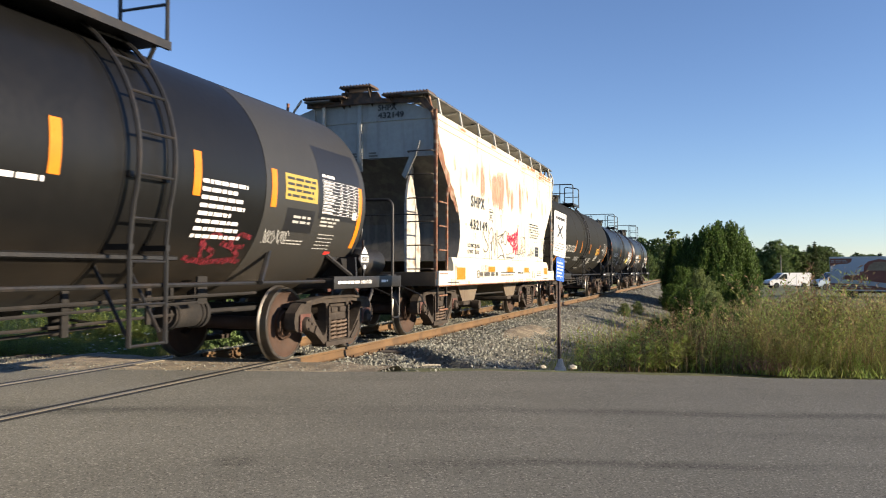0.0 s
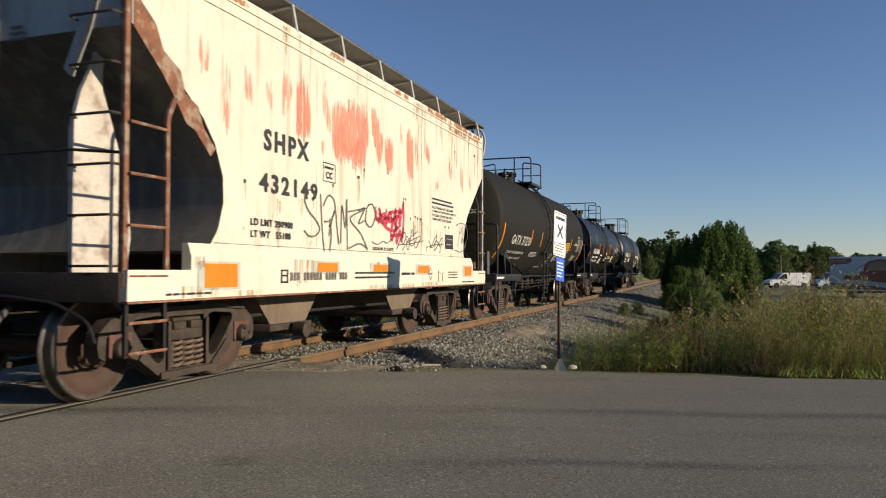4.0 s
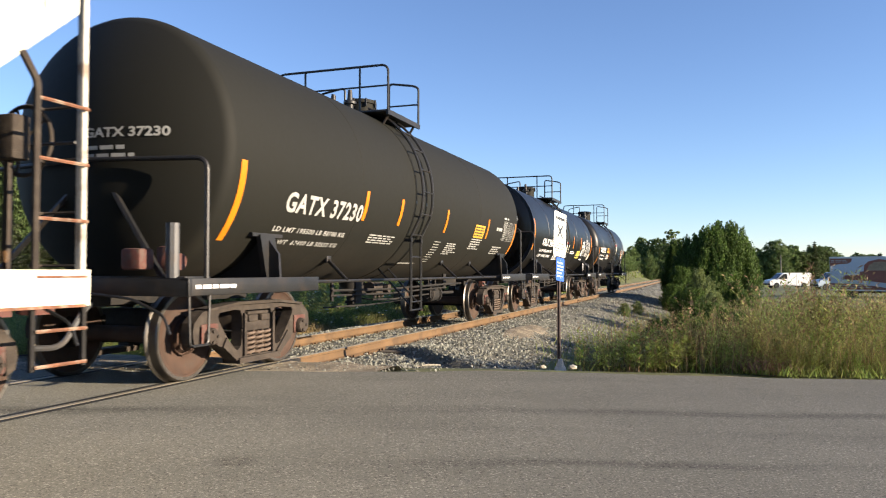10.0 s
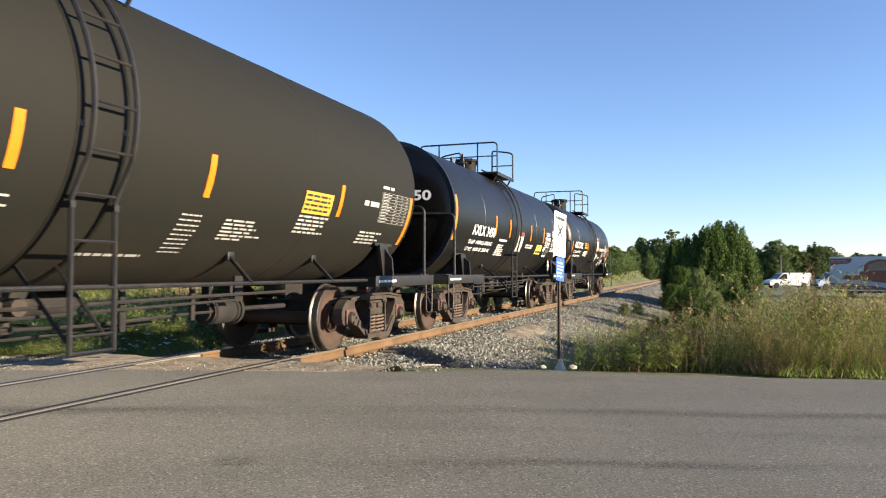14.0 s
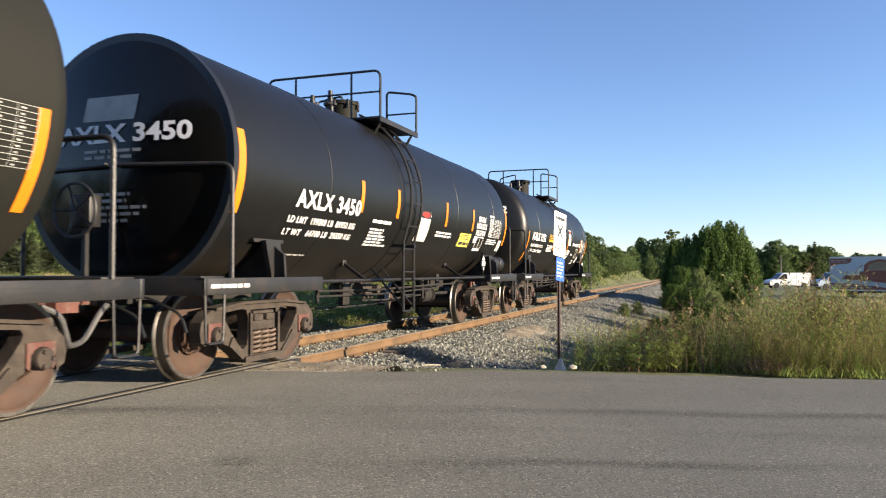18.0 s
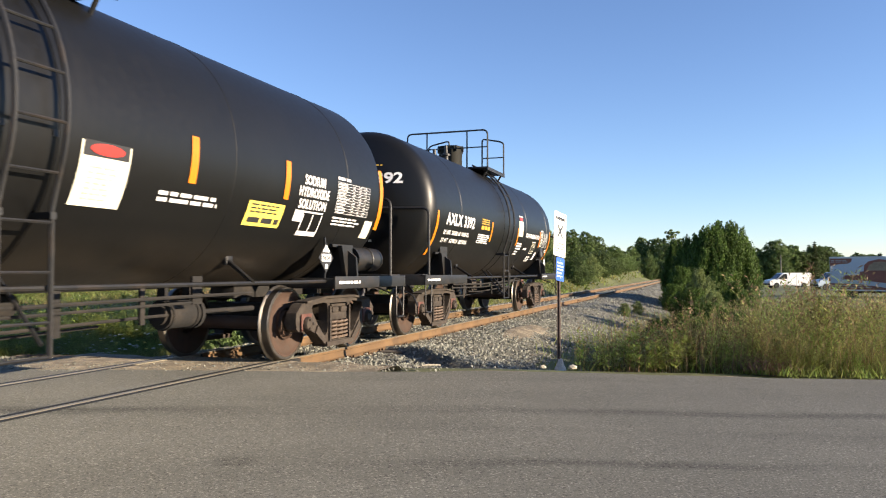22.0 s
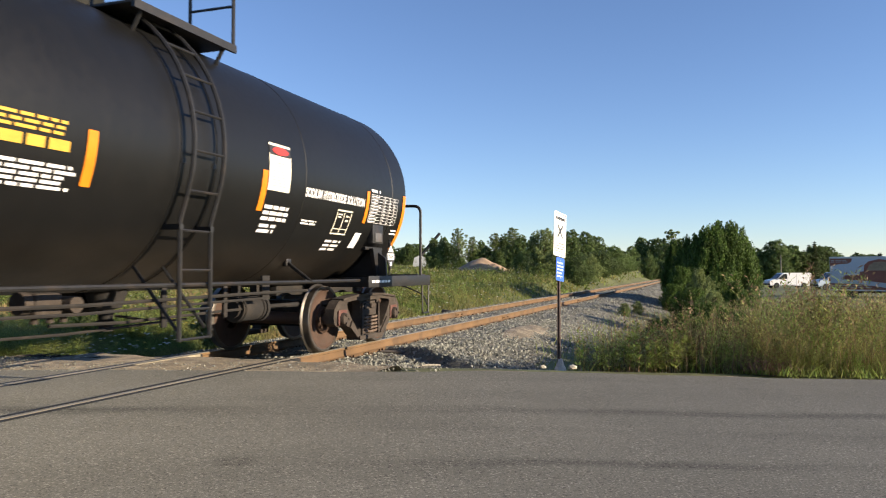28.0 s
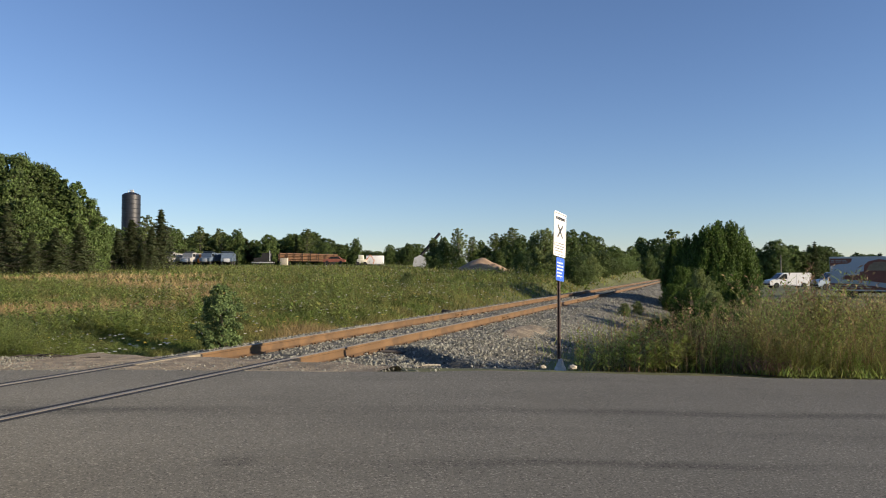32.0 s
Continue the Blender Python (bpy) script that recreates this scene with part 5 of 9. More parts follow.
def build_tank_g():
    o = 29.65
    car, k = tank_car("dull charcoal tank car with white stencilled reporting marks", o, 4.97, 1.42, 2.36, (23.27, 35.86), (23.05, 36.2), TANK_DULL, near=(2.6, 0.17), far=(2.4, 0.2), rails=((23.38, 23.20), (35.90, 35.94)), fittings=-0.15, plat=(-1.25, 0.15), lad_x=-0.81, seams=(-3.0, 2.6))
    L = lambda q: q - o
    tape(car, k, L(23.9), 1.43, 2.23, 0.10, -0.05)
    for x in (26.79, 28.04, 30.17, 32.84):
        tape(car, k, L(x), 1.81, 2.21, 0.09)
    tape(car, k, L(35.14), 1.53, 2.25, 0.10)
    lettering(car, "reporting_mark", WHITE_WORN, (write, k, "GATX 37230", L(24.82), 1.78, 0.245, 1.95))
    lettering(car, "capacity_lettering", WHITE_WORN, (write, k, "LD LMT 195500 LB 88700 KG", L(24.77), 1.565, 0.07, 1.75), (write, k, "LT WT  67400 LB 30550 KG", L(24.82), 1.43, 0.07, 1.65))
    lettering(car, "data_lettering", WHITE_WORN, (bars, k, L(27.26), 1.52, 0.95, 0.16, 4, 0.5, 0.2, 6), (bars, k, L(30.66), 1.43, 0.82, 0.27, 6, 0.5, 0.5, 6), (bars, k, L(31.98), 1.56, 0.74, 0.26, 5, 0.5, 0.4, 6), (bars, k, L(29.05), 1.24, 0.8, 0.05, 1, 0.7, 0.1, 8))
    lettering(car, "ochre_label", GOLD, (sheet, k, L(31.99), 1.80, 0.68, 0.27))
    lettering(car, "label_lettering", BLACK, (bars, k, L(32.02), 1.82, 0.62, 0.23, 4, 0.45, 0.1, 5, 0.010))
    lettering(car, "data_table", WHITE_WORN, (grid_table, k, L(34.1), 1.82, 1.05, 0.44), (bars, k, L(34.1), 2.28, 0.4, 0.07, 1, 0.6, 0, 2), (bars, k, L(33.55), 2.0, 0.5, 0.10, 1, 0.7, 0, 2), (bars, k, L(33.7), 1.50, 0.75, 0.22, 4, 0.5, 0.4, 5))
    lettering(car, "dangling_tag", WHITE_WORN, (bars, k, L(29.98), 1.28, 0.32, 0.5, 9, 0.3, 0.1, 5))
    for x in (-3.10, 1.48, 3.28):
        rail_strut(car, x, k)
    bm = bmesh.new()
    box(bm, (L(23.05), -0.85, 1.22), (0.20, 0.22, 0.20), 0.03)
    lathe(bm, [(-1.1, 0.0), (-1.1, 0.08), (-0.95, 0.10), (-0.9, 0)], 12, "y", (L(23.35), 0, 1.20))
    box(bm, (L(23.38), -0.92, 1.24), (0.16, 0.16, 0.22), 0.03)
    part("brake_valve", bm, RED_RUST, car, "rusty brake valve casting")
    bm = bmesh.new()
    tube(bm, [(L(23.1), -1.2, 1.05), (L(23.1), -1.2, 1.55)], 0.06, 10)
    part("retainer_valve", bm, STEEL_GREY, car)
    for e in (-1, 1):
        bm = bmesh.new()
        tube(bm, [(L(23.36), e * 0.29, 1.88), (L(23.15), e * 1.05, 1.05)], 0.032, 6)
        part("end_brace", bm, STEEL_BLACK, car, "diagonal steel brace before the tank head")
    hd = (1.42, 2.36, (2.6, 0.17))
    end_writing(car, L(23.27), 0.0, 2.42, "GATX 37230", 0.10, 0.90, WHITE_WORN, hd)
    end_bars(car, L(23.27), 0.0, 2.20, 0.7, 0.16, 2, WHITE_WORN, hd)
    TRAIN.append((car, o))


def end_writing(car, x, y_start, z, text, h, w, material, head=None):
    """Lettering on a car's end that faces the camera: it runs towards -y. head: (radius, centre, (crown, knuckle)) of a tank's head."""
    vs, fs = words(text, h, w)
    end_marks(car, x, [((y_start - a, z + b)) for a, b in vs], fs, material, head)


def end_marks(car, x, pts, fs, material, head=None):
    bm = bmesh.new()
    out = []
    for y, z in pts:
        q = 0.0
        if head:
            q = head_inset(min(math.hypot(y, z - head[1]), head[0]), head[0], *head[2])
        out.append(bm.verts.new((x + q - 0.012, y, z)))
    for f in fs:
        bm.faces.new([out[i] for i in f])
    part("end_lettering", bm, material, car)


def end_bars(car, x, y_start, z, w, h, lines, material, head, seed=1):
    """Unreadable lines on a tank's head, as bars."""
    rng = random.Random(seed)
    pts, fs = [], []
    for i in range(lines):
        a, step = 0.0, h / lines
        ln = w * rng.uniform(0.6, 1.0)
        while a < ln:
            b = min(a + w * rng.uniform(0.10, 0.25), ln)
            z0 = z + h - step * (i + 0.75)
            k = len(pts)
            pts += [(y_start - a, z0), (y_start - b, z0), (y_start - b, z0 + step * 0.5), (y_start - a, z0 + step * 0.5)]
            fs.append((k, k + 1, k + 2, k + 3))
            a = b + w * 0.04
    end_marks(car, x, pts, fs, material, head)


def placard_oval(car, k, x, z, rx, ry):
    bm = bmesh.new()
    hub = bm.verts.new(k.at(x, z, 0.014))
    rim = [bm.verts.new(k.at(x + rx * math.cos(math.pi * i / 12), z + ry * math.sin(math.pi * i / 12), 0.014)) for i in range(24)]
    for i in range(24):
        bm.faces.new((hub, rim[i], rim[(i + 1) % 24]))
    part("placard_oval", bm, RED, car, "red oval of the warning placard")


def build_tank_a():
    o = 42.95
    car, k = tank_car("glossy black tank car with white reporting marks and yellow labels", o, 4.46, 1.35, 2.26, (37.36, 48.62), (36.98, 48.95), TANK, head_paint=TANK_HEAD, near=(6.0, 0.10), far=(2.4, 0.2), rails=((37.48, 37.28), (48.5, 48.66)), fittings=-0.45, plat=(-1.15, 0.45), lad_x=-0.72, seams=(-3.35, 1.72, 4.2))
    L = lambda q: q - o
    bm = bmesh.new()
    lathe(bm, [(L(37.50), 1.345), (L(37.50), 1.366), (L(37.585), 1.366), (L(37.585), 1.345)], 72, "x", (0, 0, 2.26))
    part("jacket_ring", bm, FRESH, car, "raised black jacket rim round the tank head")
    tape(car, k, L(37.60), 1.71, 2.56, 0.12)
    for x in (40.45, 41.72, 43.97, 45.6):
        tape(car, k, L(x), 1.92, 2.35, 0.10)
    tape(car, k, L(48.14), 1.71, 2.56, 0.11)
    lettering(car, "reporting_mark", WHITE, (write, k, "AXLX 3450", L(38.80), 1.86, 0.22, 1.68))
    lettering(car, "capacity_lettering", WHITE, (write, k, "LD LMT  199300 LB  89950 KG", L(38.72), 1.68, 0.09, 1.72), (write, k, "LT WT   64700 LB  29350 KG", L(38.72), 1.54, 0.09, 1.72))
    lettering(car, "data_lettering", WHITE, (bars, k, L(40.95), 1.80, 0.65, 0.07, 1, 0.7, 0.0, 5), (bars, k, L(40.95), 1.48, 0.75, 0.30, 6, 0.6, 0.4, 5), (bars, k, L(43.62), 1.72, 0.9, 0.12, 2, 0.6, 0.2, 5))
    lettering(car, "data_lettering", WHITE_WORN, (bars, k, L(38.7), 1.30, 0.85, 0.05, 1, 0.5, 0.0, 8))
    lettering(car, "warning_placard", CREAM, (sheet, k, L(42.70), 1.62, 0.52, 0.52))
    lettering(car, "placard_header", BLACK, (sheet, k, L(42.72), 2.0, 0.48, 0.12, 0.010))
    placard_oval(car, k, L(42.96), 2.06, 0.18, 0.046)
    lettering(car, "placard_lines", WHITE_WORN, (bars, k, L(42.8), 1.66, 0.3, 0.3, 7, 0.3, 0.2, 3, 0.010))
    lettering(car, "yellow_label", YELLOW, (sheet, k, L(44.98), 1.60, 0.70, 0.28))
    lettering(car, "label_lettering", BLACK, (bars, k, L(45.04), 1.62, 0.60, 0.10, 1, 0.6, 0.0, 3, 0.010), (bars, k, L(45.04), 1.73, 0.56, 0.12, 3, 0.4, 0.1, 6, 0.010))
    lettering(car, "cargo_lettering", WHITE, (write, k, "SODIUM", L(46.02), 2.13, 0.12, 0.50), (write, k, "HYDROXIDE", L(45.92), 1.99, 0.12, 0.72), (write, k, "SOLUTION", L(45.95), 1.85, 0.12, 0.65))
    lettering(car, "frame_box", WHITE, (sheet, k, L(45.92), 1.70, 0.20, 0.14), *((sheet, k, L(46.12) + a, 1.55 + 0.0, 0.02, 0.27) for a in (0, 0.22, 0.44)), (sheet, k, L(46.12), 1.545, 0.46, 0.06), (sheet, k, L(46.12), 1.81, 0.46, 0.02))
    lettering(car, "data_table", WHITE, (grid_table, k, L(46.85), 1.86, 0.95, 0.40, 11), (bars, k, L(46.85), 2.27, 0.4, 0.06, 1, 0.6, 0, 2), (bars, k, L(46.85), 1.70, 0.8, 0.13, 3, 0.5, 0.5, 6))
    lettering(car, "white_label", CREAM, (sheet, k, L(47.80), 1.58, 0.24, 0.26))
    for x in (-2.14, 2.22):
        rail_strut(car, x, k)
    hazard_sign(car, L(46.78), -1.20, 1.28)
    bm = bmesh.new()
    lathe(bm, [(L(47.75), 0), (L(47.75), 0.17), (L(48.55), 0.17), (L(48.6), 0.10), (L(48.6), 0)], 20, "x", (0, -1.05, 1.28))
    tube(bm, [(L(48.2), -1.05 + 0.175 * math.cos(2 * math.pi * i / 20), 1.28 + 0.175 * math.sin(2 * math.pi * i / 20)) for i in range(21)], 0.012, 5, False)
    part("end_reservoir", bm, STEEL_BLACK, car, "black cylindrical air reservoir with a strap")
    hd = (1.35, 2.26, (6.0, 0.10))
    end_writing(car, L(37.36), 0.78, 2.44, "AXLX 3450", 0.20, 1.70, WHITE, hd)
    end_bars(car, L(37.36), 0.40, 2.26, 0.75, 0.13, 2, WHITE_WORN, hd, 2)
    end_bars(car, L(37.36), 0.25, 1.60, 0.65, 0.34, 5, WHITE_WORN, hd, 3)
    end_marks(car, L(37.36), [(0.44, 2.68), (-0.24, 2.68), (-0.28, 2.94), (0.40, 2.94)], [(0, 1, 2, 3)], WHITE_WORN, hd)
    brake_wheel(car, L(37.12), 1.72, 0.15)
    TRAIN.append((car, o))


def build_tank_b():
    o = 55.55
    car, k = tank_car("glossy black tank car with white cargo lettering at the train's tail", o, 4.20, 1.36, 2.26, (50.03, 60.95), (49.83, 61.40), TANK, near=(3.0, 0.30), far=(2.4, 0.2), rails=((50.13, 49.95), (61.1, 61.1)), dome=0.28, dome_h=0.46, rail_h=0.88, fittings=-0.30, plat=(-0.60, 0.93), lad_x=-0.12, seams=(-3.6, 1.85, 4.4))
    L = lambda q: q - o
    tape(car, k, L(50.62), 1.41, 2.18, 0.10, -0.04)
    for x in (54.1, 56.48):
        tape(car, k, L(x), 1.76, 2.19, 0.10)
    tape(car, k, L(59.06), 1.78, 2.22, 0.09)
    tape(car, k, L(60.34), 1.46, 2.27, 0.10)
    lettering(car, "reporting_mark", WHITE, (write, k, "AXLX 3392", L(51.1), 1.96, 0.23, 1.72))
    lettering(car, "capacity_lettering", WHITE, (write, k, "LD LMT  200500 LB  90950 KG", L(51.08), 1.79, 0.085, 1.5), (write, k, "LT WT   62500 LB  28350 KG", L(51.08), 1.65, 0.085, 1.5))
    lettering(car, "gold_label", GOLD, (bars, k, L(53.32), 2.09, 0.62, 0.13, 3, 0.55, 0.1, 5), (bars, k, L(53.32), 1.98, 0.62, 0.10, 1, 0.8, 0.0, 4))
    lettering(car, "data_lettering", WHITE, (bars, k, L(53.2), 1.70, 0.85, 0.21, 5, 0.6, 0.25, 6), (bars, k, L(56.62), 1.66, 0.52, 0.20, 3, 0.6, 0.1, 5), (bars, k, L(56.65), 1.53, 0.42, 0.13, 2, 0.6, 0.3, 2), (bars, k, L(57.46), 1.67, 0.42, 0.07, 2, 0.6, 0.2, 3), (bars, k, L(58.26), 1.38, 0.42, 0.19, 3, 0.55, 0.2, 2))
    lettering(car, "warning_placard", CREAM, (sheet, k, L(56.60), 1.99, 0.44, 0.40), (sheet, k, L(56.60), 2.475, 0.44, 0.03))
    lettering(car, "placard_header", BLACK, (sheet, k, L(56.61), 2.372, 0.42, 0.105, 0.007))
    placard_oval(car, k, L(56.82), 2.425, 0.16, 0.043)
    lettering(car, "placard_lines", WHITE_WORN, (bars, k, L(56.65), 2.03, 0.34, 0.28, 9, 0.3, 0.2, 5, 0.010))
    lettering(car, "cargo_lettering", WHITE, (write, k, "SODIUM HYDROXIDE SOLUTION", L(57.40), 1.99, 0.115, 1.60))
    lettering(car, "frame_box", CREAM, *((sheet, k, L(58.28) + a, 1.60, 0.018, 0.30) for a in (0, 0.20, 0.40)), (sheet, k, L(58.28), 1.595, 0.42, 0.02), (sheet, k, L(58.28), 1.66, 0.42, 0.012), (sheet, k, L(58.28), 1.89, 0.42, 0.02), (bars, k, L(58.32), 1.80, 0.12, 0.07, 2, 0.5, 0, 1), (bars, k, L(58.54), 1.75, 0.10, 0.12, 2, 0.4, 0, 1))
    lettering(car, "data_table", WHITE, (grid_table, k, L(59.2), 1.80, 0.95, 0.40, 9), (bars, k, L(59.2), 2.21, 0.3, 0.06, 1, 0.6, 0, 1), (bars, k, L(60.1), 1.66, 0.22, 0.10, 2, 0.5, 0.1, 1))
    lettering(car, "white_label", WHITE, (sheet, k, L(58.98), 1.44, 0.19, 0.24))
    for x in (-2.6, 2.19):
        rail_strut(car, x, k)
    bm = bmesh.new()
    p = k.at(0, 1.63, 0.02)
    box(bm, (L(59.62), p.y, 1.66), (0.36, 0.10, 0.30), 0.01)
    part("pad_plate", bm, STEEL_BLACK, car)
    bm = bmesh.new()
    box(bm, (L(59.62), p.y - 0.053, 1.60), (0.22, 0.012, 0.13), 0.004)
    part("builder_plate", bm, STEEL_GREY, car, "small pale metal plate")
    hazard_sign(car, L(60.15), -1.22, 1.33)
    bm = bmesh.new()
    box(bm, (L(51.45), k.at(0, 1.5, 0).y - 0.015, 1.52), (0.40, 0.05, 0.30), 0.006)
    part("pad_plate", bm, STEEL_BLACK, car)
    bm = bmesh.new()
    tube(bm, [(L(51.5), -1.22, 1.04), (L(51.42), -1.16, 1.42)], 0.032, 8)
    part("saddle_strut", bm, STEEL_GREY, car)
    hd = (1.36, 2.26, (3.0, 0.30))
    end_writing(car, L(50.03), 0.76, 2.62, "AXLX 3392", 0.20, 1.63, WHITE, hd)
    end_bars(car, L(50.03), 0.10, 2.86, 0.62, 0.18, 3, GOLD, hd, 4)
    end_writing(car, L(50.03), 0.32, 2.42, "CAPY 16665 GAL", 0.075, 0.80, WHITE_WORN, hd)
    end_writing(car, L(50.03), 0.32, 2.28, "CAPY 63083 L", 0.075, 0.68, WHITE_WORN, hd)
    end_bars(car, L(50.03), 0.25, 1.60, 0.62, 0.40, 5, WHITE_WORN, hd, 5)
    brake_wheel(car, L(49.92), 1.75, 0.35)
    TRAIN.append((car, o))


def build_hopper():
    o = 16.82
    car = thing("hopper_car", "cream-white covered hopper car with rust streaks and faded red graffiti", "hopper car", "train cars")
    L = lambda q: q - o
    k = Skin(None, 0, 1.50)
    left = [(11.92, 3.80), (11.92, 3.08), (12.28, 2.88), (12.56, 2.70), (12.82, 2.50), (13.0, 2.28), (13.12, 2.0), (13.13, 1.75), (13.05, 1.50), (12.90, 1.30)]
    right = [(20.62, 1.30), (20.52, 1.36), (20.49, 1.45), (20.50, 1.68), (20.58, 1.90), (20.70, 2.10), (20.88, 2.28), (21.10, 2.46), (21.70, 2.98), (21.74, 3.80)]
    bm = bmesh.new()
    prism(bm, [(L(a), b) for a, b in left + right], -1.498, 1.498)
    # faces turned to the ends take colours darkened for shade, darkest on the slopes
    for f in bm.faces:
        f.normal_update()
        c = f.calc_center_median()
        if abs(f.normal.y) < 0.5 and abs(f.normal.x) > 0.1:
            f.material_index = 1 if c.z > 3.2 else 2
    part("hopper_body", bm, [HOPPER, HOPPER_END, SLOPE_SHADED], car, "cream-white hopper body with rust streaks", smooth=0.35)
    # arched roof
    bm = bmesh.new()
    arc = [(-1.50 + 3.0 * i / 16, 3.78 + 0.36 * math.cos(math.pi * (i / 16 - 0.5)) ** 0.8) for i in range(17)]
    prism(bm, [(-1.50, 3.72)] + arc + [(1.50, 3.72)], L(11.90), L(21.76), plane="yz")
    # roof ends get the paint that carries the shade of the ends
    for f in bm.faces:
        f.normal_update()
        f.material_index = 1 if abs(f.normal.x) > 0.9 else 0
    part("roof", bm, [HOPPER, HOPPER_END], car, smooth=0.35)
    # ribs along the side's top
    for z in (3.58, 3.70):
        bm = bmesh.new()
        box(bm, (L(16.85), -1.505, z), (9.75, 0.016, 0.02), 0.004)
        part("top_chord", bm, HOPPER, car)
    # side sills
    for y in (-1.51, 1.51):
        bm = bmesh.new()
        s = 1 if y > 0 else -1
        prism(bm, [(s * 1.44, 0.86), (s * 1.535, 0.86), (s * 1.54, 1.24), (s * 1.50, 1.36), (s * 1.44, 1.36)], L(12.62), L(20.95), plane="yz")
        prism(bm, [(s * 1.44, 0.86), (s * 1.535, 0.86), (s * 1.54, 1.12), (s * 1.44, 1.12)], L(11.86), L(12.62), plane="yz")
        prism(bm, [(s * 1.44, 0.86), (s * 1.535, 0.86), (s * 1.54, 1.12), (s * 1.44, 1.12)], L(20.95), L(21.80), plane="yz")
        part("side_sill", bm, HOPPER, car, "cream side sill with rusty lower edge")
    bm = bmesh.new()
    box(bm, (L(16.8), -1.50, 0.862), (9.9, 0.10, 0.02))
    part("sill_lip", bm, RUST_STEEL, car)
    for x in (11.88, 21.78):
        bm = bmesh.new()
        box(bm, (L(x), 0, 0.98), (0.10, 2.96, 0.24), 0.01)
        part("end_sill", bm, UNDER, car)
    # corner posts, ladders and rungs
    for x, s, mat_post in ((11.88, -1, RUST_STEEL), (21.77, 1, POST_WORN)):
        for y in (-1.47, 1.47):
            bm = bmesh.new()
            box(bm, (L(x), y, 2.42), (0.05, 0.06, 2.88), 0.006)
            post = part("corner_post", bm, mat_post if y < 0 else HOPPER_END, car)
        bm = bmesh.new()
        x2 = x - s * 0.44
        tube(bm, bent([(L(x2), -1.52, 1.12), (L(x2), -1.52, 2.40), (L(x2) - s * 0.11, -1.50, 2.58)], 0.05), 0.026, 6)
        lad = part("ladder", bm, RUST_STEEL if s < 0 else FRAME_RUST, car, "rusty corner ladder")
        for z in (0.46, 0.70, 1.07, 1.47, 1.88, 2.29):
            bm = bmesh.new()
            tube(bm, [(L(x), -1.53, z), (L(x2), -1.53, z)], 0.014, 6)
            part("rung", bm, RUST_STEEL, lad)
        for q in (x, x2):
            bm = bmesh.new()
            box(bm, (L(q), -1.50, 0.66), (0.035, 0.03, 0.46))
            part("ladder_foot", bm, UNDER, lad)
        # end rungs
        for z in (1.15, 1.55, 1.95, 2.35) + ((2.75, 3.15) if s < 0 else ()):
            bm = bmesh.new()
            tube(bm, bent([(L(x), -1.45, z), (L(x) + s * 0.10, -1.43, z), (L(x) + s * 0.10, -1.0, z), (L(x), -0.98, z)], 0.03, 2), 0.012, 6)
            part("end_rung", bm, FRAME_RUST, lad)
    # ladder on the far corner of each end
    for x, s in ((11.88, -1), (21.77, 1)):
        bm = bmesh.new()
        box(bm, (L(x) + s * 0.04, 0.63, 2.62), (0.05, 0.06, 2.95), 0.006)
        lad = part("end_ladder", bm, POST_WORN, car, "worn white end ladder post")
        for z in (1.25, 1.65, 2.05, 2.45, 2.82, 3.22, 3.60):
            bm = bmesh.new()
            tube(bm, bent([(L(x) + s * 0.04, 0.60, z), (L(x) + s * 0.13, 0.66, z), (L(x) + s * 0.13, 1.36, z), (L(x) + s * 0.02, 1.42, z)], 0.03, 2), 0.013, 6)
            part("end_rung", bm, POST_WORN, lad)
    bm = bmesh.new()
    tube(bm, bent([(L(11.93), 1.40, 3.62), (L(11.72), 1.28, 3.82), (L(11.66), 0.98, 4.14)], 0.08, 4), 0.022, 6)
    part("roof_grab_rail", bm, POST_WORN, car)
    # small stencils on the facing end
    for y, z in ((0.16, 3.06), (-0.22, 3.06)):
        pts, fs = [], []
        for i in range(3):
            a = len(pts)
            pts += [(y, z + 0.05 * i), (y - 0.20 + 0.03 * i, z + 0.05 * i), (y - 0.20 + 0.03 * i, z + 0.05 * i + 0.025), (y, z + 0.05 * i + 0.025)]
            fs.append((a, a + 1, a + 2, a + 3))
        end_marks(car, L(11.915), pts, fs, CHARCOAL)
    # end bracing: ribs on the end wall and white slope gussets
    for x, s in ((11.92, -1), (21.74, 1)):
        for y, w in ((-0.05, 0.08), (0.85, 0.06)):
            bm = bmesh.new()
            box(bm, (L(x) + s * 0.03, y, 3.52), (0.07, w, 1.05), 0.01)
            prism(bm, [(L(x) + s * 0.065, 3.05), (L(x) - s * 0.005, 3.05), (L(x) - s * 0.005, 2.86)], y - w / 2, y + w / 2)
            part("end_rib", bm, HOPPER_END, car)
        for y in (-0.92, 0.92):
            bm = bmesh.new()
            if s < 0:
                prism(bm, [(L(11.90), 1.06), (L(12.50), 1.06), (L(12.55), 1.40), (L(12.52), 1.75), (L(12.44), 2.05), (L(12.30), 2.42), (L(12.20), 2.66), (L(12.20), 2.82), (L(12.33), 3.42), (L(12.27), 3.47), (L(12.10), 2.86), (L(11.97), 2.60), (L(11.88), 2.28)], y - 0.02, y + 0.02)
                part("slope_gusset", bm, POST_WORN, car, "worn white slope sheet gusset")
                # separate grey plate stands for the part of the gusset that lies in shadow
                bm = bmesh.new()
                m = math.copysign(1, y)
                prism(bm, [(m * 0.92, 2.70), (m * 0.86, 2.76), (m * 1.02, 3.12), (m * 1.15, 3.34), (m * 1.18, 3.34), (m * 1.10, 3.08)], L(11.86), L(11.915), plane="yz")
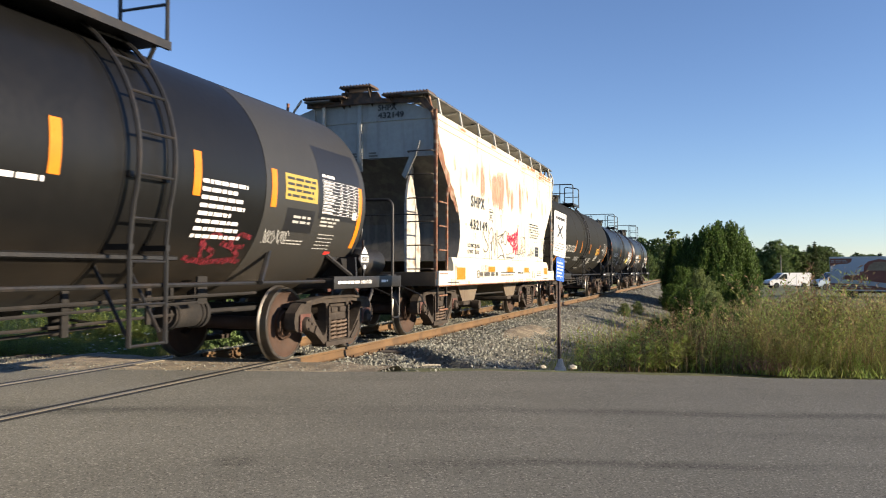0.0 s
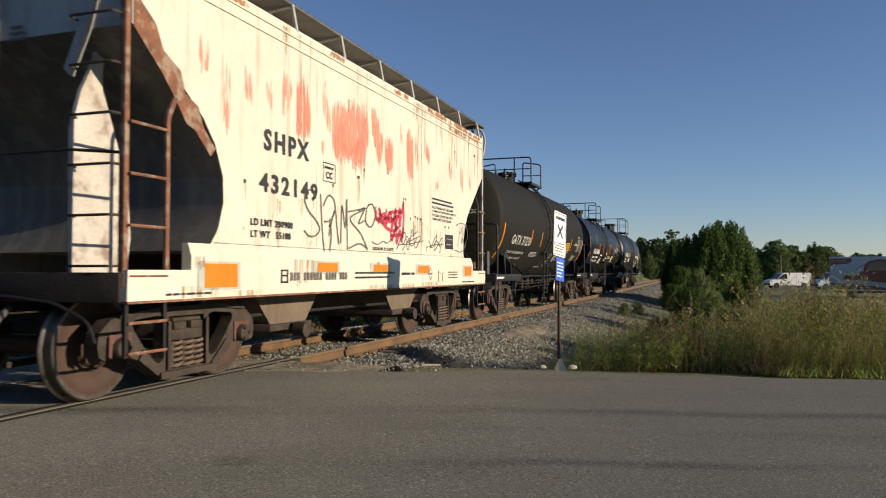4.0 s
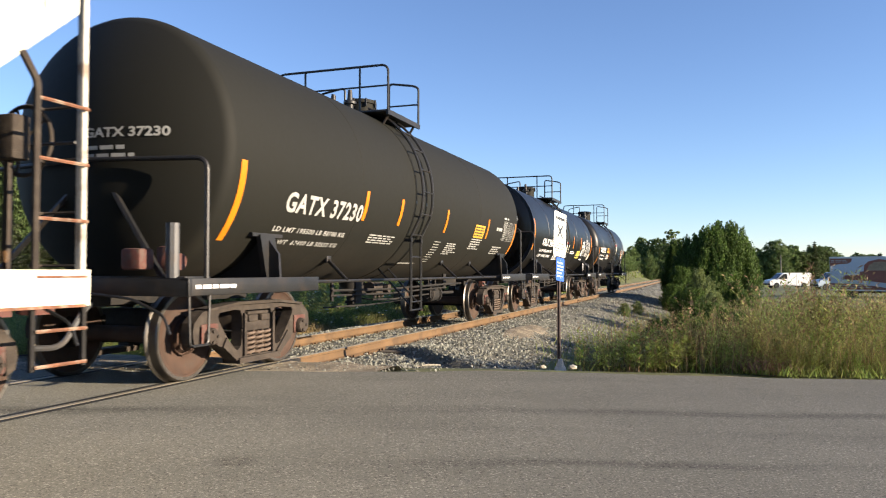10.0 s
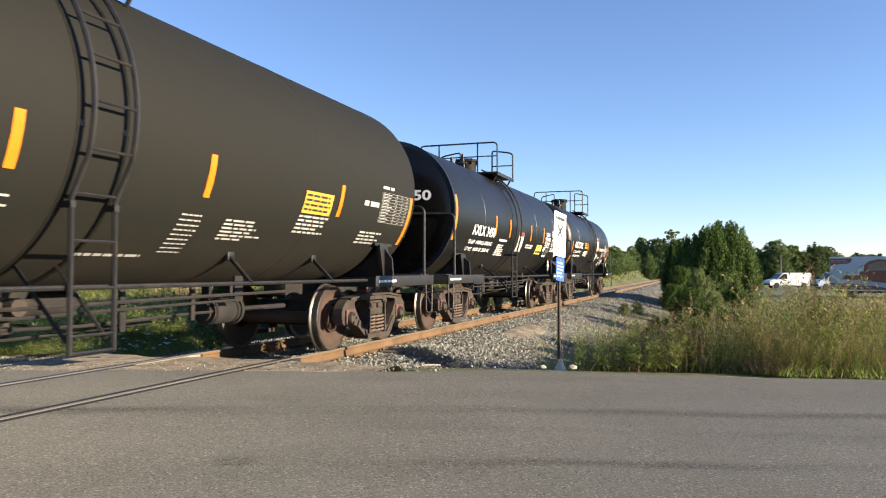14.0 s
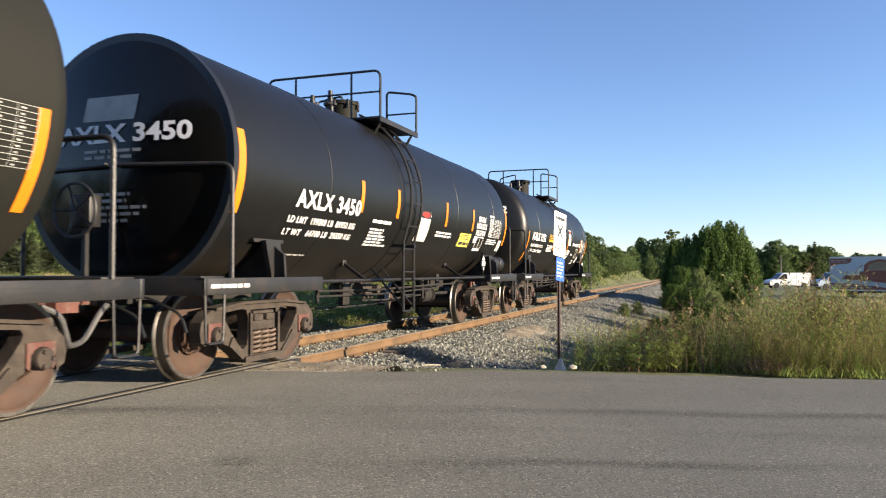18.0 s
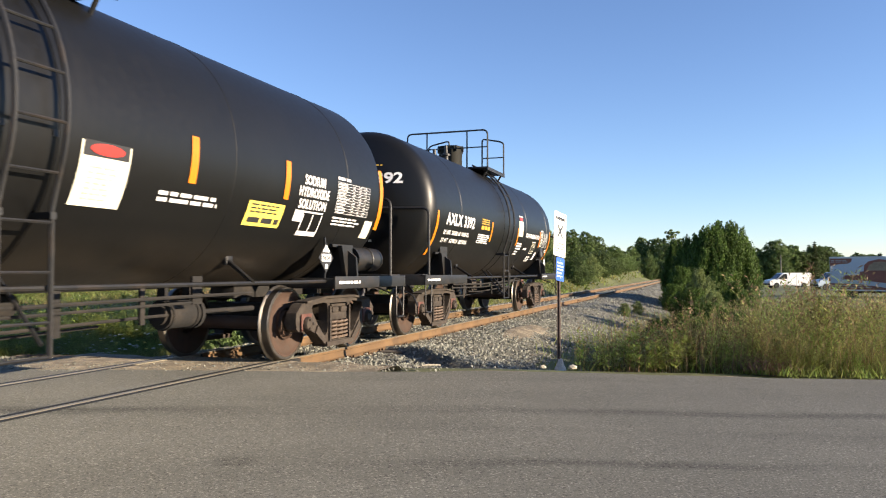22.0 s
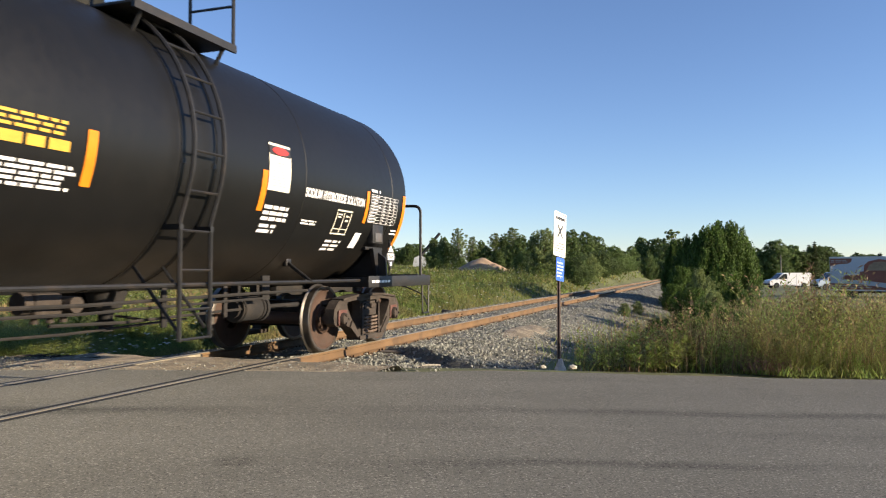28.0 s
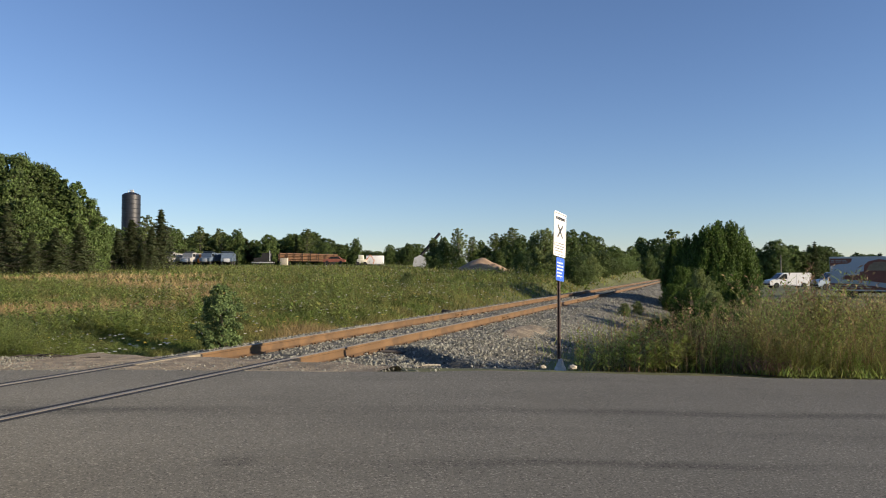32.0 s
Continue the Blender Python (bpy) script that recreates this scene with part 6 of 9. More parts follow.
                part("gusset_fin", bm, HOPPER_END, car, "pointed upper end of the gusset, greyed as in shade")
            else:
                box(bm, (L(21.47), y, 1.76), (0.05, 0.05, 1.44), 0.006)
                box(bm, (L(21.38), y, 1.70), (0.03, 0.05, 1.32), 0.006)
                part("slope_post", bm, POST_WORN, car, "worn white post under the slope sheet")
        bm = bmesh.new()
        box(bm, (L(x) - s * 0.35, 0, 1.06), (0.8, 2.6, 0.03))
        part("end_walkway", bm, UNDER, car)
        tub = bmesh.new()
        tube(tub, bent([(L(x), -1.44, 2.05), (L(x) + s * 0.12, -1.0, 2.08), (L(x) + s * 0.12, 1.0, 2.08), (L(x), 1.44, 2.05)], 0.05), 0.014, 6)
        part("end_grab_rail", tub, STEEL_BLACK, car)
        coupler(car, L(11.88 if s < 0 else 21.78), s)
    # roof walkways with their struts
    bm = bmesh.new()
    box(bm, (0, 0, 0), (0.02, 0.48, 0.03))
    roof_bar = finish(bm, "grating_bar", GRATING)
    bm = bmesh.new()
    box(bm, (0, 0, 0), (0.35, 0.022, 0.024))
    cross_bar = finish(bm, "grating_bar", RUSTY_GRATE)
    for y, foot, edge in ((-1.18, 1.49, 1.43), (0.68, 1.30, 0.93)):
        bm = bmesh.new()
        box(bm, (L(16.9), y, 4.10), (10.5, 0.50, 0.03), 0.004)
        walkway = part("roof_walkway", bm, GRATING, car, "grey steel grating roof walkway")
        for i in range(70):
            put("grating_bar", roof_bar, walkway, pose(L(11.75) + 0.148 * i, y, 4.12))
        for i in range(9):
            x = 12.1 + 1.18 * i
            bm = bmesh.new()
            tube(bm, [(L(x), math.copysign(foot, y), 3.78), (L(x), math.copysign(edge, y), 4.09)], 0.024, 6)
            tube(bm, [(L(x), math.copysign(edge, y), 4.08), (L(x), y * 0.8, 4.02)], 0.018, 6)
            part("walkway_strut", bm, HOPPER_END, walkway)
    for x in (11.82, 21.88):
        panels = ((-1.0, 0.85, 4.12), (-0.07, 0.60, 4.30), (0.55, 0.80, 4.15)) if x < 15 else ((-0.95, 0.92, 4.11), (0.06, 1.06, 4.18), (1.0, 0.84, 4.11))
        for y, w, z in panels:
            bm = bmesh.new()
            box(bm, (L(x), y, z), (0.36, w, 0.03), 0.006)
            walk_end = part("end_walkway", bm, RUSTY_GRATE, car, "dark rusty grating crossover walkway")
            for i in range(int(w / 0.06)):
                put("grating_bar", cross_bar, walk_end, pose(L(x), y - w / 2 + 0.03 + 0.06 * i, z + 0.022))
            for e in (y - w * 0.36, y + w * 0.36):
                bm = bmesh.new()
                inner = 11.93 if x < 15 else 21.73
                tube(bm, [(L(inner), e, 3.98 if x < 15 else 3.74), (L(x), e, z - 0.01)], 0.022, 6)
                tube(bm, [(L(inner), e, 3.98), (L(x) + 0.12 * (1 if x > 15 else -1), e, z - 0.012)], 0.018, 6)
                part("walkway_bracket", bm, FRAME_RUST, walk_end)
        if x < 15:
            bm = bmesh.new()
            prism(bm, [(-1.46, 3.86), (-1.30, 4.06), (-0.5, 4.10), (-0.42, 4.22), (0.26, 4.25), (0.30, 4.10), (0.95, 4.09), (0.95, 4.02), (0.2, 4.03), (-0.4, 4.03), (-1.22, 3.98), (-1.40, 3.80)], L(11.80), L(11.86), plane="yz")
            part("walkway_beam", bm, RUSTY_GRATE, car, "rusty bent beam under the crossover walkway")
        for y in (-1.35, 1.35):
            bm = bmesh.new()
            tube(bm, [(L(11.9 if x < 15 else 21.76), math.copysign(1.45, y), 3.6), (L(x), y, 4.15)], 0.03, 6)
            part("walkway_strut", bm, RUST_STEEL, car)
    bm = bmesh.new()
    tube(bm, bent([(L(21.78), -1.50, 3.45), (L(21.95), -1.50, 3.80), (L(21.98), -1.42, 4.02), (L(21.9), -1.2, 4.12)], 0.1, 4), 0.024, 6)
    part("roof_grab_rail", bm, HOPPER_END, car)
    # roof hatches
    for i in range(4):
        bm = bmesh.new()
        box(bm, (L(13.4 + 2.3 * i), 0, 4.18), (1.5, 0.62, 0.12), 0.03)
        part("roof_hatch", bm, HOPPER_END, car)
    # flaking rusty corner of the side sheet
    bm = bmesh.new()
    prism(bm, [(L(a), b) for a, b in ((11.93, 3.45), (12.02, 3.28), (12.18, 3.16), (12.28, 2.96), (12.50, 2.84), (12.56, 2.66), (12.74, 2.58), (12.82, 2.40), (12.99, 2.24), (12.92, 2.16), (12.70, 2.36), (12.58, 2.40), (12.40, 2.62), (12.25, 2.78), (12.02, 2.98), (11.93, 3.06))], -1.508, -1.50)
    part("rust_patch", bm, RUST_STEEL, car, "torn and rusted corner edge")
    # markings
    sk = Skin(None, 0, 1.54)
    lettering(car, "reporting_mark", BLACK, (write, k, "SHPX", L(13.80), 2.36, 0.225, 0.92, 0.008, 1.3), (write, k, "432149", L(13.72), 1.92, 0.205, 1.20, 0.008, 1.3))
    lettering(car, "capacity_lettering", BLACK, (write, k, "LD LMT 230900", L(13.57), 1.57, 0.075, 0.80), (write, k, "LT WT   55100", L(13.57), 1.45, 0.075, 0.76))
    lettering(car, "placard_square", BLACK, *((sheet, k, L(15.06) + a, 2.18, 0.010, 0.23) for a in (0, 0.30)), *((sheet, k, L(15.06), 2.18 + b, 0.31, 0.010) for b in (0, 0.22)), (write, k, "CC", L(15.13), 2.22, 0.085, 0.16), (bars, k, L(15.09), 2.33, 0.22, 0.045, 1, 0.6, 0, 2))
    lettering(car, "data_lettering", BLACK, (bars, sk, L(15.85), 1.00, 1.3, 0.12, 2, 0.40, 0.25, 22), (bars, sk, L(17.4), 1.05, 0.5, 0.05, 1, 0.7, 0.0, 2), (bars, k, L(18.80), 2.22, 1.15, 0.13, 2, 0.45, 0.15, 13), (write, k, "CAUTION DO NOT USE STEAM", L(18.80), 2.155, 0.042, 1.05), (write, k, "BOILING WATER OR SHARP OBJECTS", L(18.80), 2.09, 0.042, 1.22), (write, k, "TO CLEAN. ENTER CAR WITH", L(18.80), 2.025, 0.042, 1.02), (write, k, "CLEAN SOFT SOLED SHOES", L(18.80), 1.96, 0.042, 0.95), (write, k, "SODIUM SULFATE", L(16.45), 1.40, 0.045, 0.72), (bars, sk, L(19.5), 0.98, 0.55, 0.14, 3, 0.35, 0.1, 9), (bars, sk, L(12.3), 0.90, 0.6, 0.03, 1, 0.6, 0, 6), (bars, sk, L(20.3), 0.90, 0.7, 0.035, 1, 0.6, 0, 6))
    lettering(car, "builder_lettering", CHARCOAL, (blocks, sk, L(14.27), 1.01, 0.088, (3, 6, 4, 3), 0.072))
    lettering(car, "builder_emblem", BLACK, *((sheet, sk, L(14.08) + a, 0.985, 0.02, 0.14) for a in (0, 0.12)), *((sheet, sk, L(14.08), 0.985 + b, 0.14, 0.018) for b in (0, 0.07, 0.125)))
    bm = bmesh.new()
    ribbon(bm, sk, [(L(18.61), 0.97), (L(18.72), 1.07), (L(18.61), 1.17), (L(18.50), 1.07), (L(18.61), 0.97)], 0.014)
    ribbon(bm, sk, [(L(18.56), 1.07), (L(18.66), 1.07)], 0.03, 0.0085)
    part("diamond_emblem", bm, CHARCOAL, car, "small dark diamond emblem")
    bm = bmesh.new()
    box(bm, (L(19.10), -1.548, 1.10), (0.24, 0.02, 0.06), 0.006)
    for e in (-0.10, 0.10):
        box(bm, (L(19.10) + e, -1.548, 1.02), (0.04, 0.02, 0.16), 0.006)
    part("card_holder", bm, HOPPER, car, "small steel card holder")
    lettering(car, "wheel_box", BLACK, (sheet, k, L(19.45), 1.50, 0.42, 0.25))
    lettering(car, "wheel_box_lettering", WHITE_WORN, (bars, k, L(19.49), 1.53, 0.34, 0.19, 2, 0.12, 0.0, 3, 0.011))
    for x, z, w, h in ((12.80, 0.96, 0.50, 0.22), (14.86, 1.10, 0.50, 0.11), (16.40, 1.10, 0.52, 0.10), (18.05, 1.08, 0.48, 0.12), (20.42, 1.03, 0.42, 0.17)):
        bm = bmesh.new()
        sheet(bm, sk, L(x) - 0.09, z - 0.02, w + 0.14, h + 0.04, 0.004)
        part("strip_backing", bm, BACKING, car, "grey film behind the reflective strip")
        bm = bmesh.new()
        sheet(bm, sk, L(x), z, w, h, 0.006)
        part("reflector_strip", bm, AMBER, car, "amber reflective strip")
    # sprayed and washed-out red paint: each wash is a row of uneven upright strokes between a lower and an upper line
    rng = random.Random(21)
    for lower, upper, thin in (
            (((15.30, 2.62), (15.50, 2.50), (15.80, 2.52), (16.05, 2.42), (16.22, 2.58), (16.32, 2.80)), ((15.30, 3.14), (15.60, 3.22), (16.0, 3.34), (16.32, 3.26)), 0),
            (((15.34, 2.56), (15.60, 2.56), (15.95, 2.60), (16.12, 2.55)), ((15.34, 2.82), (15.70, 2.92), (16.12, 2.86)), 0),
            (((15.06, 2.96), (15.14, 2.84), (15.24, 2.76)), ((15.02, 3.30), (15.12, 3.34), (15.22, 3.20)), 1),
            (((16.44, 3.05), (16.56, 2.78), (16.70, 2.58), (16.80, 2.74)), ((16.40, 3.34), (16.52, 3.36), (16.66, 3.20), (16.80, 3.02)), 0),
            (((16.88, 2.62), (17.02, 2.48), (17.16, 2.60)), ((16.88, 2.96), (17.0, 3.10), (17.16, 3.00)), 0),
            (((17.44, 3.04), (17.54, 2.96)), ((17.40, 3.32), (17.54, 3.24)), 1),
            (((17.70, 2.62), (17.80, 2.52), (17.94, 2.56)), ((17.68, 3.34), (17.80, 3.34), (17.94, 3.18)), 0),
            (((18.02, 2.80), (18.20, 2.72)), ((18.02, 3.28), (18.20, 3.16)), 1),
            (((18.52, 2.96), (18.68, 2.82)), ((18.48, 3.26), (18.66, 3.10)), 0),
            (((19.66, 2.74), (19.82, 2.66)), ((19.66, 3.20), (19.82, 3.10)), 1),
            (((20.30, 2.60), (20.46, 2.54)), ((20.28, 3.22), (20.42, 3.12)), 1),
            (((20.85, 2.70), (20.95, 2.66)), ((20.85, 3.00), (20.95, 2.96)), 1),
            (((14.44, 2.62), (14.60, 2.58), (14.76, 2.72)), ((14.42, 3.20), (14.60, 3.30), (14.76, 3.16)), 0),
            (((14.16, 2.84), (14.34, 2.92)), ((14.14, 3.24), (14.36, 3.28)), 1),
            (((13.86, 2.80), (13.96, 2.84)), ((13.84, 3.06), (13.98, 3.10)), 1),
            (((13.10, 2.50), (13.22, 2.44)), ((13.06, 3.20), (13.24, 2.98)), 1),
            (((12.76, 2.98), (12.90, 2.92)), ((12.76, 3.24), (12.90, 3.18)), 1),
            (((13.46, 2.84), (13.60, 2.80)), ((13.44, 3.14), (13.62, 3.10)), 1),
            (((18.94, 2.46), (19.10, 2.50)), ((18.94, 2.60), (19.10, 2.66)), 1),
            (((15.0, 2.52), (15.1, 2.50)), ((15.0, 2.68), (15.1, 2.70)), 1)):
        bm = bmesh.new()
        x0, x1 = lower[0][0], lower[-1][0]
        n = max(4, int((x1 - x0) / 0.028))
        for i in range(n):
            x = x0 + (x1 - x0) * (i + rng.uniform(0.1, 0.9)) / n
            lo = float(np.interp(x, [p[0] for p in lower], [p[1] for p in lower])) - rng.uniform(-0.05, 0.09)
            hi = float(np.interp(x, [p[0] for p in upper], [p[1] for p in upper])) + rng.uniform(-0.10, 0.06)
            lean = rng.uniform(-0.03, 0.01)
            ribbon(bm, k, [(L(x) + lean * j / 6 + 0.006 * math.sin(j * 0.9 + i), lo + (hi - lo) * j / 6) for j in range(7)], [(x1 - x0) / n * w for w in (0.3, 1.1, rng.uniform(1.2, 2.0), rng.uniform(1.2, 2.0), 1.5, 0.9, 0.2)], 0.0034 + 0.00003 * (i % 40))
        tagged(part("graffiti_wash", bm, SALMON_THIN if thin else SALMON, car, "faded red spray paint, buffed and run"), "faded red spray paint, buffed and run", kind="stuff")

    # thin sprayed tags, drawn stroke by stroke through rounded corners
    def spray(stroke, wide, material, label):
        q = [Vector((L(a), c)) for a, c in stroke]
        q = [q[0] * 2 - q[1]] + q + [q[-1] * 2 - q[-2]]
        pts = []
        for p0, p1, p2, p3 in zip(q, q[1:], q[2:], q[3:]):
            for i in range(6):
                u = i / 6
                pts.append(0.5 * (2 * p1 + (p2 - p0) * u + (2 * p0 - 5 * p1 + 4 * p2 - p3) * u * u + (3 * p1 - p0 - 3 * p2 + p3) * u ** 3))
        bm = bmesh.new()
        ribbon(bm, k, [tuple(p) for p in pts + [q[-2]]], wide, 0.007)
        part("graffiti_stroke", bm, material, car, label)

    for stroke in (((14.88, 1.95), (14.80, 2.04), (14.68, 2.02), (14.63, 1.92), (14.72, 1.80), (14.88, 1.71), (14.98, 1.61), (14.90, 1.53), (14.75, 1.51), (14.62, 1.57)),
                   ((15.0, 2.02), (15.04, 1.63), (15.10, 1.30)), ((15.06, 1.88), (15.20, 2.02), (15.34, 1.97), (15.36, 1.84), (15.23, 1.72), (15.09, 1.70)),
                   ((15.23, 1.74), (15.27, 1.54), (15.21, 1.28)), ((15.21, 1.54), (15.36, 1.86), (15.42, 1.63), (15.47, 1.44)),
                   ((15.52, 1.46), (15.55, 1.93), (15.64, 1.65), (15.68, 2.02), (15.70, 1.38)), ((15.69, 1.86), (15.95, 1.90), (16.25, 1.95)),
                   ((16.20, 1.93), (15.78, 1.78), (16.09, 1.60), (16.30, 1.40)), ((16.30, 1.41), (16.05, 1.47), (15.74, 1.40)),
                   ((16.0, 1.90), (16.20, 1.94), (16.02, 1.74), (16.20, 1.78)), ((16.31, 2.0), (16.46, 2.01), (16.54, 1.86), (16.41, 1.71), (16.24, 1.77), (16.28, 1.96), (16.40, 2.02))):
        spray(stroke, 0.022, CHARCOAL, "thin charcoal spray stroke")
    for stroke in (((16.43, 1.51), (16.62, 1.48), (16.80, 1.53), (16.95, 1.51), (17.12, 1.58)), ((17.30, 1.44), (17.60, 1.70), (17.73, 1.43), (17.92, 1.76), (18.03, 1.47), (18.25, 1.66), (17.72, 1.55)),
                   ((17.35, 1.50), (17.8, 1.53), (18.40, 1.60)), ((17.50, 1.42), (17.82, 1.62), (18.14, 1.74)), ((17.42, 1.60), (17.55, 1.52), (17.70, 1.64), (17.88, 1.50), (18.1, 1.62)),
                   ((18.71, 1.49), (19.03, 1.72), (18.90, 1.45), (19.30, 1.69), (19.16, 1.42)), ((18.55, 1.50), (18.9, 1.55), (19.36, 1.58)), ((18.62, 1.62), (18.8, 1.50), (19.0, 1.62), (19.2, 1.52)),
                   ((20.03, 1.93), (20.3, 2.0), (20.70, 1.97)), ((20.28, 1.97), (20.22, 1.75), (20.12, 1.55)), ((20.30, 1.80), (20.44, 1.94), (20.36, 1.63), (20.60, 1.95), (20.72, 1.80), (20.53, 1.57), (20.44, 1.72)), ((20.62, 1.60), (20.35, 1.47), (19.96, 1.49))):
        spray(stroke, 0.014, CHARCOAL, "thin charcoal spray stroke")
    for stroke in (((16.56, 2.00), (16.60, 1.82), (16.72, 1.90), (16.66, 1.98), (16.80, 1.78), (16.92, 1.98), (16.90, 1.76), (17.06, 1.96), (17.12, 1.74), (17.26, 2.02), (17.24, 1.76), (17.42, 2.04), (17.40, 1.80), (17.56, 2.14)),
                   ((16.54, 1.84), (16.75, 1.80), (16.95, 1.72), (17.2, 1.70), (17.45, 1.80)), ((17.0, 1.94), (17.25, 1.98), (17.5, 1.98)),
                   ((17.06, 1.70), (17.12, 1.56), (17.26, 1.74), (17.30, 1.52), (17.42, 1.72), (17.48, 1.56), (17.54, 1.76)), ((17.06, 1.62), (17.3, 1.64), (17.52, 1.66)),
                   ((16.64, 1.78), (16.84, 1.92), (17.04, 1.82), (17.24, 1.90), (17.40, 1.92)), ((16.60, 1.94), (16.82, 1.86), (17.14, 1.86), (17.34, 1.72)),
                   ((17.54, 2.16), (17.56, 1.9), (17.52, 1.6))):
        spray(stroke, 0.052, CRIMSON, "crimson spray stroke")
    # rust runs below fixings and from the roof seam
    for i in range(120):
        if i < 46:      # from the roof seam, thickest towards the far end
            x, z, ln = rng.choice((rng.uniform(12.4, 21.5), rng.uniform(17.2, 21.6), rng.uniform(19.4, 21.6))), 3.76, rng.uniform(0.06, 0.95) ** 1.3
            wide = rng.uniform(0.03, 0.12) * (1.5 if x > 19.2 else 1.0)
        elif i < 92:    # below the row of fixings half-way up
            x, z, ln = rng.choice((rng.uniform(17.3, 19.6), rng.uniform(17.3, 19.6), rng.uniform(13.3, 16.0))), rng.uniform(1.72, 1.98), rng.uniform(0.08, 0.34)
            wide = rng.uniform(0.018, 0.05)
        else:           # along the foot of the side sheet
            x, z, ln = rng.uniform(12.9, 20.4), rng.uniform(1.40, 1.56), rng.uniform(0.05, 0.14)
            wide = rng.uniform(0.02, 0.06)
        bm = bmesh.new()
        ribbon(bm, k, [(L(x) + 0.006 * math.sin(j), z - ln * j / 6) for j in range(7)], [wide * w for w in (1.0, 1.0, 0.9, 0.75, 0.6, 0.4, 0.15)], 0.0025 + 0.00001 * i)
        part("rust_run", bm, STAIN if i % 3 else STAIN_DARK, car)
    for x, z, ln, w in ((15.98, 2.32, 0.34, 0.10), (16.17, 2.44, 0.24, 0.05), (19.94, 3.25, 0.55, 0.08), (21.16, 3.35, 0.40, 0.10), (15.21, 1.64, 0.34, 0.09), (14.06, 1.60, 0.26, 0.08), (17.55, 2.18, 0.10, 0.04), (17.62, 2.18, 0.10, 0.04),
                        (17.82, 1.90, 0.34, 0.05), (18.02, 1.94, 0.20, 0.05), (18.24, 1.92, 0.36, 0.11), (18.12, 1.92, 0.22, 0.05), (19.42, 1.86, 0.20, 0.06), (19.62, 1.86, 0.2, 0.05), (15.30, 2.14, 0.14, 0.04), (13.45, 1.98, 0.18, 0.05)):
        bm = bmesh.new()
        sheet(bm, k, L(x), z, w * 0.7, 0.035, 0.0055)
        part("rust_spot", bm, RUST_DARK, car)
        bm = bmesh.new()
        ribbon(bm, k, [(L(x) + w * 0.35, z - ln * j / 6) for j in range(7)], [w * v for v in (0.9, 1.0, 0.95, 0.8, 0.65, 0.45, 0.2)], 0.0045)
        part("rust_run", bm, STAIN_DARK, car)
    # rust flaking off the roof's edge and the sill
    for x, w, z0, h in ((17.2, 0.55, 3.70, 0.08), (18.6, 0.9, 3.70, 0.09), (19.7, 1.0, 3.60, 0.20), (20.8, 0.8, 3.66, 0.12), (13.0, 0.5, 3.72, 0.05), (15.2, 0.4, 3.73, 0.05)):
        bm = bmesh.new()
        ribbon(bm, k, [(L(x) + w * j / 14, z0 + h / 2 + 0.02 * math.sin(j * 2.1 + x)) for j in range(15)], h, 0.0062)
        part("rust_patch", bm, FLAKE, car, "flaking rust along the roof's edge")
    for x, w, h in ((14.35, 0.34, 0.30), (14.62, 0.26, 0.26), (12.66, 0.14, 0.12), (16.5, 0.10, 0.10), (20.95, 0.16, 0.12)):
        bm = bmesh.new()
        n = 6
        for i in range(n):
            ribbon(bm, sk, [(L(x) + w * (i + 0.5) / n, 1.24 - h * rng.uniform(0.5, 1.0) * j / 5) for j in range(6)], w / n * 1.1, 0.0042)
        tagged(part("rust_run", bm, STAIN_DARK, car, "dark rust runs down the sill"), "dark rust runs down the sill", kind="stuff")
    for x, w, z0, h in ((16.3, 1.6, 0.875, 0.05), (12.5, 0.5, 0.88, 0.10), (18.2, 0.9, 0.875, 0.06), (13.3, 0.4, 0.875, 0.05)):
        bm = bmesh.new()
        sheet(bm, sk, L(x), z0, w, h, 0.004)
        part("rust_run", bm, STAIN, car)
    # outlet bays below the sill
    for x in (15.05, 18.55):
        bm = bmesh.new()
        prism(bm, [(L(x) - 1.15, 1.30), (L(x) + 1.15, 1.30), (L(x) + 0.40, 0.50), (L(x) - 0.40, 0.50)], -1.05, 1.05)
        bay = part("outlet_bay", bm, DUSTY_CREAM, car, "dusty tan discharge bay")
        bm = bmesh.new()
        box(bm, (L(x), 0, 0.46), (0.95, 2.2, 0.08), 0.01)
        lathe(bm, [(-1.30, 0.0), (-1.30, 0.09), (-1.15, 0.09), (-1.15, 0.06), (1.15, 0.06), (1.15, 0.09), (1.30, 0.09), (1.30, 0)], 16, "y", (L(x), 0, 0.42))
        part("outlet_pipe", bm, FRAME_RUST, bay, "rusty outlet gate and pipe")
    center_sill(car, ((L(11.9), L(21.76)),))
    for t in (13.16, 20.48):
        build_truck(car, L(t))
        bm = bmesh.new()
        box(bm, (L(t), 0, 0.92), (0.5, 2.9, 0.16), 0.01)
        part("body_bolster", bm, UNDER, car)
    bm = bmesh.new()
    tube(bm, [(L(14.3), -1.0, 0.62), (L(19.4), -1.0, 0.60)], 0.02, 6)
    part("brake_rod", bm, UNDER, car)
    bm = bmesh.new()
    lathe(bm, [(L(19.0), 0), (L(19.0), 0.16), (L(19.6), 0.16), (L(19.6), 0)], 16, "x", (0, -0.8, 0.72))
    part("air_reservoir", bm, FRAME_RUST, car)
    end_writing(car, L(11.895), -0.40, 3.90, "SHPX", 0.105, 0.36, BLACK)
    end_writing(car, L(11.895), -0.40, 3.765, "432149", 0.105, 0.49, BLACK)
    brake_wheel(car, L(21.75), 2.12, -0.80, FRAME_RUST)
    bm = bmesh.new()
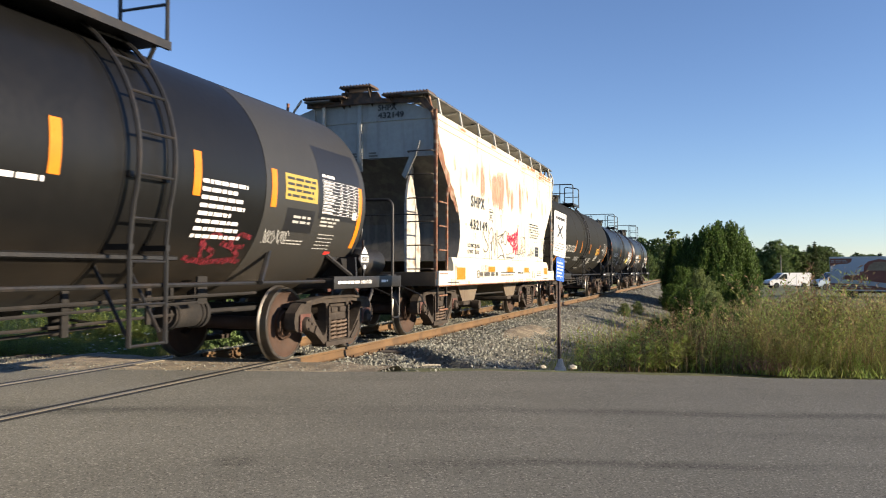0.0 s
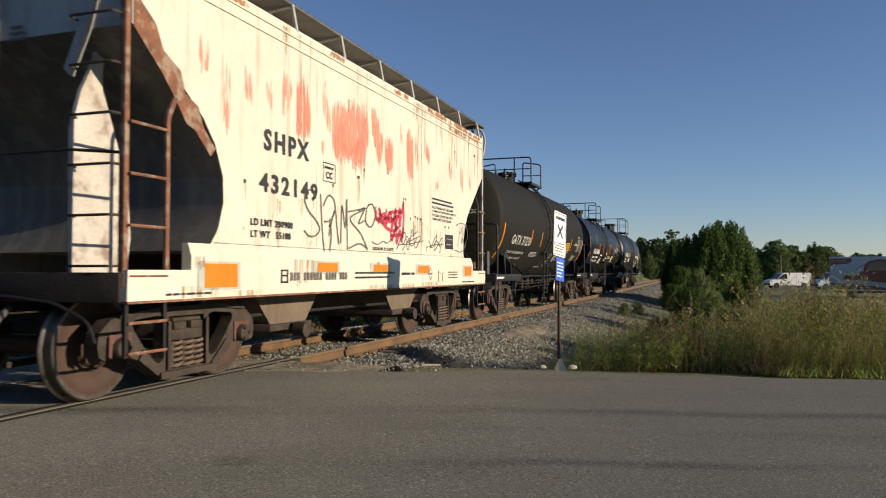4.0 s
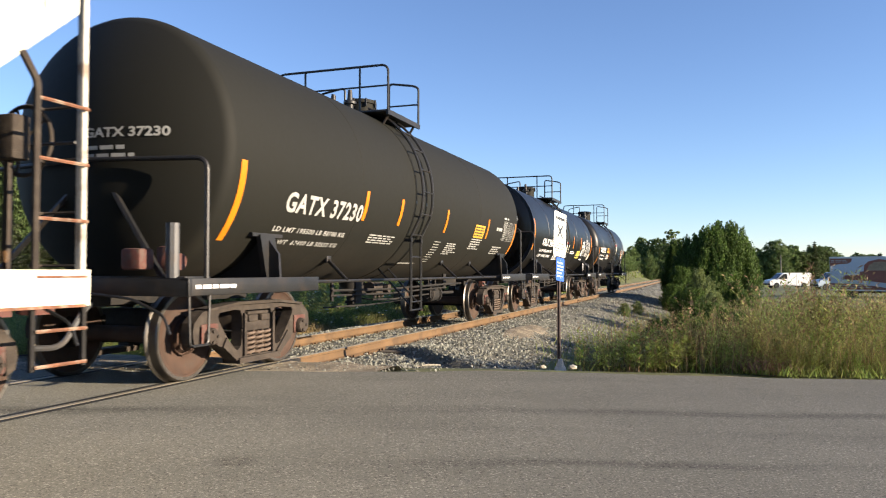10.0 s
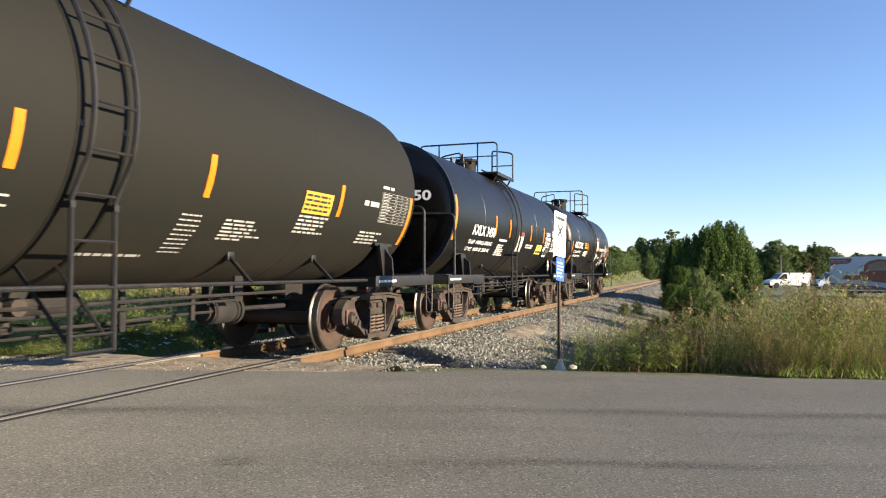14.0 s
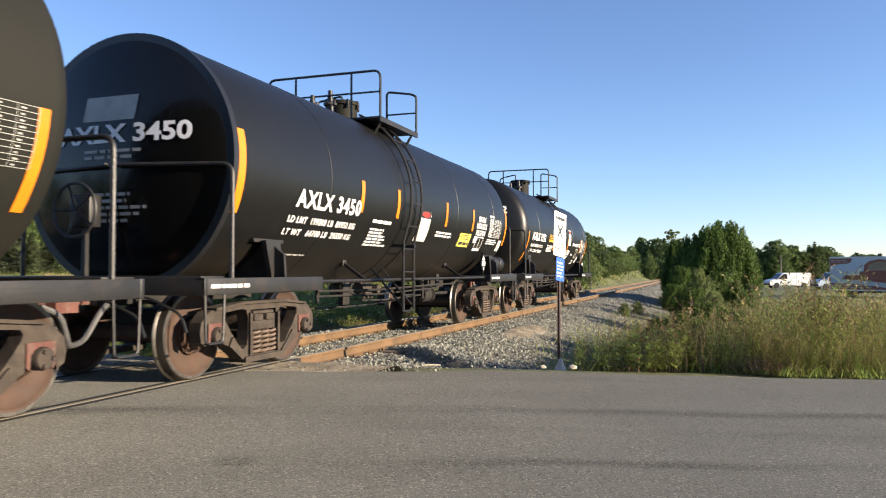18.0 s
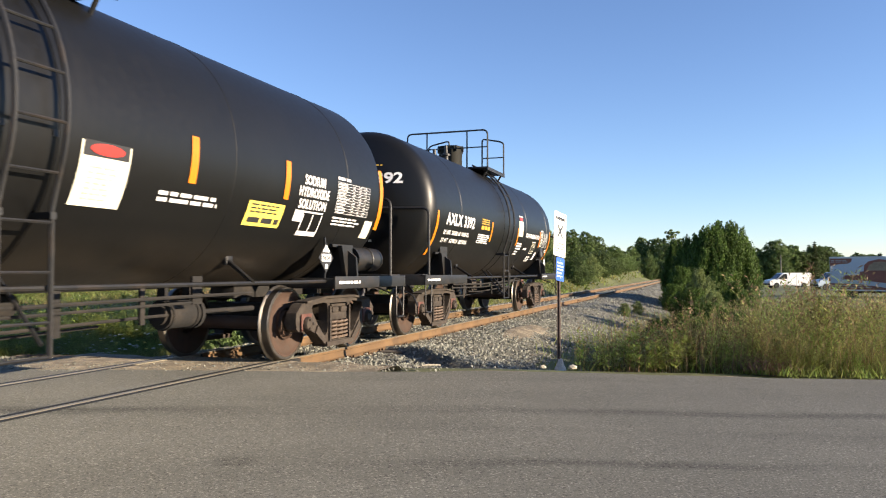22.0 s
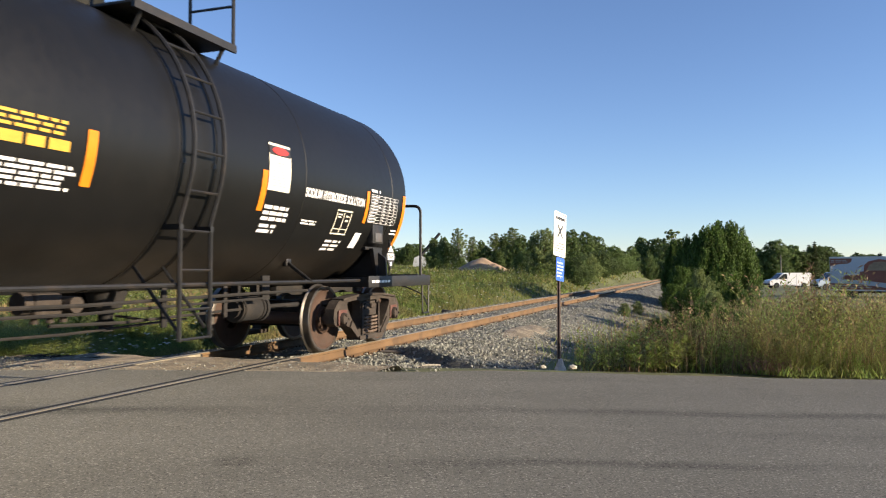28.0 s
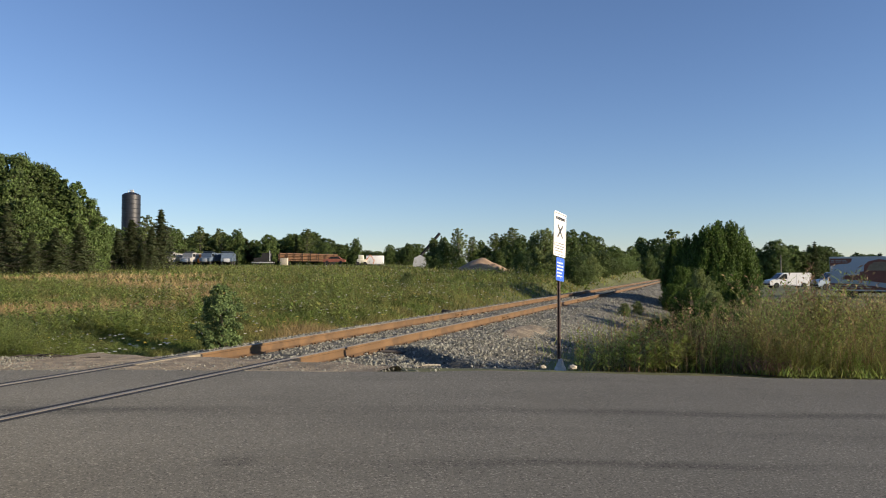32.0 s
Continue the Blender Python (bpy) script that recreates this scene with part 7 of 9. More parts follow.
    lathe(bm, [(-0.75, 0), (-0.73, 0.14), (-0.66, 0.21), (0.66, 0.21), (0.73, 0.14), (0.75, 0)], 18, "y", (L(21.28), 0, 1.50))
    part("end_reservoir", bm, UNDER, car, "grimy air reservoir on the end platform")
    bm = bmesh.new()
    box(bm, (L(21.46), -0.25, 1.30), (0.30, 0.40, 0.46), 0.03)
    lathe(bm, [(-0.55, 0), (-0.55, 0.12), (-0.20, 0.12), (-0.20, 0)], 14, "y", (L(21.5), 0, 1.66))
    tube(bm, bent([(L(21.5), -0.3, 1.5), (L(21.6), -0.6, 1.9), (L(21.5), 0.5, 2.1), (L(21.3), 0.9, 1.5)], 0.15), 0.02, 6)
    part("brake_valve", bm, FRAME_RUST, car, "rusty brake valve and its pipes")
    # thin seams where the side sheets meet
    for x, z, w, h in ((12.98, 1.368, 7.52, 0.009), (14.90, 1.40, 0.010, 2.30), (18.30, 1.40, 0.008, 2.30)):
        bm = bmesh.new()
        sheet(bm, k, L(x), z, w, h, 0.0022)
        part("sheet_seam", bm, SEAM, car)
    TRAIN.append((car, o))


build_tank_t()
build_hopper()
build_tank_g()
build_tank_a()
build_tank_b()
# ---------------------------------------------------------------- plants
LEAF = mat("leaf_green", (0.098, 0.152, 0.042), 0.6, var=0.2, scale=0.35, fine=6, bump=0.0, island=0.55, rnd=0.2, through_light=0.30, alt=(0.085, 0.122, 0.038), spec=0.25)
LEAF_DARK = mat("dark_green_leaf", (0.070, 0.122, 0.022), 0.65, var=0.2, scale=1.2, fine=8, bump=0.0, island=0.55, through_light=0.22, alt=(0.052, 0.085, 0.020), spec=0.12)
LEAF_PALE = mat("leaf_pale_green", (0.1633, 0.203, 0.06732), 0.6, var=0.2, scale=0.5, fine=6, bump=0.0, island=0.5, rnd=0.18, through_light=0.4, alt=(0.1238, 0.1633, 0.0594), spec=0.25)
NEEDLE = mat("spruce_needles", (0.085, 0.118, 0.052), 0.75, var=0.25, scale=0.6, fine=8, bump=0.0, island=0.5, rnd=0.2, through_light=0.25, alt=(0.098, 0.112, 0.056), spec=0.2)
PINE = mat("young_pine_needles", (0.140, 0.205, 0.075), 0.7, var=0.25, scale=2, fine=12, bump=0.0, island=0.5, through_light=0.35, spec=0.2)
BARK = mat("grey_bark", (0.0765, 0.0666, 0.054), 0.9, var=0.3, scale=4, fine=30, bump=0.5)
BIRCH = mat("pale_bark", (0.18, 0.1665, 0.1395), 0.8, var=0.25, scale=4, fine=30, bump=0.3)
GRASS = mat("meadow_grass", (0.130, 0.185, 0.045), 0.7, var=0.3, scale=0.30, fine=3, bump=0.0, island=0.5, through_light=0.45, alt=(0.235, 0.215, 0.080), spec=0.2)
GRASS_DRY = mat("dry_grass", (0.342, 0.2565, 0.1215), 0.8, var=0.25, scale=0.4, fine=3, bump=0.0, island=0.4, through_light=0.35, spec=0.2)
WEED = mat("weed_leaves", (0.190, 0.265, 0.064), 0.65, var=0.3, scale=0.5, fine=4, bump=0.0, island=0.5, through_light=0.4, alt=(0.225, 0.250, 0.075), spec=0.2)
WEED_TALL = mat("feathery_weed_leaves", (0.205, 0.300, 0.070), 0.7, var=0.35, scale=0.75, fine=4, bump=0.0, island=0.6, through_light=0.48, alt=(0.295, 0.295, 0.105), spec=0.2)
WEED_BROWN = mat("brown_seed_heads", (0.25, 0.20, 0.11), 0.85, var=0.3, scale=0.8, fine=6, bump=0.0, island=0.5, through_light=0.2, alt=(0.27, 0.165, 0.10), spec=0.2)
STALK_GREY = mat("grey_bare_stalks", (0.085, 0.072, 0.060), 0.9, var=0.3, scale=2, fine=12, bump=0.0, island=0.5, spec=0.2)
BRUSH_PINK = mat("dead_pinkish_brush", (0.216, 0.1395, 0.1035), 0.9, var=0.25, scale=3, fine=12, bump=0.0, island=0.4, spec=0.2)
PETAL_WHITE = mat("white_petals", (0.648, 0.648, 0.594), 0.7, var=0.1, bump=0.0, through_light=0.2)
PETAL_YELLOW = mat("yellow_petals", (0.558, 0.432, 0.045), 0.7, var=0.15, bump=0.0, through_light=0.2)



def place_at(px, d):
    """World x, y and ground height in the direction px (a share of the view's width from its middle), d metres ahead."""
    x = px * 2 * math.tan(radians(FOV) / 2) * d
    return x, d, ground_z(x, d)


def gz(x, y):
    return np.array([ground_z(float(a), float(b)) for a, b in zip(x, y)])


def blades(n_xy, height, width, lean=0.35, seed=1):
    """Grass blades as bent two-part strips: arrays of places, heights and widths."""
    r = np.random.default_rng(seed)
    n = len(height)
    a = r.uniform(0, 2 * math.pi, n)
    side = np.stack([np.cos(a), np.sin(a), np.zeros(n)], 1) * (width / 2)[:, None]
    b = r.uniform(0, 2 * math.pi, n)
    bend = np.stack([np.cos(b), np.sin(b), np.zeros(n)], 1) * (height * lean * r.uniform(0.2, 1, n))[:, None]
    up = np.zeros((n, 3))
    up[:, 2] = height
    v = np.stack([n_xy - side, n_xy + side, n_xy + up * 0.6 + bend * 0.35 + side * 0.7, n_xy + up * 0.6 + bend * 0.35 - side * 0.7, n_xy + up + bend], 1)
    base = (np.arange(n) * 5)[:, None]
    tri = np.concatenate([base + np.array([[0, 1, 2]]), base + np.array([[0, 2, 3]]), base + np.array([[3, 2, 4]])])
    return v.reshape(-1, 3), tri


def merge(parts):
    vs, fs, k = [], [], 0
    for v, f in parts:
        vs.append(v)
        fs.append(f + k)
        k += len(v)
    return np.concatenate(vs), np.concatenate(fs)


def field_points(n, d0, d1, seed, left=-0.66, power=1.0):
    """Places on the far side of the track, d0 to d1 metres ahead."""
    r = np.random.default_rng(seed)
    d = d0 + (d1 - d0) * r.uniform(0, 1, n) ** power
    lo = left * d
    hi = np.minimum((d * math.sin(THETA) - 2.75 - TRACK_D) / math.cos(THETA), 0.62 * d)
    x = lo + (hi - lo) * r.uniform(0, 1, n)
    return x, d


DRY_PATCHES = ((-12.5, 21.5, 3.4, 3.4), (-9.5, 24.0, 3.0, 2.0), (-25.0, 58.0, 9.0, 9.0), (-13.0, 40.0, 3.0, 5.0), (-17.5, 44.0, 3.5, 4.0), (-1.6, 17.6, 0.9, 1.6), (-3.0, 17.0, 0.7, 1.8), (-9.5, 31.0, 1.5, 2.5), (0.2, 21.5, 0.6, 1.6))


def dryness(x, y):
    d = np.array([0.30 * noise.noise((a * 0.12, b * 0.16, 7.0)) + 0.30 * noise.noise((a * 0.6, b * 0.6, 2.0)) for a, b in zip(x, y)]) - 0.12
    for cx, cy, rx, ry in DRY_PATCHES:
        d += 0.75 * np.exp(-((x - cx) / rx) ** 2 - ((y - cy) / ry) ** 2)
    return d


def build_field():
    green, dry = [], []
    for n, d0, d1, h0, h1, w0, w1, seed in ((60000, 10.4, 22, 0.10, 0.28, 0.008, 0.018, 1), (52000, 22, 48, 0.12, 0.30, 0.018, 0.045, 2), (42000, 48, 165, 0.16, 0.42, 0.07, 0.20, 3)):
        x, y = field_points(n, d0, d1, seed, power=1.2)
        dr = dryness(x, y)
        r = np.random.default_rng(seed + 50)
        h = r.uniform(h0, h1, n) * (1 + 0.7 * np.clip(np.array([noise.noise((a * 0.45, b * 0.45, 1.0)) for a, b in zip(x, y)]), -0.6, 1))
        w = r.uniform(w0, w1, n)
        p = np.stack([x, y, gz(x, y) - 0.02], 1)
        m = dr + r.uniform(-0.15, 0.15, n) > 0.27
        green.append(blades(p[~m], h[~m], w[~m], 1.5, seed + 5))
        dry.append(blades(p[m], h[m] * 1.15, w[m] * 0.7, 1.3, seed + 6))
    tagged(new("meadow_grass", mesh_np("meadow_grass", *merge(green), GRASS)), "green unmown meadow grass", "grass", kind="stuff")
    tagged(new("dry_grass", mesh_np("dry_grass", *merge(dry), GRASS_DRY)), "straw-coloured dry grass patches", "grass", kind="stuff")


def plant_mesh(seed, height, leaves, leaf, spread, head=0, bare=0.1, slim=0.22, stalk=0.004):
    """One weed: a bent stalk with leaves, and a seed head. Returns (vertices, triangles) of leaves and of the brown parts."""
    r = np.random.default_rng(seed)
    lv, lf, bv, bf = [], [], [], []
    bend = r.normal(0, 0.10, 2) * height

    def spine(u):
        return np.array([bend[0] * u * u, bend[1] * u * u, height * u])

    for i in range(6):
        a, b = spine(i / 6), spine((i + 1) / 6)
        w = stalk * (1 - i / 8)
        k = len(bv)
        bv += [a + (w, 0, 0), a - (w, 0, 0), b, a + (0, w, 0), a - (0, w, 0), b]
        bf += [(k, k + 1, k + 2), (k + 3, k + 4, k + 5)]
    for i in range(leaves):
        u = bare + (1 - bare) * r.uniform(0, 1) ** 0.8
        a = r.uniform(0, 2 * math.pi)
        ln = leaf * r.uniform(0.6, 1.3) * (1.15 - 0.5 * u)
        d = np.array([math.cos(a), math.sin(a), r.uniform(-0.2, 0.8)])
        s = np.array([-math.sin(a), math.cos(a), 0]) * ln * slim
        o = spine(u) + d * spread * r.uniform(0, 0.5)
        k = len(lv)
        lv += [o, o + d * ln * 0.5 + s, o + d * ln, o + d * ln * 0.5 - s]
        lf += [(k, k + 1, k + 2), (k, k + 2, k + 3)]
    for i in range(head):
        o = spine(r.uniform(0.78, 1.06)) + r.normal(0, 0.016, 3)
        q = r.normal(0, 1, (3, 3)) * 0.009
        k = len(bv)
        bv += [o + q[0], o + q[1] + (0, 0, 0.02), o + q[2]]
        bf += [(k, k + 1, k + 2)]
    return np.array(lv), np.array(lf), np.array(bv), np.array(bf)


def scatter(mesh, pts, scale, seed):
    """Copies of (vertices, triangles) turned and scaled at points, as one pair of arrays."""
    v, f = mesh
    r = np.random.default_rng(seed)
    a = r.uniform(0, 2 * math.pi, len(pts))
    c, s = np.cos(a)[:, None], np.sin(a)[:, None]
    out = np.stack([v[None, :, 0] * c - v[None, :, 1] * s, v[None, :, 0] * s + v[None, :, 1] * c, np.repeat(v[None, :, 2], len(pts), 0)], 2)
    out = out * scale[:, None, None] + pts[:, None]
    return out.reshape(-1, 3), (f[None] + (np.arange(len(pts)) * len(v))[:, None, None]).reshape(-1, 3)


def verge(x, y):
    """Whether a place lies behind the bare gravel shoulder."""
    return y > 8.84 + 0.52 * np.clip((0.48 - x / y) / 0.10, 0, 1) + 0.09 * np.sin(4.3 * x) * np.sin(1.7 * x + 1)


def build_weeds():
    """Tall weeds in the ditch on the near side of the track, and broad-leaved weeds through the meadow."""
    leaf, tallset, brown = [], [], []
    r = np.random.default_rng(9)
    n = 4300
    y = 9.02 + 15 * r.uniform(0, 1, n) ** 1.9
    lo = np.maximum((y * math.sin(THETA) - TRACK_D + 2.95 + 0.4 * (y > 11)) / math.cos(THETA), 1.75)
    x = lo + (0.66 * y - lo) * r.uniform(0, 1, n) ** 0.9
    keep = verge(x, y)
    x, y, lo = x[keep], y[keep], lo[keep]
    n = len(x)
    slope = x / y
    wild = np.array([noise.noise((a * 0.7, b * 0.7, 5.0)) for a, b in zip(x, y)])
    fine = np.array([noise.noise((a * 2.6, b * 2.6, 1.0)) for a, b in zip(x, y)])
    reach = np.interp(slope, [0.17, 0.24, 0.31, 0.39, 0.48, 0.60], [0.34, 0.54, 0.80, 1.05, 1.22, 1.20]) * (1 - 0.018 * np.clip(y - 10, 0, 20))
    tall = reach * (0.50 + 0.50 * r.uniform(0, 1, n) ** 1.3 + 0.42 * wild + 0.50 * fine) * np.clip((y - 8.80) / 0.9, 0.16, 1) * np.clip((x - lo) / 0.9, 0.5, 1)
    tall = np.minimum(tall, reach * 1.12)
    p = np.stack([x, y, gz(x, y) - 0.02], 1)
    kind = wild * 1.2 + r.uniform(-0.5, 0.5, n) + 3.6 * (slope - 0.37)
    sets = (plant_mesh(1, 1.0, 46, 0.12, 0.10, 4), plant_mesh(2, 1.1, 46, 0.10, 0.08, 9), plant_mesh(3, 0.95, 40, 0.17, 0.12, 8), plant_mesh(4, 1.1, 64, 0.12, 0.16, 6, 0.12, 0.13), plant_mesh(5, 0.8, 56, 0.11, 0.14, 0), plant_mesh(6, 1.1, 60, 0.11, 0.22, 3, 0.15, 0.10))
    which = np.digitize(kind, [-0.75, -0.40, -0.05, 0.30, 0.6])
    fine_sets = (plant_mesh(11, 1.0, 84, 0.062, 0.10, 10, 0.08, 0.20, 0.006), plant_mesh(12, 1.1, 84, 0.054, 0.10, 12, 0.10, 0.16, 0.006), plant_mesh(13, 1.05, 90, 0.070, 0.14, 10, 0.06, 0.13, 0.006), plant_mesh(14, 1.1, 96, 0.056, 0.20, 12, 0.12, 0.12, 0.006))
    for i, (q, feathery) in enumerate(((0, 0), (0, 0), (1, 1), (2, 1), (3, 1), (2, 1))):
        m = which == i
        lv, lf, bv, bf = fine_sets[q]
        (tallset if feathery else leaf).append(scatter((lv, lf), p[m], tall[m], 30 + i))
        brown.append(scatter((bv, bf), p[m], tall[m], 30 + i))
    # low growth between them
    n = 15000
    y = 8.86 + 22 * r.uniform(0, 1, n) ** 1.7
    lo = np.maximum((y * math.sin(THETA) - TRACK_D + 2.8) / math.cos(THETA), 1.6)
    x = lo + (0.68 * y - lo) * r.uniform(0, 1, n)
    ok = ((x / y > 0.33) | (r.uniform(0, 1, n) < 0.25) & (y > 9.1)) & verge(x, y)
    x, y = x[ok], y[ok]
    n = len(x)
    h = r.uniform(0.08, 0.45, n) * np.clip((y - 8.6) / 1.0, 0.15, 1)
    tallset.append(blades(np.stack([x, y, gz(x, y) - 0.01], 1), h, r.uniform(0.008, 0.016, n), 1.5, 40))
    # leafy clumps and dark stalks at the ditch's near end
    n = 420
    y = r.uniform(9.15, 12.0, n)
    x = y * r.uniform(0.175, 0.33, n)
    keep = lateral_np(x, y) < -3.0
    x, y = x[keep], y[keep]
    p = np.stack([x, y, gz(x, y)], 1)
    sc = r.uniform(0.30, 0.75, len(x)) * np.interp(x / y, [0.17, 0.33], [0.7, 1.2])
    half = np.arange(len(x)) % 2 == 0
    leaf.append(scatter(sets[4][:2], p[half], sc[half], 90))
    leaf.append(scatter(sets[0][:2], p[~half], sc[~half], 91))
    brown.append(scatter(sets[1][2:], p, sc * 1.1, 92))
    # single tall stalks over the rest
    n = 70
    y = r.uniform(9.7, 12.5, n)
    x = y * r.uniform(0.40, 0.60, n)
    lv, lf, bv, bf = fine_sets[3]
    p = np.stack([x, y, gz(x, y)], 1)
    sc = r.uniform(0.95, 1.30, n)
    tallset.append(scatter((lv, lf), p, sc, 81))
    brown.append(scatter((bv, bf), p, sc, 81))
    # brown stalks stand in drifts
    n = 3000
    y = 9.2 + 18 * r.uniform(0, 1, n) ** 1.7
    lo = np.maximum((y * math.sin(THETA) - TRACK_D + 3.5) / math.cos(THETA), 2.2)
    x = lo + (0.68 * y - lo) * r.uniform(0, 1, n)
    reach = np.interp(x / y, [0.17, 0.24, 0.31, 0.39, 0.48, 0.60], [0.4, 0.7, 1.0, 1.05, 1.1, 1.05])
    drift = np.array([noise.noise((a * 0.9, b * 0.9, 8.0)) for a, b in zip(x, y)]) - 1.2 * np.clip(x / y - 0.36, 0, 1)
    keep = (drift > -0.05) & verge(x, y)
    x, y, reach = x[keep], y[keep], reach[keep]
    h = reach * r.uniform(0.45, 1.08, len(x)) * np.clip((y - 8.8) / 1.0, 0.2, 1)
    brown.append(blades(np.stack([x, y, gz(x, y) - 0.01], 1), h, r.uniform(0.006, 0.013, len(x)), 0.20, 41))
    # bare grey stalks before the dark shrubs
    n = 420
    y = 9.1 + 4.5 * r.uniform(0, 1, n) ** 1.4
    x = y * r.uniform(0.20, 0.36, n)
    keep = (lateral_np(x, y) < -3.1) & verge(x, y)
    x, y = x[keep], y[keep]
    grey = blades(np.stack([x, y, gz(x, y) - 0.01], 1), r.uniform(0.25, 0.85, len(x)) * np.interp(x / y, [0.2, 0.36], [0.7, 1.05]), r.uniform(0.005, 0.010, len(x)), 0.55, 43)
    tagged(new("bare_stalks", mesh_np("bare_stalks", *grey, STALK_GREY)), "bare grey weed stalks beside the ballast", "weeds", kind="stuff")
    # broad-leaved weeds in the meadow, thickest along the verge
    for n, d0, d1, power, k0, k1, seed in ((4200, 10.3, 15.5, 1.0, 0.20, 0.60, 12), (4600, 14, 60, 1.3, 0.30, 0.75, 13), (2600, 45, 150, 1.0, 0.5, 1.0, 14)):
        x, y = field_points(n, d0, d1, seed, power=power)
        lush = np.array([noise.noise((a * 0.35, b * 0.35, 9.0)) for a, b in zip(x, y)])
        keep = (lush > -0.22) & (dryness(x, y) < 0.25)
        x, y, lush = x[keep], y[keep], lush[keep]
        p = np.stack([x, y, gz(x, y) - 0.03], 1)
        k = r.integers(0, 3, len(x))
        sc = r.uniform(k0, k1, len(x)) * (1 + 1.0 * lush)
        for i, q in enumerate((0, 4, 2)):
            m = k == i
            lv, lf, bv, bf = fine_sets[(0, 2, 0)[i]] if d0 < 12 else sets[q]
            leaf.append(scatter((lv, lf), p[m], sc[m], 60 + i))
    tagged(new("weeds", mesh_np("weeds", *merge(leaf), WEED)), "rank green broad-leaved weeds", "weeds", kind="stuff")
    tagged(new("tall_weeds", mesh_np("tall_weeds", *merge(tallset), WEED_TALL)), "tall feathery olive-green weeds beside the road", "weeds", kind="stuff")
    tagged(new("weed_stalks", mesh_np("weed_stalks", *merge(brown), WEED_BROWN)), "brown dry stalks and seed heads", "weeds", kind="stuff")
    # a heap of dead brush at the road's edge
    r2 = np.random.default_rng(70)
    n = 900
    d = r2.normal(size=(n, 3)) * (0.16, 0.13, 0.07)
    o = np.array([3.97, 9.25, 0.0]) + d
    o[:, 2] = ground_z(3.97, 9.25) + 0.04 + np.abs(d[:, 2])
    tagged(new("dead_brush", mesh_np("dead_brush", *blades(o, r2.uniform(0.03, 0.10, n), r2.uniform(0.004, 0.010, n), 2.0, 71), BRUSH_PINK)), "dead pinkish-brown brush at the road's edge", "brush", kind="stuff")
    # flower heads
    for name, m, n, d0, d1, seed, label in (("white_flowers", PETAL_WHITE, 2000, 10.8, 130, 21, "white umbel flowers in the meadow"), ("yellow_flowers", PETAL_YELLOW, 700, 12, 90, 22, "yellow wildflowers in the meadow")):
        x, y = field_points(n, d0, d1, seed, power=1.3)
        r = np.random.default_rng(seed)
        z = gz(x, y) + r.uniform(0.25, 0.50, len(x))
        size = r.uniform(0.012, 0.030, len(x)) * (1 + y / 50)
        disc = [np.array([(0, 0, 0.3)] + [(math.cos(2 * math.pi * i / 6), math.sin(2 * math.pi * i / 6), 0) for i in range(6)]), np.array([(0, i + 1, (i + 1) % 6 + 1) for i in range(6)])]
        tagged(new(name, mesh_np(name, *scatter(disc, np.stack([x, y, z], 1), size, seed), m)), label, "flowers", kind="stuff")


def lateral_np(x, y):
    return -(x * math.cos(THETA) - y * math.sin(THETA)) - TRACK_D


def leaf_cloud(r, centre, radius, n, size, out, loose=0.8):
    """Leaves filling a lumpy clump, as small diamonds that face mostly outwards and up."""
    d = r.normal(size=(n, 3))
    d /= np.linalg.norm(d, axis=1)[:, None]
    o = centre + d * radius * (r.uniform(0.1, 1.0, (n, 1)) ** 0.45)
    face = out * 0.7 + d * 0.6 + np.array([0, 0, 0.35]) + r.normal(0, loose, (n, 3))
    face /= np.linalg.norm(face, axis=1)[:, None] + 1e-6
    a = np.cross(face, r.normal(size=(n, 3)))
    a /= np.linalg.norm(a, axis=1)[:, None] + 1e-6
    b = np.cross(face, a)
    s = size * r.uniform(0.55, 1.3, (n, 1))
    v = np.stack([o - a * s, o + b * s * 0.55, o + a * s, o - b * s * 0.55], 1)
    base = (np.arange(n) * 4)[:, None]
    return v.reshape(-1, 3), np.concatenate([base + np.array([[0, 1, 2]]), base + np.array([[0, 2, 3]])])


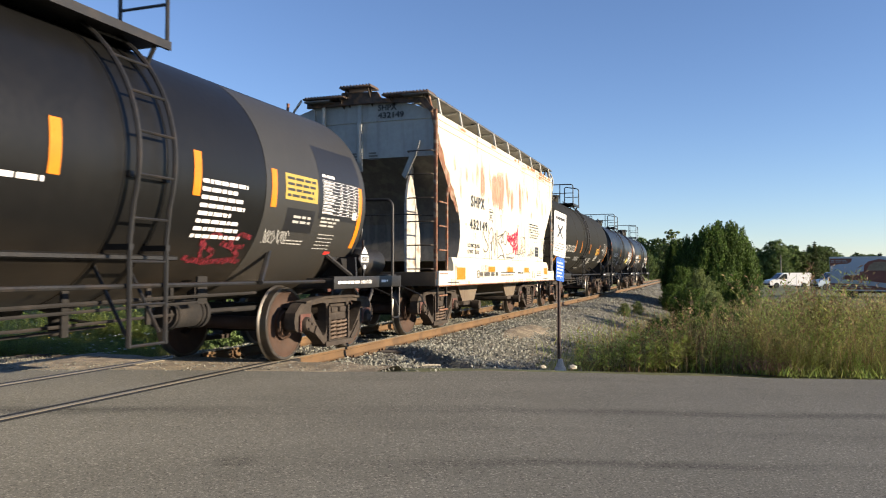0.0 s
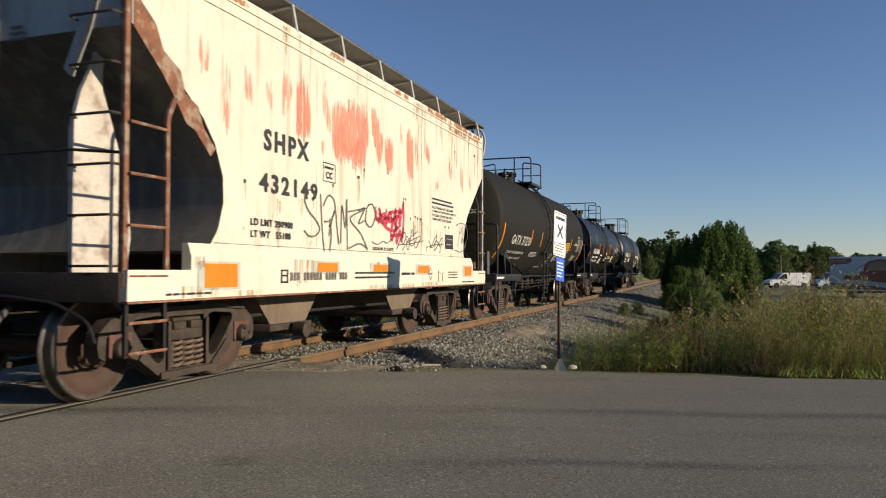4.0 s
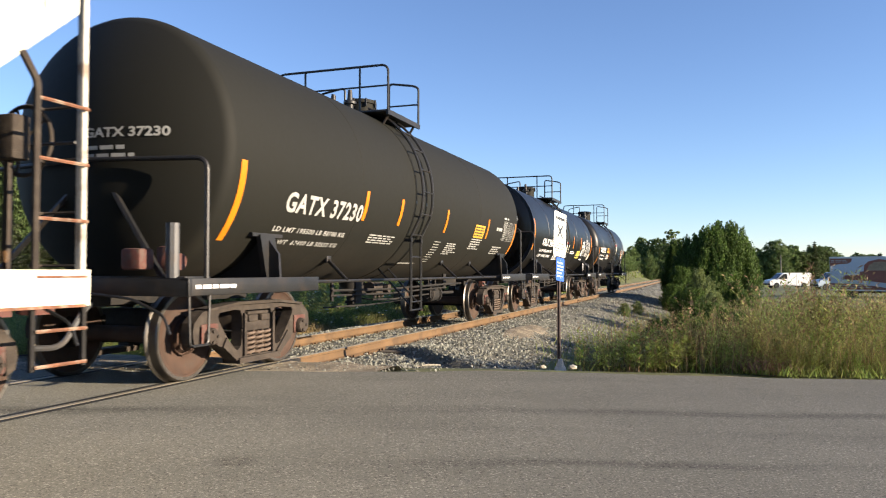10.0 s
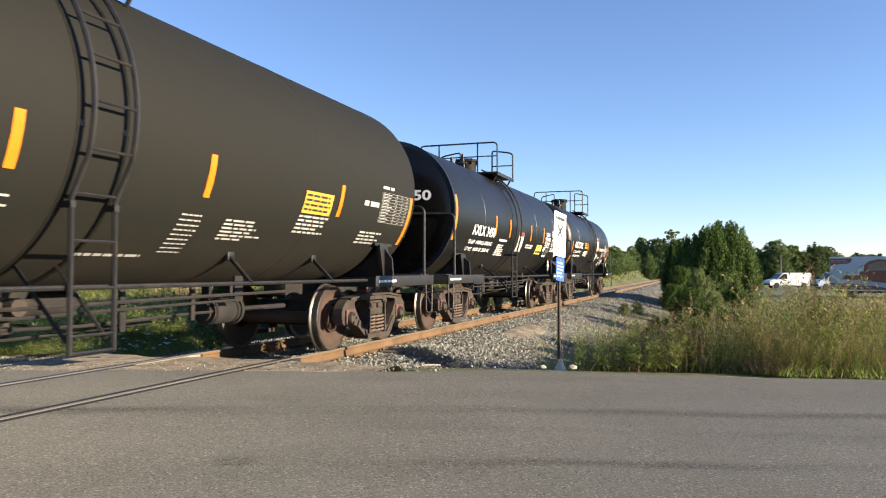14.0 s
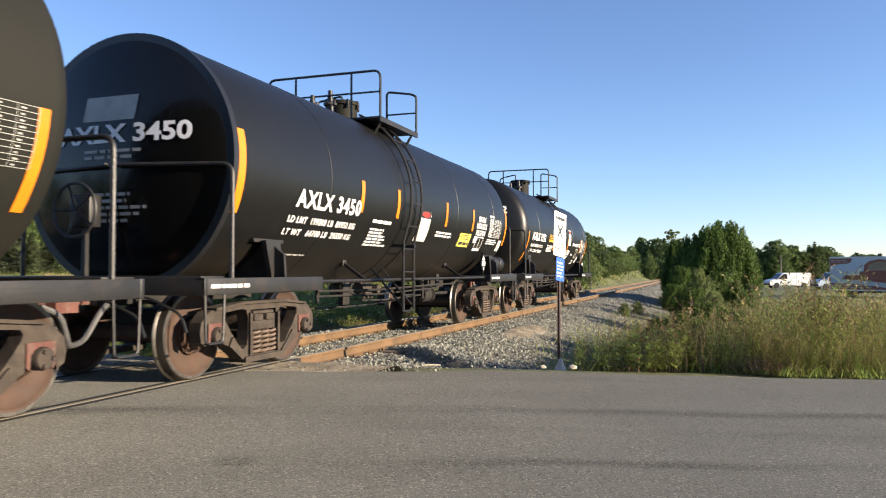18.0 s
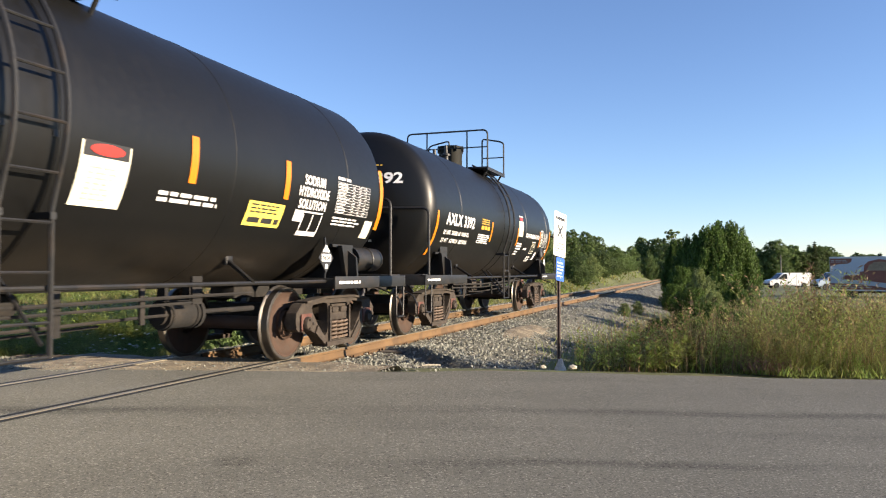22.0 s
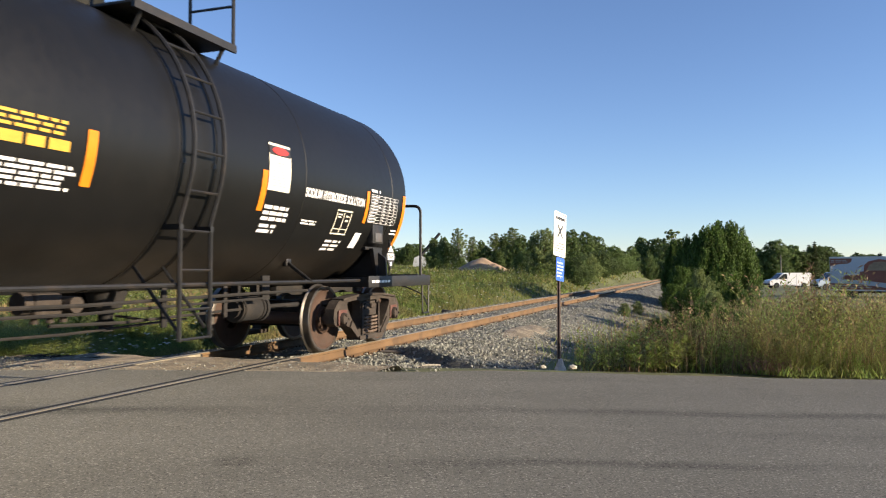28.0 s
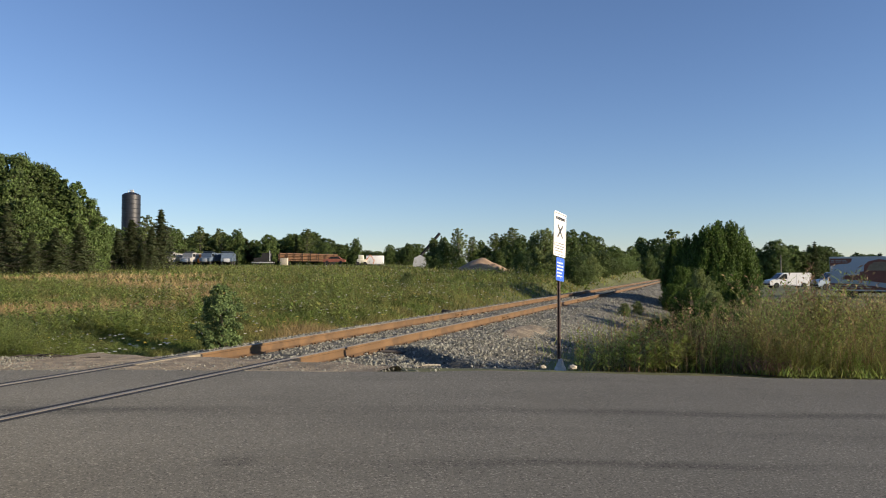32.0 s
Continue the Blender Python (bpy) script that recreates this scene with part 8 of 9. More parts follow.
def build_tree(name, label, seed, height, width, leaves, leaf, crown_from=0.05, material=LEAF, bark=BARK, stems=1, top=0.9, lumps=120, gaps=0.25, shoots=1.0):
    """A broad-leaved tree or shrub: tapered trunk, limbs, and a lumpy, uneven crown. Built standing at the origin."""
    r = np.random.default_rng(seed)
    tree = thing(name, label, "tree")
    bm = bmesh.new()
    clumps = []
    for i in range(lumps):
        u = (i + r.uniform(0, 1)) / lumps
        a = i * 2.39996 + r.uniform(-0.4, 0.4)
        bulge = 1 + gaps * noise.noise((math.cos(a) * 1.3 + seed, math.sin(a) * 1.3, u * 3.2)) * 1.6
        full = width / 2 * max(0.0, math.sin(math.pi * (0.12 + 0.83 * u ** top))) ** 0.62 * bulge
        rad = width * r.uniform(0.055, 0.10) * (1.0 if u < 0.85 else 0.75)
        q = max(full - rad * 0.8, 0.01) * r.uniform(0.3, 1.0) ** 0.35
        z = height * crown_from + (height * (1 - crown_from) - rad) * u + 0.03 * height * noise.noise((a, u * 4, seed))
        clumps.append((np.array([q * math.cos(a), q * math.sin(a), max(z, rad * 0.5)]), rad))
    for s in range(stems):
        a = 2 * math.pi * s / max(stems, 1)
        off = Vector((0.10 * width * math.cos(a), 0.10 * width * math.sin(a), 0)) if stems > 1 else Vector((0, 0, 0))
        pts = [off * (0.3 + i * 0.35) + Vector((r.normal(0, 0.012) * height * (i > 0), r.normal(0, 0.012) * height * (i > 0), height * 0.88 * i / 5)) for i in range(6)]
        tube(bm, pts, [height * 0.018 * (1 - 0.18 * i) / math.sqrt(stems) for i in range(6)], 7)
    for c, rad in clumps[::3]:
        z0 = c[2] * r.uniform(0.45, 0.75)
        tube(bm, [(0, 0, z0), (c[0] * 0.5, c[1] * 0.5, (z0 + c[2]) / 2 + 0.02 * height), tuple(c)], [height * 0.007, height * 0.004, height * 0.0015], 4)
    part("trunk", bm, bark, tree)
    per = leaves // lumps
    parts = []
    for c, rad in clumps:
        out = np.array([c[0], c[1], (c[2] - height * 0.5) * 0.6])
        out = out / (np.linalg.norm(out) + 1e-6)
        for j in range(2):
            cc = c + r.normal(0, rad * 0.5, 3) * np.array([1, 1, 0.7])
            parts.append(leaf_cloud(r, cc, rad * r.uniform(0.7, 1.15) * np.array([1 / math.sqrt(shoots), 1 / math.sqrt(shoots), 0.8 * shoots]), per // 2, leaf, out))
    parts.append(leaf_cloud(r, np.array([0, 0, height * (0.5 + crown_from * 0.4)]), np.array([width * 0.30, width * 0.30, height * 0.40]), leaves // 6, leaf * 1.5, np.array([0, 0, 0.2]), 1.2))
    part("crown", mesh_np("crown", *merge(parts), material), material, tree)
    return tree


def build_spruce(name, label, seed, height, width, tiers, material=NEEDLE, needle=0.16, droop=0.18, loose=0.045, along=16):
    """A conifer: straight trunk and drooping tiers of needled boughs."""
    r = np.random.default_rng(seed)
    tree = thing(name, label, "tree")
    bm = bmesh.new()
    tube(bm, [(0, 0, 0), (0, 0, height * 0.5), (0, 0, height)], [height * 0.016, height * 0.01, height * 0.002], 7)
    parts = []
    for i in range(tiers):
        u = (i + 0.5) / tiers
        z = height * (0.06 + 0.93 * u)
        z0 = z
        reach = width / 2 * (1 - u) ** 0.85 + 0.02 * height * (1 - u)
        k = int(9 - 4 * u)
        for j in range(k):
            a = 2 * math.pi * (j + r.uniform(-0.45, 0.45)) / k + i * 1.7
            ln = reach * r.uniform(0.55, 1.2)
            z = z0 + height / tiers * r.uniform(-0.7, 0.7) * (u < 0.93)
            tip = np.array([ln * math.cos(a), ln * math.sin(a), z - ln * droop])
            root = np.array([0, 0, z])
            if i % 2 == 0:
                tube(bm, [tuple(root), tuple(tip)], [height * 0.004, height * 0.001], 4)
            m = along
            o = root + (tip - root) * np.linspace(0.12, 1, m)[:, None] + r.normal(0, loose * reach, (m, 3))
            d = (tip - root) / (np.linalg.norm(tip - root) + 1e-6)
            side = np.cross(d, [0, 0, 1])
            w = needle * height / 10 * (1.2 - np.linspace(0.2, 1, m))[:, None] * r.uniform(0.7, 1.4, (m, 1)) * 3.0
            tilt = r.normal(0, 0.35, (m, 1))
            hang = np.array([0, 0, -1.0]) * w * 0.35
            v = np.stack([o - side * w + hang, o + d * w * 0.5 + [0, 0, 0.02], o + side * w + hang, o - d * w * 0.4], 1)
            base = (np.arange(m) * 4)[:, None]
            parts.append((v.reshape(-1, 3), np.concatenate([base + np.array([[0, 1, 2]]), base + np.array([[0, 2, 3]])])))
    part("trunk", bm, BARK, tree)
    part("crown", mesh_np("crown", *merge(parts), material), material, tree)
    return tree


def build_trees():
    protos = {
        "oak": build_tree("broadleaf_tree", "full green broad-leaved tree at the field's edge", 1, 10.0, 8.5, 26000, 0.125, 0.03, lumps=190),
        "ash": build_tree("broadleaf_tree", "upright green broad-leaved tree in the tree line", 2, 10.0, 5.6, 15000, 0.13, 0.05, lumps=120, gaps=0.35),
        "maple": build_tree("broadleaf_tree", "rounded dark green tree in the tree line", 3, 10.0, 7.0, 18000, 0.13, 0.02, lumps=140, gaps=0.38),
        "birch": build_tree("slender_tree", "slender pale-barked tree with a thin crown", 4, 10.0, 3.0, 5200, 0.12, 0.12, LEAF_PALE, BIRCH, lumps=70, gaps=0.5),
        "shrub": build_tree("shrub", "dense green shrub beside the railway", 5, 4.0, 4.4, 22000, 0.055, 0.02, LEAF, BARK, 3, lumps=170, gaps=0.42),
        "alder": build_tree("shrub", "large dark green many-stemmed shrub beside the railway", 15, 4.0, 4.4, 36000, 0.058, 0.0, LEAF_DARK, BARK, 5, lumps=220, gaps=0.38, shoots=1.9),
        "willow": build_tree("shrub", "pale green willow shrub beside the railway", 6, 4.0, 3.6, 15000, 0.055, 0.02, LEAF_PALE, BARK, 4, lumps=120, gaps=0.4),
        "spruce": build_spruce("spruce_tree", "dark spruce with drooping boughs", 7, 10.0, 9.0, 36),
        "fir": build_spruce("spruce_tree", "narrow dark spruce in the tree line", 8, 10.0, 4.0, 26),
    }
    tall = {"oak": 10.0, "ash": 10.0, "maple": 10.0, "birch": 10.0, "alder": 4.0, "shrub": 4.0, "willow": 4.0, "spruce": 10.0, "fir": 10.0}
    for kind, tree in protos.items():
        crown = [c for c in tree.children if c.name.startswith("crown")][0]
        tall[kind] = max(v.co.z for v in crown.data.vertices)
    used = set()
    r = random.Random(4)

    def plant(kind, px, top, d, wide=1.0):
        """px and top give the bearing of the tree and how high it reaches against the horizon, d how far off."""
        x, y, z = place_at((px - 784) / 1568, d)
        top_z = EYE_Z + (480.8 - top) / 1328.9 * d
        k = (top_z - z) / tall[kind]
        m = pose(x, y, z - 0.05, 0, 0, r.uniform(0, 360)) @ Matrix.Diagonal((k * wide, k * wide, k, 1))
        if kind in used:
            s = protos[kind].scale
            copy_thing(protos[kind], m @ Matrix.Diagonal((1 / s.x, 1 / s.y, 1 / s.z, 1)))
        else:
            protos[kind].matrix_basis = m
            used.add(kind)

    # the big group on the far left of the field
    for px, top, d, kind, w in ((-60, 262, 78, "oak", 0.95), (18, 262, 80, "oak", 0.85), (62, 278, 84, "oak", 0.75), (80, 292, 82, "ash", 1.1), (126, 314, 82, "ash", 1.0), (148, 345, 84, "ash", 1.1), (50, 345, 76, "maple", 0.9), (168, 382, 86, "maple", 0.8), (-25, 368, 68, "spruce", 1.0), (12, 362, 72, "spruce", 0.9), (98, 402, 72, "spruce", 1.3), (140, 395, 76, "spruce", 1.2), (55, 410, 70, "spruce", 1.2), (110, 340, 88, "maple", 1.0), (20, 335, 80, "maple", 1.0), (160, 372, 92, "ash", 1.2), (85, 365, 78, "maple", 1.0), (-45, 330, 74, "maple", 1.0), (172, 365, 88, "spruce", 0.7)):
        plant(kind, px, top, d, w)
    for px, top, d, kind, w in ((232, 388, 98, "spruce", 1.25), (284, 370, 100, "spruce", 1.0), (258, 380, 108, "birch", 1.5), (268, 400, 98, "spruce", 1.1), (195, 396, 112, "maple", 0.8), (312, 404, 172, "maple", 0.9), (208, 408, 96, "spruce", 1.2), (335, 436, 172, "shrub", 1.4), (182, 402, 104, "maple", 1.1), (215, 402, 118, "ash", 1.4), (250, 400, 112, "maple", 1.0), (300, 398, 168, "ash", 1.3), (326, 420, 172, "fir", 1.0), (250, 430, 94, "spruce", 1.4), (305, 425, 172, "maple", 1.2)):
        plant(kind, px, top, d, w)
    # the tree line behind the yard
    px = 318
    kinds = ("ash", "maple", "fir", "ash", "maple", "ash", "oak")
    while px < 742:
        wave = 420 + 8 * math.sin(px * 0.031) + (12 if px > 560 else 0) + (5 if px > 640 else 0) + (10 if px < 345 else 0)
        plant(kinds[r.randrange(7)], px, wave + r.uniform(-6, 10), r.uniform(182, 215), r.uniform(1.2, 1.8))
        px += r.uniform(5, 9)
    for px, top, kind, w in ((354, 400, "birch", 1.4), (388, 404, "birch", 1.6), (420, 404, "ash", 1.1), (475, 414, "maple", 1.2), (524, 414, "fir", 1.0), (543, 404, "birch", 1.6), (575, 428, "maple", 1.2), (630, 420, "ash", 1.0), (690, 432, "maple", 1.0), (722, 430, "maple", 1.0)):
        plant(kind, px, top, 178, w)
    # right of the conveyor, towards the track
    for px, top, d, kind, w in ((768, 420, 120, "ash", 1.0), (785, 417, 118, "ash", 0.9), (811, 403, 116, "birch", 1.5), (800, 430, 125, "maple", 0.9), (836, 418, 118, "birch", 1.6), (852, 424, 120, "ash", 1.0), (876, 412, 112, "birch", 1.8), (892, 414, 112, "ash", 0.9), (908, 402, 108, "birch", 1.9), (922, 416, 104, "ash", 1.1), (862, 436, 112, "maple", 1.2), (905, 432, 104, "maple", 1.2), (838, 442, 118, "maple", 1.3), (945, 412, 96, "ash", 1.0), (880, 442, 100, "maple", 1.4), (770, 445, 112, "shrub", 1.3), (930, 440, 92, "shrub", 1.3)):
        plant(kind, px, top, d, w)
    for px, top, d, kind, w in ((964, 402, 66, "willow", 0.9), (985, 408, 72, "ash", 1.0), (1010, 404, 74, "ash", 1.1), (985, 438, 60, "willow", 1.0), (1036, 408, 78, "maple", 0.9), (1056, 416, 82, "maple", 0.9), (1082, 432, 86, "shrub", 1.1), (1020, 440, 66, "shrub", 0.9), (1058, 440, 70, "shrub", 1.5), (1094, 440, 90, "shrub", 1.6), (1082, 452, 80, "shrub", 1.6), (1040, 446, 62, "willow", 1.3), (1110, 452, 100, "shrub", 1.8), (1020, 450, 56, "shrub", 1.2), (950, 440, 72, "shrub", 0.9), (1118, 434, 118, "maple", 1.0), (1136, 418, 130, "oak", 0.8), (1160, 420, 128, "maple", 1.0), (1176, 428, 118, "maple", 1.0), (1112, 458, 108, "shrub", 1.6), (1132, 452, 120, "shrub", 1.8), (1155, 455, 122, "shrub", 1.8), (1150, 450, 112, "maple", 0.9)):
        plant(kind, px, top, d, w)
    # the dark clump on the near side
    for px, top, d, kind, w in ((1284, 386, 38, "alder", 0.70), (1308, 410, 38, "alder", 0.50), (1254, 396, 37, "alder", 0.62), (1222, 412, 39, "alder", 0.55), (1196, 420, 41, "alder", 0.45), (1190, 404, 42, "birch", 1.3), (1270, 404, 41, "ash", 0.6), (1238, 470, 26, "willow", 0.62), (1275, 478, 28, "alder", 0.7), (1206, 468, 36, "alder", 0.75), (1190, 500, 34, "alder", 0.9), (1300, 492, 27, "alder", 0.6), (1330, 500, 30, "willow", 0.6), (1225, 505, 22, "alder", 0.9), (1262, 508, 21, "willow", 0.9)):
        plant(kind, px, top, d, w)
    # behind the parked vans
    px = 1338
    while px < 1480:
        plant(kinds[r.randrange(7)], px, 440 + r.uniform(-8, 10), r.uniform(150, 172), 1.4)
        px += r.uniform(6, 10)
    plant("oak", 1372, 422, 150, 0.9)
    plant("fir", 1442, 428, 150, 1.1)
    while px < 1720:
        plant(kinds[r.randrange(6)], px, 449 + r.uniform(-4, 8), r.uniform(190, 220), 1.6)
        px += r.uniform(6, 10)
    # unseen trees added across the road behind the viewer, to darken tank reflections
    for i in range(30):
        a = radians(122 + 5.2 * i + r.uniform(-2, 2))
        d, kind = r.uniform(48, 66), ("maple", "ash", "oak")[i % 3]
        x, y = d * math.sin(a), d * math.cos(a)
        k = r.uniform(6.0, 8.6) / tall[kind]
        s = protos[kind].scale
        copy_thing(protos[kind], pose(x, y, ground_z(x, y) - 0.05, 0, 0, r.uniform(0, 360)) @ Matrix.Diagonal((1.3 * k / s.x, 1.3 * k / s.y, k / s.z, 1)))
    young = build_tree("young_pine", "small bushy green young pine in the meadow", 9, 1.36, 0.92, 11000, 0.020, 0.02, PINE, BARK, lumps=80, gaps=0.55, top=0.75)
    x, y, z = place_at((392 - 784) / 1568, 12.9)
    young.matrix_basis = pose(x, y, z - 0.02)
    for px, d, k, kind in ((815, 105, 0.45, "shrub"), (722, 40, 0.25, "willow"), (1105, 26, 0.13, "willow"), (1128, 28, 0.14, "willow"), (1085, 13.5, 0.11, "willow"), (1120, 14, 0.13, "shrub"), (1112, 12.4, 0.13, "alder"), (1150, 12.0, 0.15, "alder"), (1186, 12.6, 0.19, "alder"), (1216, 13.5, 0.24, "alder"), (1246, 15, 0.28, "alder"), (1166, 15, 0.20, "alder"), (1292, 14, 0.26, "alder"), (1225, 11.4, 0.16, "willow")):
        x, y, z = place_at((px - 784) / 1568, d)
        s = protos[kind].scale
        copy_thing(protos[kind], pose(x, y, z - 0.03, 0, 0, d * 50) @ Matrix.Diagonal((k / s.x, k / s.y, k / s.z, 1)))


build_field()
build_weeds()
build_trees()
# ---------------------------------------------------------------- signs, vehicles, yard
SIGN_WHITE = mat("white_sign_sheet", (0.82, 0.82, 0.78), 0.45, var=0.04, bump=0.0)
SIGN_BLUE = mat("blue_sign_sheet", (0.03, 0.12, 0.62), 0.45, var=0.05, bump=0.0)
RUBBLE = mat("white_rubble", (0.60, 0.58, 0.52), 0.9, var=0.15, scale=8, fine=70, bump=0.5)
POST = mat("brown_steel_post", (0.055, 0.035, 0.028), 0.6, var=0.2, bump=0.1)
VAN_WHITE = mat("white_van_paint", (0.80, 0.80, 0.79), 0.3, var=0.03, bump=0.0, coat=0.3)
VAN_PALE = mat("pale_blue_van_paint", (0.42, 0.50, 0.58), 0.35, var=0.04, bump=0.0, coat=0.3)
GLASS_DARK = mat("dark_car_glass", (0.015, 0.018, 0.02), 0.08, var=0.1, bump=0.0)
TYRE = mat("tyre_rubber", (0.02, 0.02, 0.02), 0.8, var=0.2, bump=0.1)
HUB = mat("grey_wheel_hub", (0.3, 0.3, 0.3), 0.4, metal=0.5, var=0.1, bump=0.0)
SILO = mat("blue_black_silo_panels", (0.016, 0.019, 0.026), 0.5, var=0.2, scale=0.6, fine=5, bump=0.0)
GALV = mat("pale_metal", (0.55, 0.56, 0.56), 0.45, metal=0.3, var=0.1, bump=0.0)
SHINGLE = mat("grey_roof_shingles", (0.20, 0.19, 0.18), 0.9, var=0.2, scale=1.5, fine=20, bump=0.1)
SIDING = mat("white_house_siding", (0.70, 0.70, 0.67), 0.7, var=0.06, scale=1.0, bump=0.0)
TRUCK_BLUE = mat("blue_truck_paint", (0.10, 0.14, 0.19), 0.45, var=0.12, bump=0.0)
TRUCK_GREY = mat("grey_truck_paint", (0.30, 0.30, 0.29), 0.5, var=0.12, bump=0.0)
ORANGE = mat("orange_machine_paint", (0.62, 0.20, 0.03), 0.5, var=0.1, bump=0.0)
LOG = mat("cut_log_bark", (0.30, 0.165, 0.085), 0.9, var=0.3, scale=3, bump=0.2, island=0.35)
DIRT = mat("brown_dirt", (0.30, 0.215, 0.14), 0.95, var=0.2, scale=0.8, fine=8, bump=0.4)
MURAL = mat("faded_trailer_panel", (0.44, 0.47, 0.50), 0.6, var=0.08, scale=0.8, fine=10, bump=0.0)
BRICK_RED = mat("brick_red_mural_paint", (0.24, 0.080, 0.050), 0.6, var=0.15, scale=2, fine=12, bump=0.0)


def build_sign():
    base = Vector((1.556, 10.0, -0.17))
    turn = 61.0
    root = thing("railway_sign", "white and blue railway signs on a brown steel post", "sign")
    root.matrix_basis = pose(base.x, base.y, base.z, 0, 0, turn)
    # in its space x runs along the track, the face looks to -y
    bm = bmesh.new()
    prism(bm, [(-0.022, -0.0), (-0.022, 0.024), (-0.036, 0.024), (-0.036, 0.028), (-0.018, 0.028), (-0.018, 0.004), (0.018, 0.004), (0.018, 0.028), (0.036, 0.028), (0.036, 0.024), (0.022, 0.024), (0.022, 0.0)], -0.45, 2.02, plane="xy")
    part("post", bm, POST, root, "brown U-channel steel post")
    bm = bmesh.new()
    lathe(bm, [(-0.08, 0.085), (0.0, 0.075), (0.03, 0.055), (0.10, 0.036), (0.12, 0.03)], 14, "z")
    part("footing", bm, RUBBLE, root, "pale concrete lump at the post's foot")

    def panel(z0, z1, w, rad):
        out = []
        for cx, cz, a0 in ((w / 2 - rad, z1 - rad, 0), (-w / 2 + rad, z1 - rad, 90), (-w / 2 + rad, z0 + rad, 180), (w / 2 - rad, z0 + rad, 270)):
            out += [(cx + rad * math.cos(radians(a0 + i * 22.5)), cz + rad * math.sin(radians(a0 + i * 22.5))) for i in range(5)]
        return out

    k = Skin(None, 0, 0.006)
    bm = bmesh.new()
    prism(bm, panel(1.475, 2.065, 0.457, 0.03), -0.005, -0.002)
    p = part("sign_panel", bm, SIGN_WHITE, root, "white sign panel with a crossed emblem")
    bm = bmesh.new()
    for x0, z0, w, h in ((-0.21, 1.493, 0.42, 0.008), (-0.21, 2.039, 0.42, 0.008), (-0.21, 1.493, 0.008, 0.554), (0.202, 1.493, 0.008, 0.554)):
        sheet(bm, k, x0, z0, w, h, 0.001)
    part("sign_border", bm, BLACK, p)
    bm = bmesh.new()
    bars(bm, k, -0.17, 1.955, 0.34, 0.05, 1, 0.8, 0.0, 9, 0.001)
    part("sign_heading", bm, BLACK, p)
    bm = bmesh.new()
    bars(bm, k, -0.17, 1.525, 0.34, 0.14, 4, 0.40, 0.2, 9, 0.001)
    part("sign_lettering", bm, CHARCOAL, p)
    p.matrix_basis = pose(0, 0, 1.77) @ Matrix.Rotation(radians(5), 4, "Y") @ pose(0, 0, -1.77)
    bm = bmesh.new()
    ribbon(bm, k, [(-0.10, 1.725), (0.10, 1.895)], 0.036, 0.001)
    ribbon(bm, k, [(-0.10, 1.895), (0.10, 1.725)], 0.036, 0.0014)
    part("crossed_emblem", bm, BLACK, p)
    bm = bmesh.new()
    prism(bm, panel(1.15, 1.46, 0.305, 0.025), -0.005, -0.002)
    p = part("notice_panel", bm, SIGN_BLUE, root, "blue notice panel with white lettering")
    bm = bmesh.new()
    bars(bm, k, -0.12, 1.19, 0.24, 0.22, 5, 0.42, 0.25, 7, 0.001)
    part("notice_lettering", bm, WHITE, p)
    p.matrix_basis = pose(0, 0, 1.3) @ Matrix.Rotation(radians(5), 4, "Y") @ pose(0, 0, -1.3)
    bm = bmesh.new()
    for z in (1.19, 1.42, 1.54, 2.0):
        lathe(bm, [(-0.010, 0.0), (-0.010, 0.008), (0.0, 0.008)], 6, "y", (0, 0, z))
    part("bolts", bm, GALV, root)


def wheel_part(parent, x, y, r, w=0.22):
    bm = bmesh.new()
    lathe(bm, [(-w / 2, r * 0.6), (-w / 2, r * 0.92), (-w / 2 + 0.03, r), (w / 2 - 0.03, r), (w / 2, r * 0.92), (w / 2, r * 0.6)], 24, "y", (x, y, r))
    wheel = part("wheel", bm, TYRE, parent)
    bm = bmesh.new()
    lathe(bm, [(-w / 2 + 0.02, 0.0), (-w / 2 + 0.01, r * 0.3), (-w / 2 + 0.03, r * 0.62), (w / 2 - 0.03, r * 0.62), (w / 2 - 0.01, 0)], 20, "y", (x, y, r))
    part("rim", bm, HUB, wheel)


